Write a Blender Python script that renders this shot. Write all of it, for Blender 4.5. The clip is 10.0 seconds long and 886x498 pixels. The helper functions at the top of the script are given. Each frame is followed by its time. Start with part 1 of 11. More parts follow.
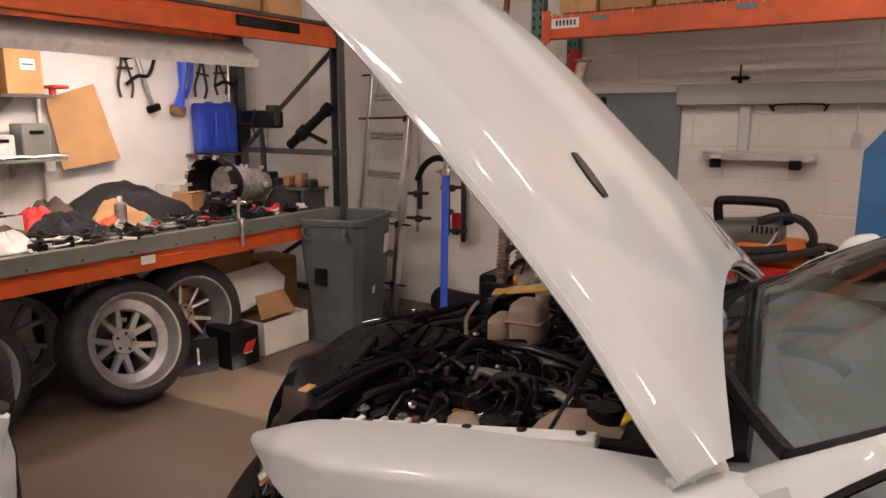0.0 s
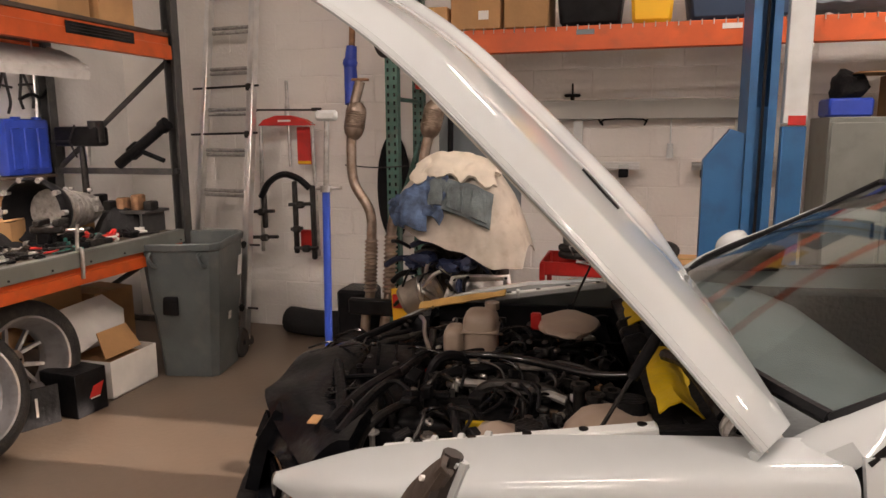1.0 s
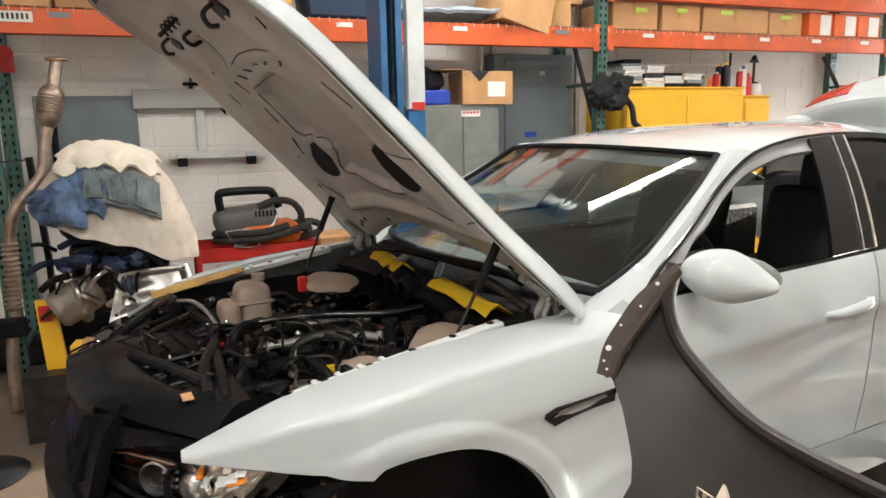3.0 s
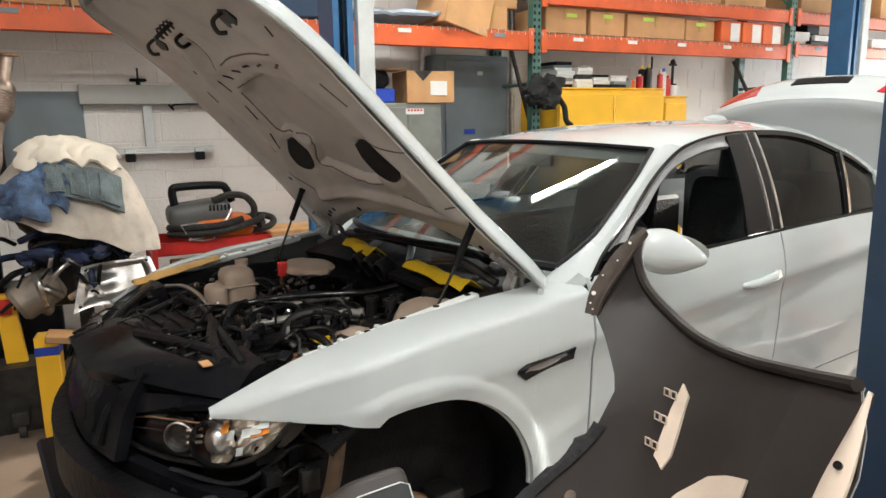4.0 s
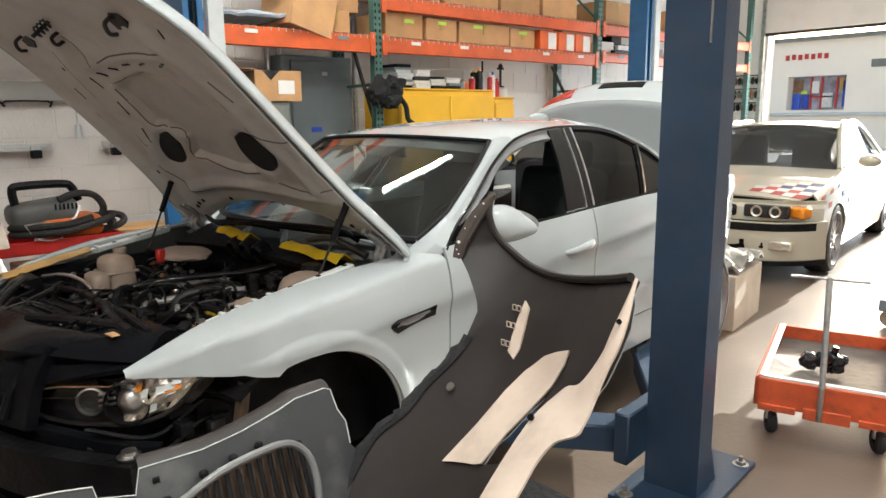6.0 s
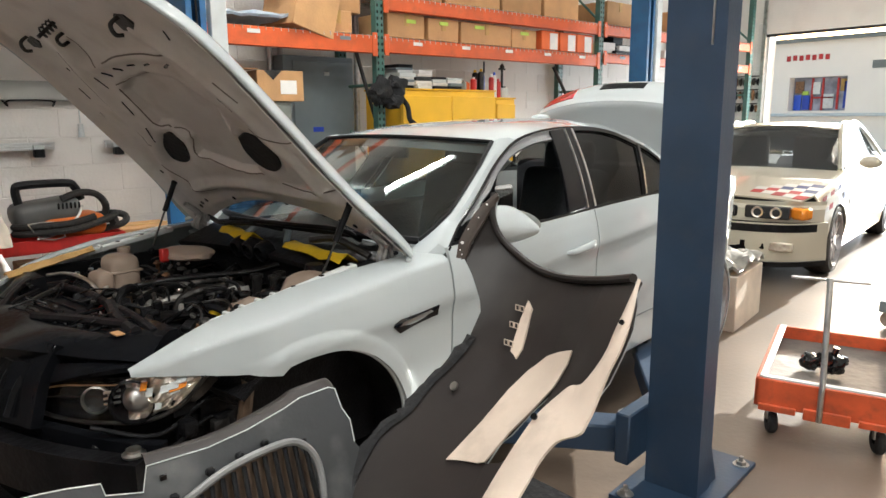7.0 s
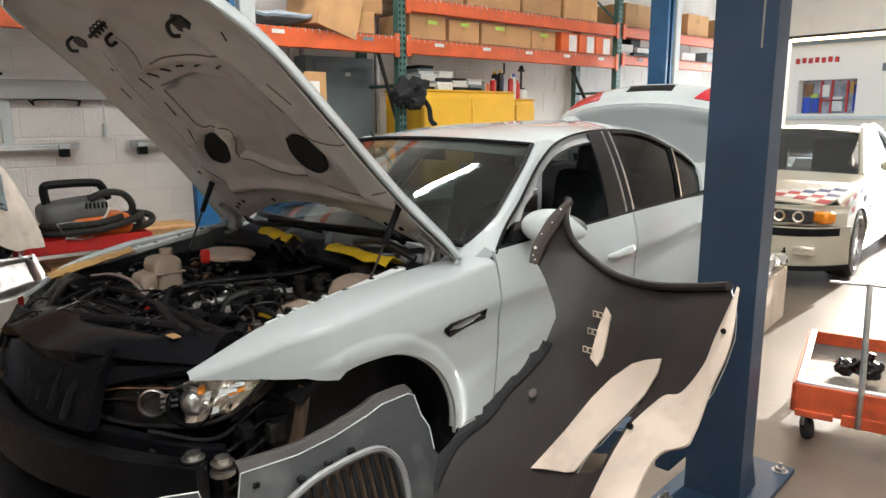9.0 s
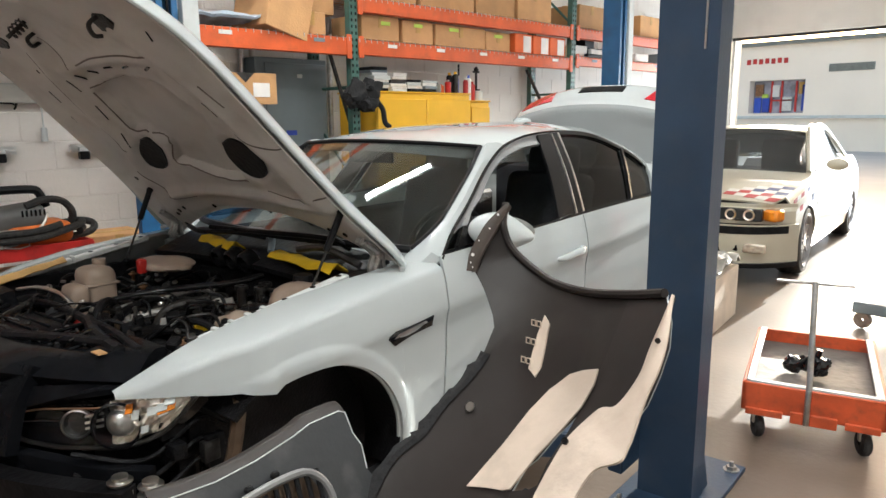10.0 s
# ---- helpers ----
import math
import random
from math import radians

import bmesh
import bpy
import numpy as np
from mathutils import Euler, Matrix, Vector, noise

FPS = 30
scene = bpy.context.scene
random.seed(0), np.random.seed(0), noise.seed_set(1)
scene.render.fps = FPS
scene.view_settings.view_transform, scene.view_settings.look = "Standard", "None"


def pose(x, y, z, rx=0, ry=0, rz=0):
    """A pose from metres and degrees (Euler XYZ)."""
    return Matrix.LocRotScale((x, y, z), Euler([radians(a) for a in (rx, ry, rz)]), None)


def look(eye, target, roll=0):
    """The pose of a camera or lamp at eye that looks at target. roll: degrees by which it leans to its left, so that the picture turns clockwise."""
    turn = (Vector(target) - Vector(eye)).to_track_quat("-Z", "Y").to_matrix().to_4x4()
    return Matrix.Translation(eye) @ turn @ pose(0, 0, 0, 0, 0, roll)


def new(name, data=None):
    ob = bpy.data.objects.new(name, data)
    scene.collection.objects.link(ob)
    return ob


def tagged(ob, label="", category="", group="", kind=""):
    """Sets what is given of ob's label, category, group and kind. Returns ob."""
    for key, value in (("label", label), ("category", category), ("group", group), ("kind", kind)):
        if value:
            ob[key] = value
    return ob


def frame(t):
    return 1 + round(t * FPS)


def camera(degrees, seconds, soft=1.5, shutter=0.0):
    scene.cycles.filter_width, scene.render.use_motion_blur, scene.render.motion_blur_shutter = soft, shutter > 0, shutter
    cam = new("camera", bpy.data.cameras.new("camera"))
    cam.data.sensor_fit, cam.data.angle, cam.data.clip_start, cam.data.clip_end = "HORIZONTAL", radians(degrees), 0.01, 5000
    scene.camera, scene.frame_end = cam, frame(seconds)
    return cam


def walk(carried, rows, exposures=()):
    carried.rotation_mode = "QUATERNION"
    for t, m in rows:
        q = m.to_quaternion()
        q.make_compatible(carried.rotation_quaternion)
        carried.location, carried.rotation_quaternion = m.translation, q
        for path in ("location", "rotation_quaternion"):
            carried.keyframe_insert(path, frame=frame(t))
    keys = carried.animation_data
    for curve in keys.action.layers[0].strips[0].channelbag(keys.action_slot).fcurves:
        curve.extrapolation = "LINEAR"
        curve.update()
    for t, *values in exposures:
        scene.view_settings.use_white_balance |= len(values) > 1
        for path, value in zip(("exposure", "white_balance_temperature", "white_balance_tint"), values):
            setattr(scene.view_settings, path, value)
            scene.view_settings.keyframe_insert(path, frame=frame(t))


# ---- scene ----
cam = camera(65.0, 10.0)
PATH = [
    (0, (-0.181, 0.0, 1.486), (-1.244, 1.654, 1.117), 0.0),
    (0.5, (-0.378, -0.089, 1.48), (-1.444, 1.568, 1.132), 0.0),
    (1, (-0.587, -0.209, 1.502), (-1.107, 1.693, 1.166), -0.4),
    (1.5, (-0.769, -0.253, 1.462), (-0.975, 1.706, 1.116), -0.5),
    (2, (-0.957, -0.299, 1.438), (-0.828, 1.667, 1.09), -0.5),
    (2.5, (-1.109, -0.334, 1.445), (-0.567, 1.559, 1.093), -1.0),
    (4, (-1.451, -0.553, 1.453), (-0.525, 1.181, 1.082), -0.8),
    (4.5, (-1.567, -0.605, 1.461), (-0.406, 0.98, 1.089), -0.9),
    (5, (-1.638, -0.697, 1.46), (-0.364, 0.8, 1.087), -0.9),
    (5.5, (-1.69, -0.77, 1.439), (-0.391, 0.704, 1.064), -0.8),
    (7, (-1.723, -0.779, 1.443), (-0.423, 0.693, 1.067), -0.5),
    (7.5, (-1.74, -0.785, 1.446), (-0.442, 0.69, 1.073), -0.5),
    (8, (-1.767, -0.786, 1.45), (-0.477, 0.696, 1.076), -0.4),
    (8.5, (-1.783, -0.738, 1.452), (-0.494, 0.745, 1.075), -0.3),
    (9, (-1.817, -0.674, 1.449), (-0.525, 0.805, 1.075), -0.2),
    (9.5, (-1.816, -0.654, 1.45), (-0.502, 0.807, 1.076), -0.2),
    (10, (-1.74, -0.672, 1.452), (-0.369, 0.736, 1.081), -0.5),
]
walk(cam, [(t, look(eye, target, roll)) for t, eye, target, roll in PATH], [(0.0, 1.26, 7300, 27), (1.0, 1.38, 7300, 23), (2.5, 1.93, 6450, 11), (5.5, 1.74, 6150, 7), (10.0, 1.67, 6050, 7)])

# ---- world, sun, lamps ----
SUN_EL, SUN_AZ = 11.5, 4.5
world = bpy.data.worlds.new("sky")
scene.world = world
world.use_nodes = True
wn = world.node_tree.nodes
sky = wn.new("ShaderNodeTexSky")
sky.sky_type, sky.sun_disc = "NISHITA", False
sky.sun_elevation, sky.sun_rotation = radians(SUN_EL), radians(90 - SUN_AZ)
sky.air_density, sky.dust_density, sky.ozone_density = 0.7, 5.0, 0.3
warm = wn.new("ShaderNodeVectorMath")
warm.operation = "MULTIPLY"
warm.inputs[1].default_value = (1.22, 1.05, 0.86)
world.node_tree.links.new(sky.outputs[0], warm.inputs[0])
world.node_tree.links.new(warm.outputs[0], wn["Background"].inputs[0])
wn["Background"].inputs[1].default_value = 0.15
sun = new("sun", bpy.data.lights.new("sun", "SUN"))
sun.data.energy, sun.data.angle, sun.data.color = 5.0, radians(0.5), (1.0, 0.93, 0.82)
sun.matrix_world = look((0, 0, 0), (-math.cos(radians(SUN_EL)) * math.cos(radians(SUN_AZ)), -math.cos(radians(SUN_EL)) * math.sin(radians(SUN_AZ)), -math.sin(radians(SUN_EL))))
LAMP = 9.6
CEIL = 4.3
# x, y, turn, length, share of the light
# last three hang out of view, added to brighten the walls
TUBES = [(-0.7, 0.2, 0, 1.15, 0.8), (1.3, 0.3, 0, 1.15, 0.9), (0.55, 2.96, -30, 0.8, 1.9), (4.6, 1.3, 0, 1.15, 0.9), (3.2, -2.4, 0, 1.15, 1.9), (-0.6, -2.3, 0, 1.15, 1.7), (-3.0, -0.7, 0, 1.15, 1.7)]
for lx, ly, lr, length, share in TUBES:
    lamp = new("tube_lamp", bpy.data.lights.new("tube_lamp", "AREA"))
    lamp.data.shape, lamp.data.size, lamp.data.size_y = "RECTANGLE", length, 0.10
    lamp.data.energy, lamp.data.color = LAMP * share, (1.0, 0.95, 0.88)
    lamp.matrix_world = pose(lx, ly, CEIL - 0.33, 0, 0, lr)
# warm fill added for the bench wall; the batten there is taken as off
bench_fill = new("bench_fill", bpy.data.lights.new("bench_fill", "AREA"))
bench_fill.data.shape, bench_fill.data.size, bench_fill.data.size_y = "RECTANGLE", 0.14, 1.5
bench_fill.data.energy, bench_fill.data.color = 0.13, (1.0, 0.56, 0.30)
bench_fill.matrix_world = pose(-3.70, 2.22, 1.868, 0, 52, 0)
door_light = new("door_daylight", bpy.data.lights.new("door_daylight", "AREA"))
door_light.data.shape, door_light.data.size, door_light.data.size_y = "RECTANGLE", 2.5, 3.6
door_light.data.energy, door_light.data.color = 100.0, (0.93, 0.97, 1.0)
door_light.matrix_world = pose(8.75, 1.8, 1.35, 0, 90, 0)


# ---- materials ----
def shade(name, base, rough=0.5, metal=0.0, vary=0.12, scale=6.0, bump=0.0, fine=60.0, dirt=None, dirt_amount=0.0, coat=0.0, random_vary=0.0, spec=0.5):
    """A surface with two scales of variation, some dirt and fine relief."""
    m = bpy.data.materials.new(name)
    m.use_nodes = True
    nt = m.node_tree
    bs = nt.nodes["Principled BSDF"]
    co = nt.nodes.new("ShaderNodeTexCoord")
    n1, n2 = nt.nodes.new("ShaderNodeTexNoise"), nt.nodes.new("ShaderNodeTexNoise")
    n1.inputs["Scale"].default_value, n1.inputs["Detail"].default_value = scale, 5
    n2.inputs["Scale"].default_value, n2.inputs["Detail"].default_value = fine, 3
    for n in (n1, n2):
        nt.links.new(co.outputs["Object"], n.inputs["Vector"])
    lo = tuple(max(0.0, c * (1 - vary)) for c in base) + (1,)
    hi = tuple(min(1.0, c * (1 + vary)) for c in base) + (1,)
    ramp = nt.nodes.new("ShaderNodeValToRGB")
    ramp.color_ramp.elements[0].color, ramp.color_ramp.elements[1].color = lo, hi
    ramp.color_ramp.elements[0].position, ramp.color_ramp.elements[1].position = 0.35, 0.65
    nt.links.new(n1.outputs["Fac"], ramp.inputs[0])
    col = ramp.outputs[0]
    if dirt:
        mix = nt.nodes.new("ShaderNodeMix")
        mix.data_type = "RGBA"
        mr = nt.nodes.new("ShaderNodeMapRange")
        mr.inputs["From Min"].default_value, mr.inputs["From Max"].default_value = 0.5, 0.75
        mr.inputs["To Max"].default_value = dirt_amount
        n3 = nt.nodes.new("ShaderNodeTexNoise")
        n3.inputs["Scale"].default_value, n3.inputs["Detail"].default_value = scale * 2.3, 7
        nt.links.new(co.outputs["Object"], n3.inputs["Vector"])
        nt.links.new(n3.outputs["Fac"], mr.inputs[0])
        nt.links.new(mr.outputs[0], mix.inputs[0])
        nt.links.new(col, mix.inputs[6])
        mix.inputs[7].default_value = (*dirt, 1)
        col = mix.outputs[2]
    if random_vary:
        info, hsv = nt.nodes.new("ShaderNodeObjectInfo"), nt.nodes.new("ShaderNodeHueSaturation")
        mr2 = nt.nodes.new("ShaderNodeMapRange")
        mr2.inputs["To Min"].default_value, mr2.inputs["To Max"].default_value = 1 - random_vary, 1 + random_vary
        nt.links.new(info.outputs["Random"], mr2.inputs[0])
        nt.links.new(mr2.outputs[0], hsv.inputs["Value"])
        nt.links.new(col, hsv.inputs["Color"])
        col = hsv.outputs[0]
    nt.links.new(col, bs.inputs["Base Color"])
    rr = nt.nodes.new("ShaderNodeMapRange")
    rr.inputs["To Min"].default_value, rr.inputs["To Max"].default_value = max(0.02, rough * 0.8), min(1.0, rough * 1.2)
    nt.links.new(n1.outputs["Fac"], rr.inputs[0])
    nt.links.new(rr.outputs[0], bs.inputs["Roughness"])
    bs.inputs["Metallic"].default_value = metal
    bs.inputs["Coat Weight"].default_value = coat
    bs.inputs["Coat Roughness"].default_value = 0.04
    bs.inputs["Specular IOR Level"].default_value = spec
    if bump:
        bp = nt.nodes.new("ShaderNodeBump")
        bp.inputs["Strength"].default_value, bp.inputs["Distance"].default_value = bump, 0.01
        nt.links.new(n2.outputs["Fac"], bp.inputs["Height"])
        nt.links.new(bp.outputs[0], bs.inputs["Normal"])
    return m


def glass(name, tint, rough=0.0, mix=0.04, gain=0.5):
    """A pane: mostly clear, mirror-like at its surface."""
    m = bpy.data.materials.new(name)
    m.use_nodes = True
    nt = m.node_tree
    out = nt.nodes["Material Output"]
    nt.nodes.remove(nt.nodes["Principled BSDF"])
    tr, gl, mx, lw, pw, ma = (nt.nodes.new("ShaderNode" + k) for k in ("BsdfTransparent", "BsdfGlossy", "MixShader", "LayerWeight", "Math", "Math"))
    tr.inputs[0].default_value = (*tint, 1)
    gl.inputs["Roughness"].default_value = rough
    lw.inputs["Blend"].default_value = 0.5
    pw.operation, ma.operation = "POWER", "MULTIPLY_ADD"
    pw.inputs[1].default_value = 4.0
    ma.inputs[1].default_value, ma.inputs[2].default_value = gain, mix
    nt.links.new(lw.outputs["Facing"], pw.inputs[0])
    nt.links.new(pw.outputs[0], ma.inputs[0])
    nt.links.new(ma.outputs[0], mx.inputs[0])
    nt.links.new(tr.outputs[0], mx.inputs[1])
    nt.links.new(gl.outputs[0], mx.inputs[2])
    nt.links.new(mx.outputs[0], out.inputs[0])
    return m


def glow(name, color, strength):
    m = bpy.data.materials.new(name)
    m.use_nodes = True
    bs = m.node_tree.nodes["Principled BSDF"]
    bs.inputs["Emission Color"].default_value = (*color, 1)
    bs.inputs["Emission Strength"].default_value = strength
    bs.inputs["Base Color"].default_value = (*color, 1)
    return m


CAR_WHITE = shade("car_white_paint", (0.49, 0.53, 0.535), 0.6, 0, 0.02, 1.5, coat=1.0, spec=0.0)
HOOD_INNER = shade("primer_underside", (0.62, 0.585, 0.55), 0.42, 0, 0.06, 4, 0.10, 25, dirt=(0.36, 0.31, 0.27), dirt_amount=0.4)
CREAM = shade("old_cream_paint", (0.50, 0.47, 0.375), 0.3, 0, 0.05, 2, coat=0.6)
BLACK_PLASTIC = shade("black_plastic", (0.009, 0.009, 0.010), 0.34, 0, 0.4, 12, 0.3, 150, dirt=(0.014, 0.012, 0.011), dirt_amount=0.3, spec=0.11)
BLACK_GLOSS = shade("gloss_black", (0.006, 0.006, 0.007), 0.12, 0, 0.2, 8)
SATIN_BLACK = shade("satin_black", (0.009, 0.009, 0.010), 0.40, 0, 0.3, 9, 0.25, 40, spec=0.12)
RUBBER = shade("rubber", (0.022, 0.021, 0.02), 0.75, 0, 0.35, 9, 0.5, 80, dirt=(0.07, 0.06, 0.05), dirt_amount=0.5)
STEEL = shade("bare_steel", (0.55, 0.54, 0.52), 0.32, 1.0, 0.15, 14, 0.1, 120, dirt=(0.2, 0.17, 0.14), dirt_amount=0.5)
ALU = shade("cast_aluminium", (0.46, 0.45, 0.43), 0.52, 0.6, 0.2, 22, 0.5, 70, dirt=(0.16, 0.14, 0.12), dirt_amount=0.6)
ALU_BRIGHT = shade("bright_aluminium", (0.80, 0.80, 0.79), 0.3, 1.0, 0.08, 10, 0.1, 90)
RIM_SILVER = shade("silver_wheel_paint", (0.36, 0.36, 0.37), 0.35, 0.6, 0.12, 8, dirt=(0.2, 0.17, 0.14), dirt_amount=0.5)
RUSTY = shade("rusty_steel", (0.28, 0.15, 0.08), 0.7, 0.3, 0.35, 18, 0.4, 60)
EXHAUST = shade("heat_tinted_steel", (0.40, 0.32, 0.26), 0.42, 0.9, 0.3, 9, 0.2, 60, dirt=(0.2, 0.13, 0.09), dirt_amount=0.7)
ORANGE = shade("orange_rack_paint", (0.64, 0.105, 0.022), 0.45, 0, 0.12, 5, 0.1, 80, dirt=(0.35, 0.09, 0.03), dirt_amount=0.5)
GREEN = shade("green_rack_paint", (0.05, 0.13, 0.105), 0.45, 0, 0.2, 7, 0.1, 80, dirt=(0.12, 0.12, 0.1), dirt_amount=0.5)
DARK_RACK = shade("dark_grey_rack_paint", (0.06, 0.06, 0.06), 0.5, 0, 0.25, 7, 0.1, 80, dirt=(0.13, 0.12, 0.1), dirt_amount=0.5)
NAVY = shade("navy_lift_paint", (0.022, 0.045, 0.085), 0.38, 0, 0.12, 4, 0.08, 60, dirt=(0.05, 0.06, 0.08), dirt_amount=0.4)
BLUE = shade("blue_lift_paint", (0.025, 0.13, 0.30), 0.4, 0, 0.12, 4, 0.08, 60, dirt=(0.03, 0.08, 0.15), dirt_amount=0.5)
BLUE_VIVID = shade("vivid_blue_paint", (0.03, 0.10, 0.62), 0.3, 0, 0.1, 6, coat=0.3)
BLUE_PLASTIC = shade("blue_plastic", (0.02, 0.06, 0.42), 0.4, 0, 0.12, 8, 0.1, 60)
PALE = shade("pale_grey_cover", (0.62, 0.65, 0.64), 0.5, 0, 0.05, 5, dirt=(0.4, 0.4, 0.38), dirt_amount=0.3)
RED = shade("red_paint", (0.55, 0.025, 0.02), 0.4, 0, 0.12, 8, 0.05, 60, dirt=(0.25, 0.03, 0.03), dirt_amount=0.4)
CART_ORANGE = shade("orange_red_cart_paint", (0.62, 0.10, 0.03), 0.5, 0, 0.15, 8, 0.1, 60, dirt=(0.2, 0.06, 0.03), dirt_amount=0.6)
YELLOW = shade("yellow_cabinet_paint", (0.85, 0.48, 0.02), 0.4, 0, 0.06, 4, coat=0.2)
YELLOW_TAPE = shade("yellow_masking_film", (0.66, 0.44, 0.012), 0.5, 0, 0.1, 12, 0.4, 40)
GREY_CAB = shade("grey_green_metal", (0.19, 0.20, 0.18), 0.45, 0, 0.1, 4, dirt=(0.1, 0.1, 0.09), dirt_amount=0.4)
BLUE_GREY = shade("blue_grey_metal", (0.17, 0.205, 0.225), 0.5, 0, 0.08, 4)
BIN_GREY = shade("grey_bin_plastic", (0.085, 0.10, 0.10), 0.36, 0, 0.15, 5, 0.2, 90, dirt=(0.16, 0.15, 0.14), dirt_amount=0.4)
CARDBOARD = shade("cardboard", (0.48, 0.27, 0.12), 0.85, 0, 0.1, 6, 0.2, 60, random_vary=0.18)
CARD_ORANGE = shade("orange_carton", (0.72, 0.14, 0.03), 0.7, 0, 0.08, 6)
PAPER = shade("white_paper", (0.78, 0.76, 0.72), 0.8, 0, 0.05, 9)
WHITE_PLASTIC = shade("white_plastic", (0.72, 0.70, 0.66), 0.45, 0, 0.08, 9, dirt=(0.4, 0.35, 0.3), dirt_amount=0.4)
TANK = shade("yellowed_tank_plastic", (0.34, 0.265, 0.21), 0.4, 0, 0.12, 9, dirt=(0.3, 0.22, 0.16), dirt_amount=0.5)
CLOTH = shade("dusty_white_cloth", (0.50, 0.45, 0.385), 0.95, 0, 0.15, 7, 0.25, 240, dirt=(0.3, 0.24, 0.18), dirt_amount=0.5)
DENIM = shade("blue_denim", (0.06, 0.10, 0.18), 0.9, 0, 0.6, 14, 0.6, 150)
DENIM_GREY = shade("faded_denim", (0.12, 0.15, 0.155), 0.9, 0, 0.3, 14, 0.6, 150)
TOWEL = shade("cream_towel", (0.66, 0.60, 0.50), 0.95, 0, 0.10, 9, 0.5, 260)
PALE_METAL = shade("pale_scaled_metal", (0.25, 0.21, 0.17), 0.6, 0.2, 0.25, 12, 0.2, 60)
BLUE_DARK = shade("dark_blue_rubber", (0.012, 0.022, 0.06), 0.5, 0, 0.4, 8, 0.2, 60)
DUCT_BLACK = shade("moulded_black_plastic", (0.006, 0.0065, 0.008), 0.20, 0, 0.3, 7, 0.12, 50, dirt=(0.012, 0.011, 0.010), dirt_amount=0.3, spec=0.07)
BLACK_CLOTH = shade("black_cloth", (0.012, 0.012, 0.013), 0.9, 0, 0.4, 8, 0.6, 60)
GREY_SHEET = shade("grey_blue_sheeting", (0.30, 0.36, 0.42), 0.5, 0, 0.2, 6, 0.4, 30)
PANEL_DARK = shade("dark_primer_panel", (0.024, 0.0195, 0.0178), 0.45, 0, 0.15, 3, 0.0, 70, dirt=(0.045, 0.04, 0.036), dirt_amount=0.5, spec=0.3)
PANEL_GREY = shade("grey_primer_panel", (0.041, 0.044, 0.047), 0.4, 0, 0.12, 5, 0.1, 70, dirt=(0.17, 0.17, 0.165), dirt_amount=0.5)
PANEL_LIGHT = shade("bare_composite_panel", (0.60, 0.50, 0.41), 0.5, 0, 0.1, 6, 0.1, 60, dirt=(0.3, 0.24, 0.19), dirt_amount=0.5)
LAMP_LENS = shade("lamp_reflector", (0.95, 0.84, 0.76), 0.30, 1.0, 0.15, 30, 0.5, 40)
AMBER = shade("amber_lens", (0.85, 0.28, 0.02), 0.2, 0, 0.1, 30, coat=0.5)
TAIL_RED = shade("red_lens", (0.5, 0.01, 0.02), 0.15, 0, 0.1, 30, coat=0.6)
WS_GLASS = glass("windscreen_glass", (0.80, 0.87, 0.86), 0.0, 0.06, 0.6)
DARK_GLASS = glass("tinted_glass", (0.42, 0.43, 0.43), 0.0, 0.05)
CLEAR = glass("clear_lens", (0.96, 0.96, 0.96), 0.0, 0.03)
TUBE_GLOW = glow("tube_glow", (1.0, 0.97, 0.92), 14.0)
WOOD = shade("bench_wood", (0.09, 0.06, 0.042), 0.7, 0, 0.25, 5, 0.3, 60, dirt=(0.05, 0.04, 0.035), dirt_amount=0.7)
TAN_DUCT = shade("tan_tape", (0.45, 0.27, 0.08), 0.6, 0, 0.2, 12, 0.3, 40)
SEAT = shade("dark_leather", (0.02, 0.021, 0.024), 0.5, 0, 0.3, 12, 0.3, 60)
TEAL = shade("teal_rag", (0.05, 0.25, 0.22), 0.9, 0, 0.3, 14, 0.5, 80)
LIME = shade("lime_label", (0.5, 0.7, 0.1), 0.6, 0, 0.1, 9)
CARBON = shade("worn_dark_steel", (0.045, 0.043, 0.041), 0.45, 0.7, 0.3, 14, 0.4, 60)


def wall_paint(name, base):
    m = shade(name, base, 0.75, 0, 0.04, 1.2, 0.35, 45, dirt=tuple(c * 0.72 for c in base), dirt_amount=0.35)
    return m


WALL = wall_paint("painted_block_wall", (0.83, 0.80, 0.76))
WALL_PALE = wall_paint("white_painted_wall", (0.78, 0.76, 0.73))
CEILING = shade("ceiling_board", (0.68, 0.66, 0.63), 0.9, 0, 0.06, 1)
FLOOR = shade("sealed_concrete", (0.15, 0.11, 0.08), 0.42, 0, 0.12, 0.9, 0.12, 30, dirt=(0.13, 0.11, 0.09), dirt_amount=0.55)
OUT_GROUND = shade("outdoor_concrete", (0.66, 0.64, 0.61), 0.9, 0, 0.08, 0.5)
OUT_WALL = shade("white_render", (0.97, 0.88, 0.77), 0.8, 0, 0.03, 0.5)


# ---- mesh tools ----
def link(name, bm, mat, parent=None, label="", smooth=True):
    me = bpy.data.meshes.new(name)
    bm.normal_update()
    bm.to_mesh(me)
    bm.free()
    for mm in mat if isinstance(mat, (list, tuple)) else [mat]:
        me.materials.append(mm)
    if smooth:
        me.polygons.foreach_set("use_smooth", [True] * len(me.polygons))
        me.set_sharp_from_angle(angle=radians(38))
    ob = new(name, me)
    if parent:
        ob.parent = parent
    if label:
        tagged(ob, label)
    return ob


def part(name, bm, mat, parent, label="", smooth=True):
    return link(name, bm, mat, parent, label, smooth)


def thing(name, label, category, m=None, group="", kind=""):
    ob = new(name)
    ob.empty_display_size = 0.1
    if m is not None:
        ob.matrix_world = m
    return tagged(ob, label, category, group, kind)


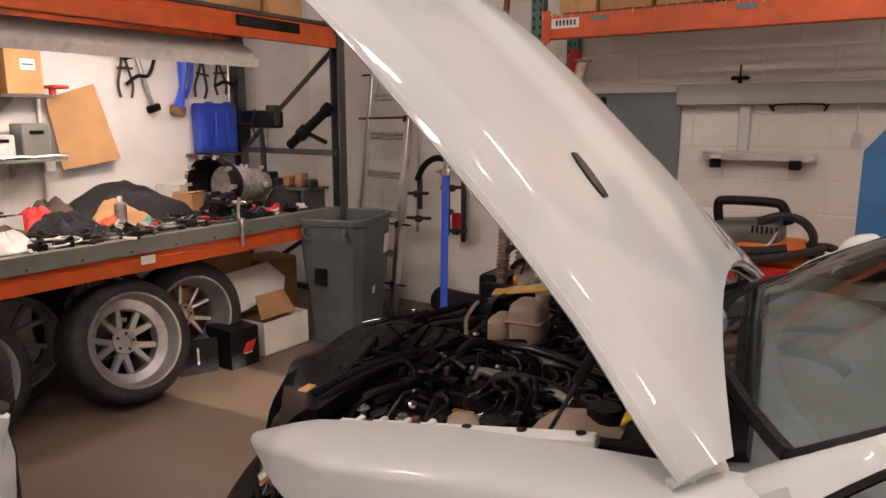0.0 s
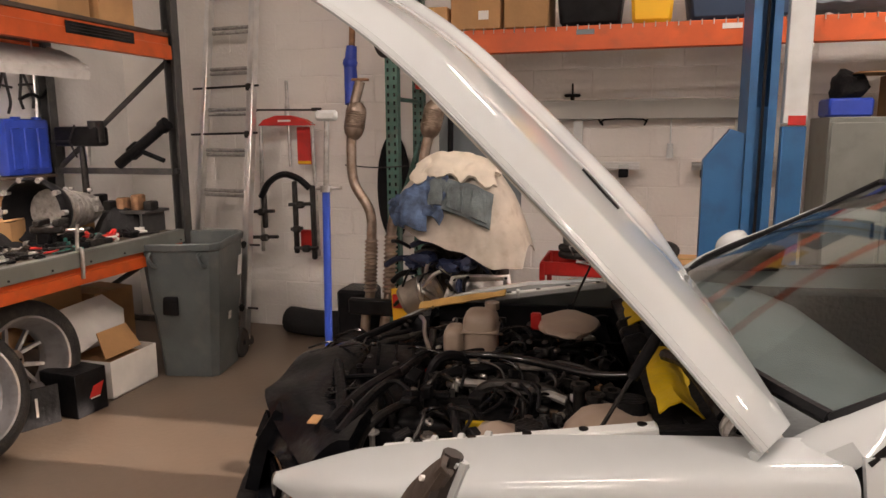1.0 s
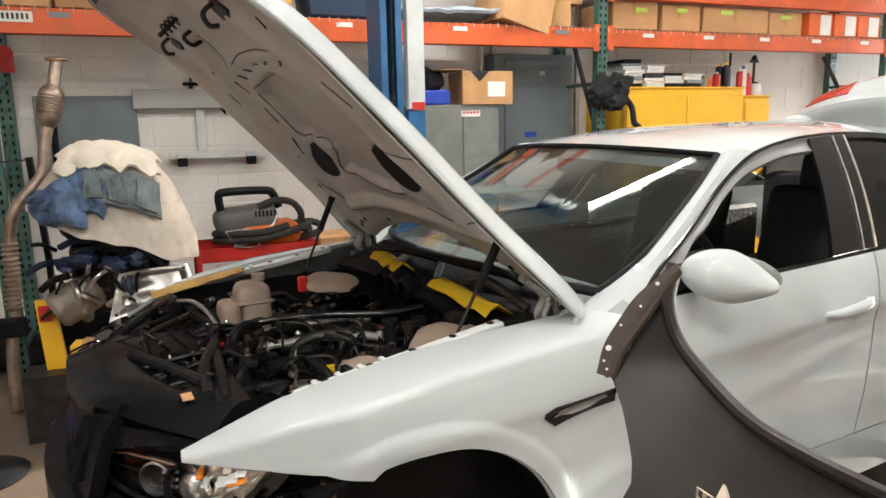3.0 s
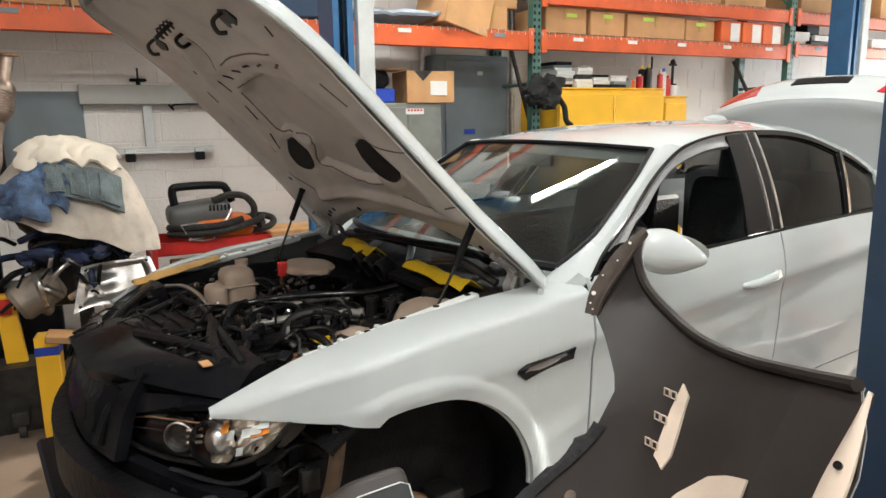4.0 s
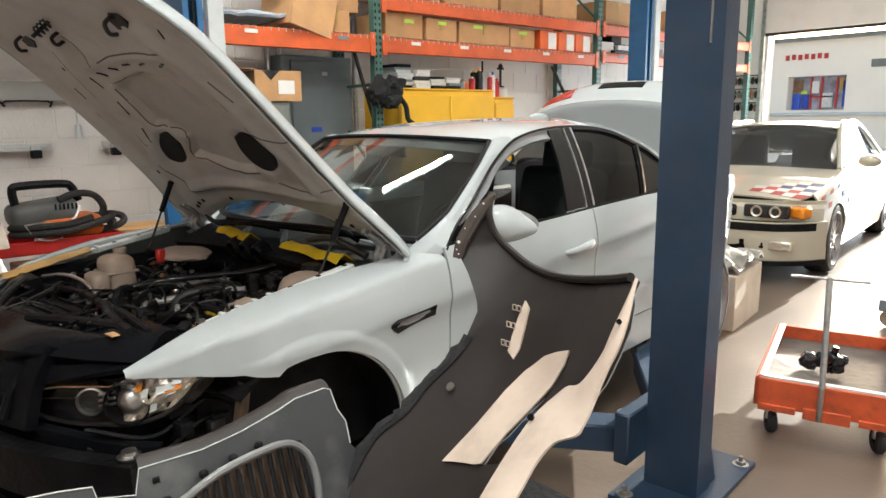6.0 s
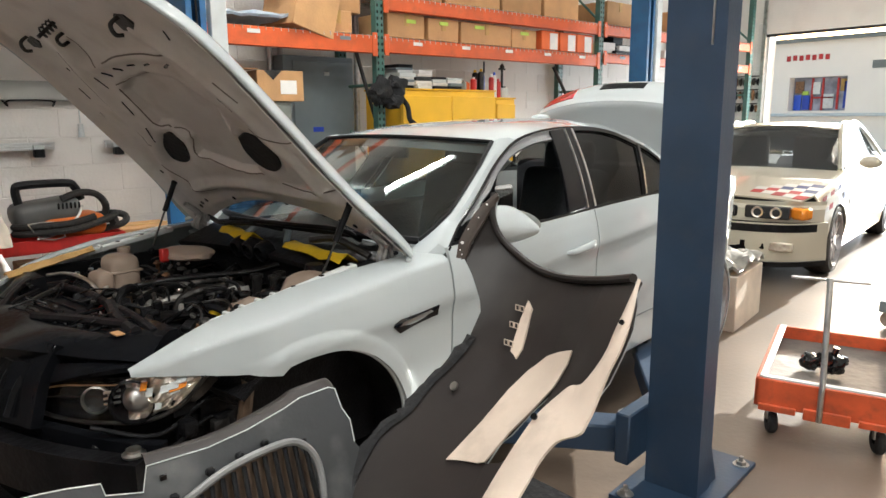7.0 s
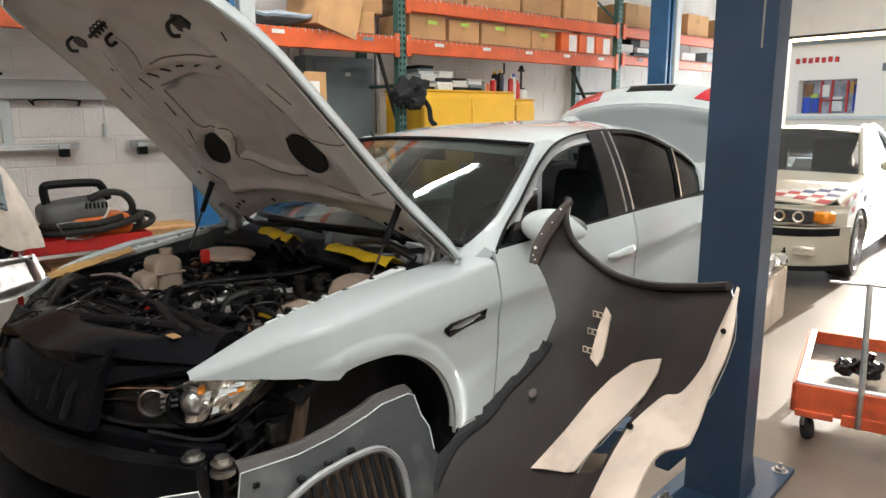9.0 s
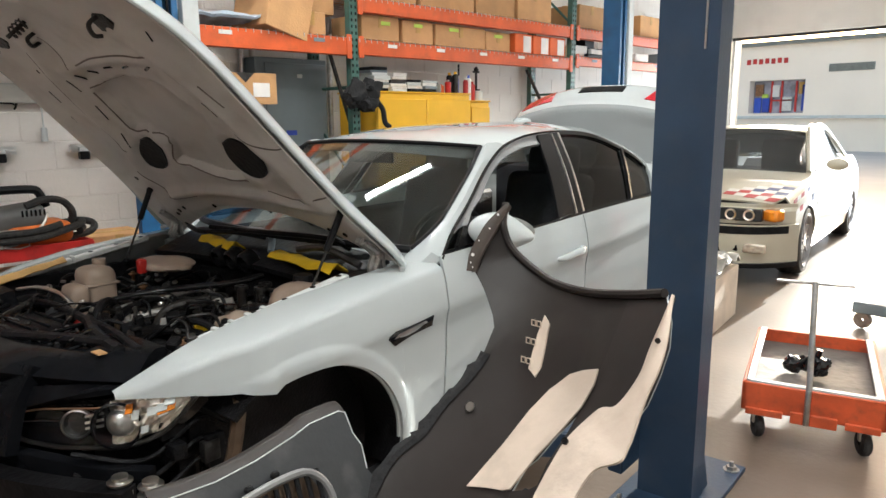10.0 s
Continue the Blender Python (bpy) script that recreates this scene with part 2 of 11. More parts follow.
def solo(name, bm, mat, label, category, m=None, group="", kind="", smooth=True):
    """A thing that is one mesh."""
    ob = link(name, bm, mat, None, "", smooth)
    if m is not None:
        ob.matrix_world = m
    return tagged(ob, label, category, group, kind)


def B():
    return bmesh.new()


def box(bm, c, s, bev=0.0, m=None, seg=1):
    """A box with centre c and size s, its edges rounded by bev."""
    r = bmesh.ops.create_cube(bm, size=1.0)
    vs = r["verts"]
    for v in vs:
        v.co = Vector((v.co.x * s[0] + c[0], v.co.y * s[1] + c[1], v.co.z * s[2] + c[2]))
    if bev > 0:
        es = list({e for v in vs for e in v.link_edges})
        r2 = bmesh.ops.bevel(bm, geom=es, offset=min(bev, min(s) * 0.45), segments=seg, affect="EDGES", profile=0.5)
        vs = list({v for f in r2["faces"] for v in f.verts} | {v for v in vs if v.is_valid})
    if m is not None:
        bmesh.ops.transform(bm, matrix=m, verts=vs)
    return vs


def frame_of(d):
    d = Vector(d).normalized()
    a = Vector((0, 0, 1)) if abs(d.z) < 0.9 else Vector((1, 0, 0))
    x = d.cross(a).normalized()
    return x, d.cross(x).normalized()


def rod(bm, p, q, r, r2=None, seg=12, caps=True):
    """A straight round bar from p to q."""
    p, q = Vector(p), Vector(q)
    x, y = frame_of(q - p)
    r2 = r if r2 is None else r2
    rings = []
    for c, rr in ((p, r), (q, r2)):
        rings.append([bm.verts.new(c + rr * (math.cos(2 * math.pi * k / seg) * x + math.sin(2 * math.pi * k / seg) * y)) for k in range(seg)])
    for k in range(seg):
        bm.faces.new((rings[0][k], rings[1][k], rings[1][(k + 1) % seg], rings[0][(k + 1) % seg]))
    if caps:
        bm.faces.new(list(rings[0]))
        bm.faces.new(list(reversed(rings[1])))
    return rings


def smooth_path(pts, n=6):
    """Points on a soft curve through pts."""
    p = [Vector(a) for a in pts]
    p = [2 * p[0] - p[1]] + p + [2 * p[-1] - p[-2]]
    out = []
    for i in range(1, len(p) - 2):
        for k in range(n):
            t = k / n
            a, b, c, d = p[i - 1], p[i], p[i + 1], p[i + 2]
            out.append(0.5 * ((2 * b) + (c - a) * t + (2 * a - 5 * b + 4 * c - d) * t * t + (3 * b - a - 3 * c + d) * t ** 3))
    out.append(p[-2])
    return out


def tube(bm, pts, r, seg=8, n=6, radii=None, caps=True):
    """A bent round bar along a soft curve through pts."""
    path = smooth_path(pts, n) if n > 1 else [Vector(a) for a in pts]
    rings = []
    x = None
    for i, c in enumerate(path):
        d = path[min(i + 1, len(path) - 1)] - path[max(i - 1, 0)]
        if d.length < 1e-9:
            d = Vector((0, 0, 1))
        d.normalize()
        if x is None:
            x, _ = frame_of(d)
        x = (x - d * x.dot(d)).normalized()
        y = d.cross(x)
        rr = r if radii is None else float(np.interp(i / (len(path) - 1), np.linspace(0, 1, len(radii)), radii))
        rings.append([bm.verts.new(c + rr * (math.cos(2 * math.pi * k / seg) * x + math.sin(2 * math.pi * k / seg) * y)) for k in range(seg)])
    for a, b in zip(rings, rings[1:]):
        for k in range(seg):
            bm.faces.new((a[k], a[(k + 1) % seg], b[(k + 1) % seg], b[k]))
    if caps:
        bm.faces.new(list(reversed(rings[0])))
        bm.faces.new(list(rings[-1]))


def lathe(bm, prof, seg=32, m=None, close=False):
    """A turned shape about z: prof is a list of (radius, z)."""
    rings = []
    vs = []
    for r, z in prof:
        ring = [bm.verts.new((r * math.cos(2 * math.pi * k / seg), r * math.sin(2 * math.pi * k / seg), z)) for k in range(seg)]
        rings.append(ring)
        vs += ring
    pairs = list(zip(rings, rings[1:])) + ([(rings[-1], rings[0])] if close else [])
    for a, b in pairs:
        for k in range(seg):
            bm.faces.new((a[k], a[(k + 1) % seg], b[(k + 1) % seg], b[k]))
    if m is not None:
        bmesh.ops.transform(bm, matrix=m, verts=vs)
    return rings


def plate(bm, outline, thick, m=None):
    """A flat plate: outline of (x, y), from z = 0 up to thick."""
    lo = [bm.verts.new((x, y, 0)) for x, y in outline]
    hi = [bm.verts.new((x, y, thick)) for x, y in outline]
    fs = [bm.faces.new(hi), bm.faces.new(list(reversed(lo)))]
    for k in range(len(lo)):
        j = (k + 1) % len(lo)
        bm.faces.new((lo[k], lo[j], hi[j], hi[k]))
    if m is not None:
        bmesh.ops.transform(bm, matrix=m, verts=lo + hi)
    bmesh.ops.triangulate(bm, faces=fs)


def sheet(bm, rows, thick, flip=False):
    """A curved sheet with thickness: rows of points, all of one length, and the way in which it is thick."""
    nr, nc = len(rows), len(rows[0])
    P = np.array([[tuple(p) for p in r] for r in rows], float)
    du = np.gradient(P, axis=1)
    dv = np.gradient(P, axis=0)
    N = np.cross(du, dv)
    N /= np.linalg.norm(N, axis=2, keepdims=True) + 1e-12
    if flip:
        N = -N
    Q = P - N * thick
    A = [[bm.verts.new(P[i, j]) for j in range(nc)] for i in range(nr)]
    C = [[bm.verts.new(Q[i, j]) for j in range(nc)] for i in range(nr)]

    def quad(a, b, c, d):
        if len({a, b, c, d}) == 4:
            f = bm.faces.new((d, c, b, a) if flip else (a, b, c, d))
            return f
    for i in range(nr - 1):
        for j in range(nc - 1):
            quad(A[i][j], A[i][j + 1], A[i + 1][j + 1], A[i + 1][j])
            quad(C[i][j], C[i + 1][j], C[i + 1][j + 1], C[i][j + 1])
    for i in range(nr - 1):
        quad(A[i][0], A[i + 1][0], C[i + 1][0], C[i][0])
        quad(A[i + 1][-1], A[i][-1], C[i][-1], C[i + 1][-1])
    for j in range(nc - 1):
        quad(A[0][j + 1], A[0][j], C[0][j], C[0][j + 1])
        quad(A[-1][j], A[-1][j + 1], C[-1][j + 1], C[-1][j])
    return P, N


def lump(bm, c, s, seed=0, rough=0.15, seg=3, m=None):
    """An uneven rounded lump."""
    r = bmesh.ops.create_icosphere(bm, subdivisions=seg, radius=1.0)
    off = Vector((seed * 7.3, seed * 3.1, seed * 1.7))
    for v in r["verts"]:
        k = 1 + rough * noise.noise(v.co * 1.6 + off) * 2 + rough * 0.5 * noise.noise(v.co * 4 + off)
        v.co = Vector((v.co.x * s[0] * k + c[0], v.co.y * s[1] * k + c[1], v.co.z * s[2] * k + c[2]))
    if m is not None:
        bmesh.ops.transform(bm, matrix=m, verts=r["verts"])


# ---- the setting ----
def wall_box(name, x0, x1, y0, y1, z0, z1, mat, label=""):
    bm = B()
    box(bm, ((x0 + x1) / 2, (y0 + y1) / 2, (z0 + z1) / 2), (x1 - x0, y1 - y0, z1 - z0))
    ob = link(name, bm, mat, smooth=False)
    return tagged(ob, label, name.split("_")[0], kind="structure")


WX0, WX1, WY0, WY1 = -4.5, 8.6, -5.2, 4.58
DOOR_Y0, DOOR_Y1, DOOR_Z = 0.95, 3.83, 2.53
wall_box("ground", -900, 900, -900, 900, -1.0, -0.03, OUT_GROUND, "pale outdoor concrete yard in bright sun")
wall_box("floor", WX0 - 0.2, WX1 + 0.25, WY0 - 0.2, WY1 + 0.2, -0.2, 0.0, FLOOR, "worn brown-grey sealed concrete workshop floor")
wall_back = wall_box("wall_back", WX0 - 0.2, WX1 + 0.2, WY1, WY1 + 0.2, 0.0, CEIL, WALL, "off-white painted concrete block wall")
wall_box("wall_left", WX0 - 0.2, WX0, WY0, WY1, 0.0, CEIL, WALL_PALE, "white painted wall behind the workbench")
# unseen front wall, added to shut the sky's light out
wall_box("wall_front", WX0 - 0.2, WX1 + 0.2, WY0 - 0.2, WY0, 0.0, CEIL, WALL, "off-white wall out of view, closing the room")
wr = B()
box(wr, (WX1 + 0.1, (DOOR_Y1 + WY1) / 2, CEIL / 2), (0.2, WY1 - DOOR_Y1, CEIL))
box(wr, (WX1 + 0.1, (DOOR_Y0 + WY0) / 2, CEIL / 2), (0.2, DOOR_Y0 - WY0, CEIL))
box(wr, (WX1 + 0.1, (DOOR_Y0 + DOOR_Y1) / 2, (CEIL + DOOR_Z + 0.35) / 2), (0.2, DOOR_Y1 - DOOR_Y0, CEIL - DOOR_Z - 0.35))
tagged(link("wall_right", wr, WALL, smooth=False), "painted wall with a wide garage door opening", "wall", kind="structure")
# unseen ceiling, added to close the room against the sky
wall_box("ceiling", WX0 - 0.2, WX1 + 0.2, WY0 - 0.2, WY1 + 0.2, CEIL, CEIL + 0.2, CEILING, "plain ceiling out of view, closing the room")

# garage door, rolled up, with its track
gd = thing("door_1", "raised sectional garage door with a pale lower edge", "garage door", kind="structure")
bm = B()
box(bm, (WX1 - 0.04, (DOOR_Y0 + DOOR_Y1) / 2, DOOR_Z + 0.26), (0.05, DOOR_Y1 - DOOR_Y0 + 0.1, 0.50), 0.006)
part("door_panel", bm, WALL_PALE, gd)
bm = B()
box(bm, (WX1 - 0.04, (DOOR_Y0 + DOOR_Y1) / 2, DOOR_Z - 0.01), (0.03, DOOR_Y1 - DOOR_Y0 + 0.1, 0.04), 0.008)
part("rubber_seal", bm, RUBBER, gd, "black rubber seal along the lower edge")
for ty in (DOOR_Y0 - 0.03, DOOR_Y1 + 0.03):
    bm = B()
    box(bm, (WX1 - 0.05, ty, 1.5), (0.06, 0.012, 3.0))
    box(bm, (WX1 - 0.08, ty + 0.02, 1.5), (0.012, 0.05, 3.0))
    box(bm, (WX1 - 0.025, ty + 0.03, 1.5), (0.012, 0.04, 3.0))
    part("track", bm, STEEL, gd, "galvanised door track")
    bm = B()
    box(bm, (WX1 - 0.015, ty + (0.085 if ty > 2 else -0.085), 1.35), (0.03, 0.10, 2.7), 0.004)
    part("jamb", bm, WALL_PALE, gd)

# outdoors: the building across the yard
bd = thing("building", "white rendered building across the yard with a shop window", "building", pose(30, 0, -0.03))
bm = B()
WY_A, WY_B, WZ_A, WZ_B = 10.1, 12.4, 1.55, 2.95
for y0, y1, z0, z1 in ((-40, WY_A, 0, 4.4), (WY_B, 60, 0, 4.4), (WY_A, WY_B, 0, WZ_A), (WY_A, WY_B, WZ_B, 4.4)):
    box(bm, (0.6, (y0 + y1) / 2, (z0 + z1) / 2), (1.2, y1 - y0, z1 - z0))
box(bm, (2.4, 10, 2.2), (2.4, 100, 4.4))
part("wall", bm, OUT_WALL, bd)
bm = B()
box(bm, (0.6, 10, 4.48), (1.7, 100.4, 0.16))
part("roof", bm, GREY_CAB, bd)
bm = B()
box(bm, (-0.05, 10, 1.38), (0.5, 100, 0.12), 0.01)
part("sill", bm, PALE, bd, "pale ledge below the shop window")
wi = part("window", bm := B(), DARK_GLASS, bd)
bm = B()
box(bm, (0.55, (WY_A + WY_B) / 2, (WZ_A + WZ_B) / 2), (0.02, WY_B - WY_A, WZ_B - WZ_A))
part("pane", bm, shade("shop_glass", (0.30, 0.30, 0.36), 0.2, 0, 0.4, 2.0), wi)
shop = [(10.25, 0.22, 2.2, 1.1, BLUE_PLASTIC), (10.6, 0.08, 2.25, 1.3, RED), (10.95, 0.4, 1.95, 0.6, WHITE_PLASTIC), (11.2, 0.08, 2.25, 1.35, RED), (11.45, 0.3, 2.5, 0.5, PAPER), (11.62, 0.08, 2.25, 1.35, RED), (11.85, 0.3, 1.9, 0.6, BLUE_PLASTIC), (12.2, 0.3, 1.9, 0.65, BLUE_VIVID), (11.2, 0.9, 2.1, 0.07, RED), (12.15, 0.35, 2.55, 0.5, RUSTY), (11.9, 0.25, 2.3, 0.16, LIME), (10.4, 0.2, 2.6, 0.5, TAN_DUCT)]
for sy, sw, sz, sh, sm in shop:
    bm = B()
    box(bm, (0.5, sy, sz), (0.06, sw, sh), 0.004)
    part("display", bm, sm, wi)
for i in range(7):
    bm = B()
    box(bm, (-0.02, 12.5 - i * 0.26, 3.75 + 0.02 * (i % 2)), (0.04, 0.17, 0.22), 0.02)
    part("sign_bar", bm, RED, bd, "red sign stroke")
bm = B()
box(bm, (-0.03, 8.4, 3.35), (0.06, 1.65, 0.3), 0.01)
part("window_band", bm, GREY_CAB, bd, "narrow dark high window")

# tube lights below the ceiling, all out of view, some added to brighten walls
for lx, ly, lr, length, share in TUBES:
    tl = thing("ceiling_light", "white twin fluorescent batten on the ceiling, out of view", "ceiling light", pose(lx, ly, CEIL, 0, 0, lr), "ceiling lights")
    bm = B()
    box(bm, (0, 0, -0.13), (length + 0.1, 0.20, 0.26), 0.01)
    part("housing", bm, WHITE_PLASTIC, tl)
    for s in (-0.03, 0.03):
        bm = B()
        rod(bm, (-length / 2 - 0.02, s, -0.285), (length / 2 + 0.02, s, -0.285), 0.016)
        part("tube", bm, TUBE_GLOW, tl, "glowing fluorescent tube")


# ---- storage racks ----
def upright(parent, x, y, h, depth_x, depth_y, mat, w=0.078):
    """A perforated rack post: an open channel with two rows of slots."""
    bm = B()
    t = 0.004
    box(bm, (x, y, h / 2), (w, t, h))
    for s in (-1, 1):
        box(bm, (x + s * (w / 2 - t / 2), y + 0.03, h / 2), (t, 0.06, h))
    p = part("post", bm, mat, parent)
    bm = B()
    for z in np.arange(0.12, h, 0.05):
        for s in (-1, 1):
            box(bm, (x + s * 0.02, y - 0.002, z), (0.011, 0.005, 0.022))
    tagged(part("perforation", bm, BLACK_GLOSS, p), "dark punched slots", kind="stuff")
    bm = B()
    box(bm, (x, y + 0.02, 0.006), (w + 0.05, 0.11, 0.012))
    part("foot_plate", bm, mat, p)


def beam(parent, a, b, z0, z1, mat, t=0.045):
    """A stepped rack beam from a to b (x, y), between the heights z0 and z1."""
    a, b = Vector((*a, 0)), Vector((*b, 0))
    d = b - a
    n = Vector((-d.y, d.x, 0)).normalized()
    bm = B()
    m = Matrix.Translation((a + b) / 2) @ Vector((1, 0, 0)).rotation_difference(d).to_matrix().to_4x4()
    box(bm, (0, t / 2, (z0 + z1) / 2), (d.length, t, z1 - z0), 0.004, m)
    box(bm, (0, t + 0.011, (z0 + z1) / 2 - 0.02), (d.length, 0.022, z1 - z0 - 0.04), 0.003, m)
    return part("beam", bm, mat, parent)


def deck(parent, x0, x1, y0, y1, z, mat=STEEL, step=0.06):
    """Wire decking."""
    bm = B()
    for x in np.arange(x0, x1, step):
        rod(bm, (x, y0 - 0.022, z), (x, y1, z), 0.0032, seg=5)
        rod(bm, (x, y0 - 0.022, z + 0.002), (x, y0 - 0.024, z - 0.028), 0.0032, seg=5)
    for y in np.linspace(y0, y1, 7):
        rod(bm, (x0, y, z - 0.006), (x1, y, z - 0.006), 0.0032, seg=5)
    part("wire_deck", bm, mat, parent)


RY = 3.94          # front of the long rack
rack = thing("storage_rack", "tall orange and green pallet rack along the block wall", "rack")
for px in (-2.045, 1.78, 4.76, 8.3):
    upright(rack, px, RY, 3.3, 0, 0, GREEN)
    upright(rack, px, WY1 - 0.09, 3.3, 0, 0, GREEN)
    for k in range(4):
        bm = B()
        rod(bm, (px, RY + 0.05, 0.2 + 0.75 * k), (px, WY1 - 0.09, 0.2 + 0.75 * k + (0.45 if k % 2 else 0)), 0.014, seg=8)
        part("brace", bm, GREEN, rack)
for (xa, xb, z0, z1) in ((-2.0, 1.74, 1.945, 2.08), (1.82, 4.72, 1.955, 2.075), (1.82, 4.72, 2.29, 2.40), (4.80, 8.26, 2.0, 2.10), (4.80, 8.26, 2.29, 2.40), (-2.0, 1.74, 2.85, 2.97)):
    b1 = beam(rack, (xa, RY - 0.012), (xb, RY - 0.012), z0, z1, ORANGE)
    beam(rack, (xb, WY1 - 0.03), (xa, WY1 - 0.03), z0, z1, ORANGE)
    deck(rack, xa, xb, RY, WY1 - 0.03, z1 + 0.004)
    for bx in (xa + 0.02, xb - 0.02):
        bm = B()
        box(bm, (bx, RY - 0.016, (z0 + z1) / 2), (0.05, 0.01, z1 - z0 + 0.05), 0.003)
        part("beam_connector", bm, ORANGE, b1)
    if z0 < 2.2:
        for lx in np.linspace(xa + 0.35, xb - 0.3, 5):
            bm = B()
            box(bm, (lx, RY - 0.0145, z1 - 0.035), (0.10, 0.003, 0.028))
            part("label_strip", bm, PAPER if round(lx * 7) % 2 else BLUE_GREY, b1, "small paper label")
bm = B()
box(bm, (-1.86, RY - 0.0175, 2.03), (0.17, 0.004, 0.055))
part("label_strip", bm, PAPER, rack, "yellowed paper label")
bm = B()
for k in range(6):
    box(bm, (-1.91 + k * 0.022, RY - 0.021, 2.032), (0.012, 0.002, 0.03))
part("label_writing", bm, CARBON, rack)
bm = B()
box(bm, (2.94, RY - 0.03, 1.88), (0.012, 0.012, 0.10))
part("lamp_stem", bm, BLACK_PLASTIC, rack)


def carton(name, c, s, mat=CARDBOARD, rz=0.0, label="closed brown cardboard carton on the rack", group="cartons on the rack", tape=True, paper=None):
    bm = B()
    box(bm, (0, 0, s[2] / 2), s, 0.006)
    ob = thing(name, label, "box", pose(c[0], c[1], c[2], 0, 0, rz), group)
    part("carton", bm, mat, ob)
    if tape:
        bm = B()
        box(bm, (0, 0, s[2] + 0.001), (s[0] * 1.002, 0.05, 0.003))
        part("tape", bm, TAN_DUCT, ob)
        bm = B()
        box(bm, (0, -s[1] / 2 - 0.001, s[2] - 0.05), (0.05, 0.003, 0.10))
        part("tape", bm, TAN_DUCT, ob)
    if paper:
        bm = B()
        box(bm, (paper[0], -s[1] / 2 - 0.002, paper[1]), (paper[2], 0.003, paper[3]))
        part("paper_label", bm, paper[4] if len(paper) > 4 else PAPER, ob)
    return ob


Z1, Z2 = 2.088, 2.41
# cartons on the second bay, lower deck
carton("carton", (2.10, 4.20, Z1), (0.40, 0.42, 0.20), paper=(0.05, 0.14, 0.1, 0.03, LIME))
carton("carton", (2.52, 4.20, Z1), (0.36, 0.42, 0.19), paper=(0.0, 0.15, 0.1, 0.03, LIME))
carton("carton", (3.06, 4.20, Z1), (0.66, 0.42, 0.19), paper=(-0.1, 0.15, 0.12, 0.03, LIME))
carton("carton", (3.60, 4.22, Z1), (0.36, 0.42, 0.18), paper=(0.0, 0.14, 0.12, 0.03, LIME))
for k, ox in enumerate((3.96, 4.25, 4.53)):
    carton("orange_carton", (ox, 4.18, Z1), (0.27, 0.4, 0.19), CARD_ORANGE, label="orange printed carton with a white label", tape=False, paper=(0.05, 0.09, 0.12, 0.16))
carton("white_carton", (4.98, 4.2, Z1 + 0.02), (0.26, 0.4, 0.12), PAPER, label="small white carton on the rack", tape=False)
for k, cx in enumerate((5.35, 5.75, 6.3, 6.9, 7.5)):
    carton("white_carton", (cx, 4.2, Z1 + 0.02), (0.32, 0.4, 0.10 + 0.03 * (k % 2)), (PAPER, CARDBOARD, PAPER, BLUE_GREY, PAPER)[k], label="low carton on the far bay of the rack", tape=False)
# upper deck
for cx, w, h in ((2.2, 0.62, 0.34), (2.9, 0.68, 0.30), (3.55, 0.56, 0.33), (4.15, 0.55, 0.3)):
    carton("carton", (cx, 4.22, Z2), (w, 0.45, h))
carton("yellow_carton", (4.6, 4.2, Z2 - 0.31), (0.16, 0.4, 0.16), YELLOW, label="small yellow carton on the rack", tape=False)
for cx in (5.2, 5.8, 6.5, 7.3):
    carton("carton", (cx, 4.22, Z2), (0.5, 0.42, 0.26))
# first bay
carton("carton", (1.42, 4.20, Z1), (0.26, 0.42, 0.17))
carton("carton", (1.58, 4.30, Z1 + 0.18), (0.3, 0.35, 0.2))
cb = thing("tilted_carton", "large opened brown carton leaning on the rack deck", "box", pose(1.12, 4.1, Z1, 0, 14, 8), "cartons on the rack")
bm = B()
box(bm, (0, 0, 0.2), (0.40, 0.40, 0.44), 0.006)
part("carton", bm, CARDBOARD, cb)
bm = B()
box(bm, (-0.30, -0.02, 0.40), (0.24, 0.38, 0.006), 0, None)
part("flap", bm, CARDBOARD, cb)
sh = B()
rows = []
for i in range(12):
    rows.append([(-0.36 + 0.065 * i, -0.22 + 0.05 * j, 0.05 + 0.045 * noise.noise(Vector((i * 0.5, j * 0.45, 1))) + 0.02 * math.sin(j * 1.3)) for j in range(10)])
sheet(sh, rows, 0.02)
solo("folded_sheeting", sh, GREY_SHEET, "crumpled grey-blue plastic sheeting on the rack deck", "sheeting", pose(0.62, 4.16, Z1 + 0.01))
for k, (cx, w, h, mt) in enumerate(((-1.80, 0.22, 0.14, CARDBOARD), (-1.52, 0.30, 0.26, CARDBOARD), (-1.22, 0.26, 0.28, CARDBOARD))):
    carton("carton", (cx, 4.14, Z1), (w, 0.36, h), mt, paper=(0.05, 0.08, 0.06, 0.05) if k == 1 else None)


def tote(c, s, mat, label):
    ob = thing("storage_tote", label, "storage box", pose(*c), "totes on the rack")
    bm = B()
    vs = box(bm, (0, 0, s[2] / 2), s, 0.02)
    for v in vs:
        k = 0.88 + 0.12 * v.co.z / s[2]
        v.co.x, v.co.y = v.co.x * k, v.co.y * k
    part("tub", bm, mat, ob)
    bm = B()
    box(bm, (0, 0, s[2] + 0.012), (s[0] * 1.04, s[1] * 1.04, 0.03), 0.01)
    part("lid", bm, mat, ob)


tote((-0.86, 4.14, Z1), (0.38, 0.36, 0.24), BLACK_PLASTIC, "black plastic storage tote on the rack deck")
tote((-0.52, 4.14, Z1), (0.24, 0.36, 0.22), YELLOW, "yellow plastic storage tote on the rack deck")
tote((-0.02, 4.14, Z1), (0.66, 0.38, 0.28), shade("dark_blue_tote", (0.02, 0.045, 0.09), 0.45), "wide dark blue storage tote on the rack deck")


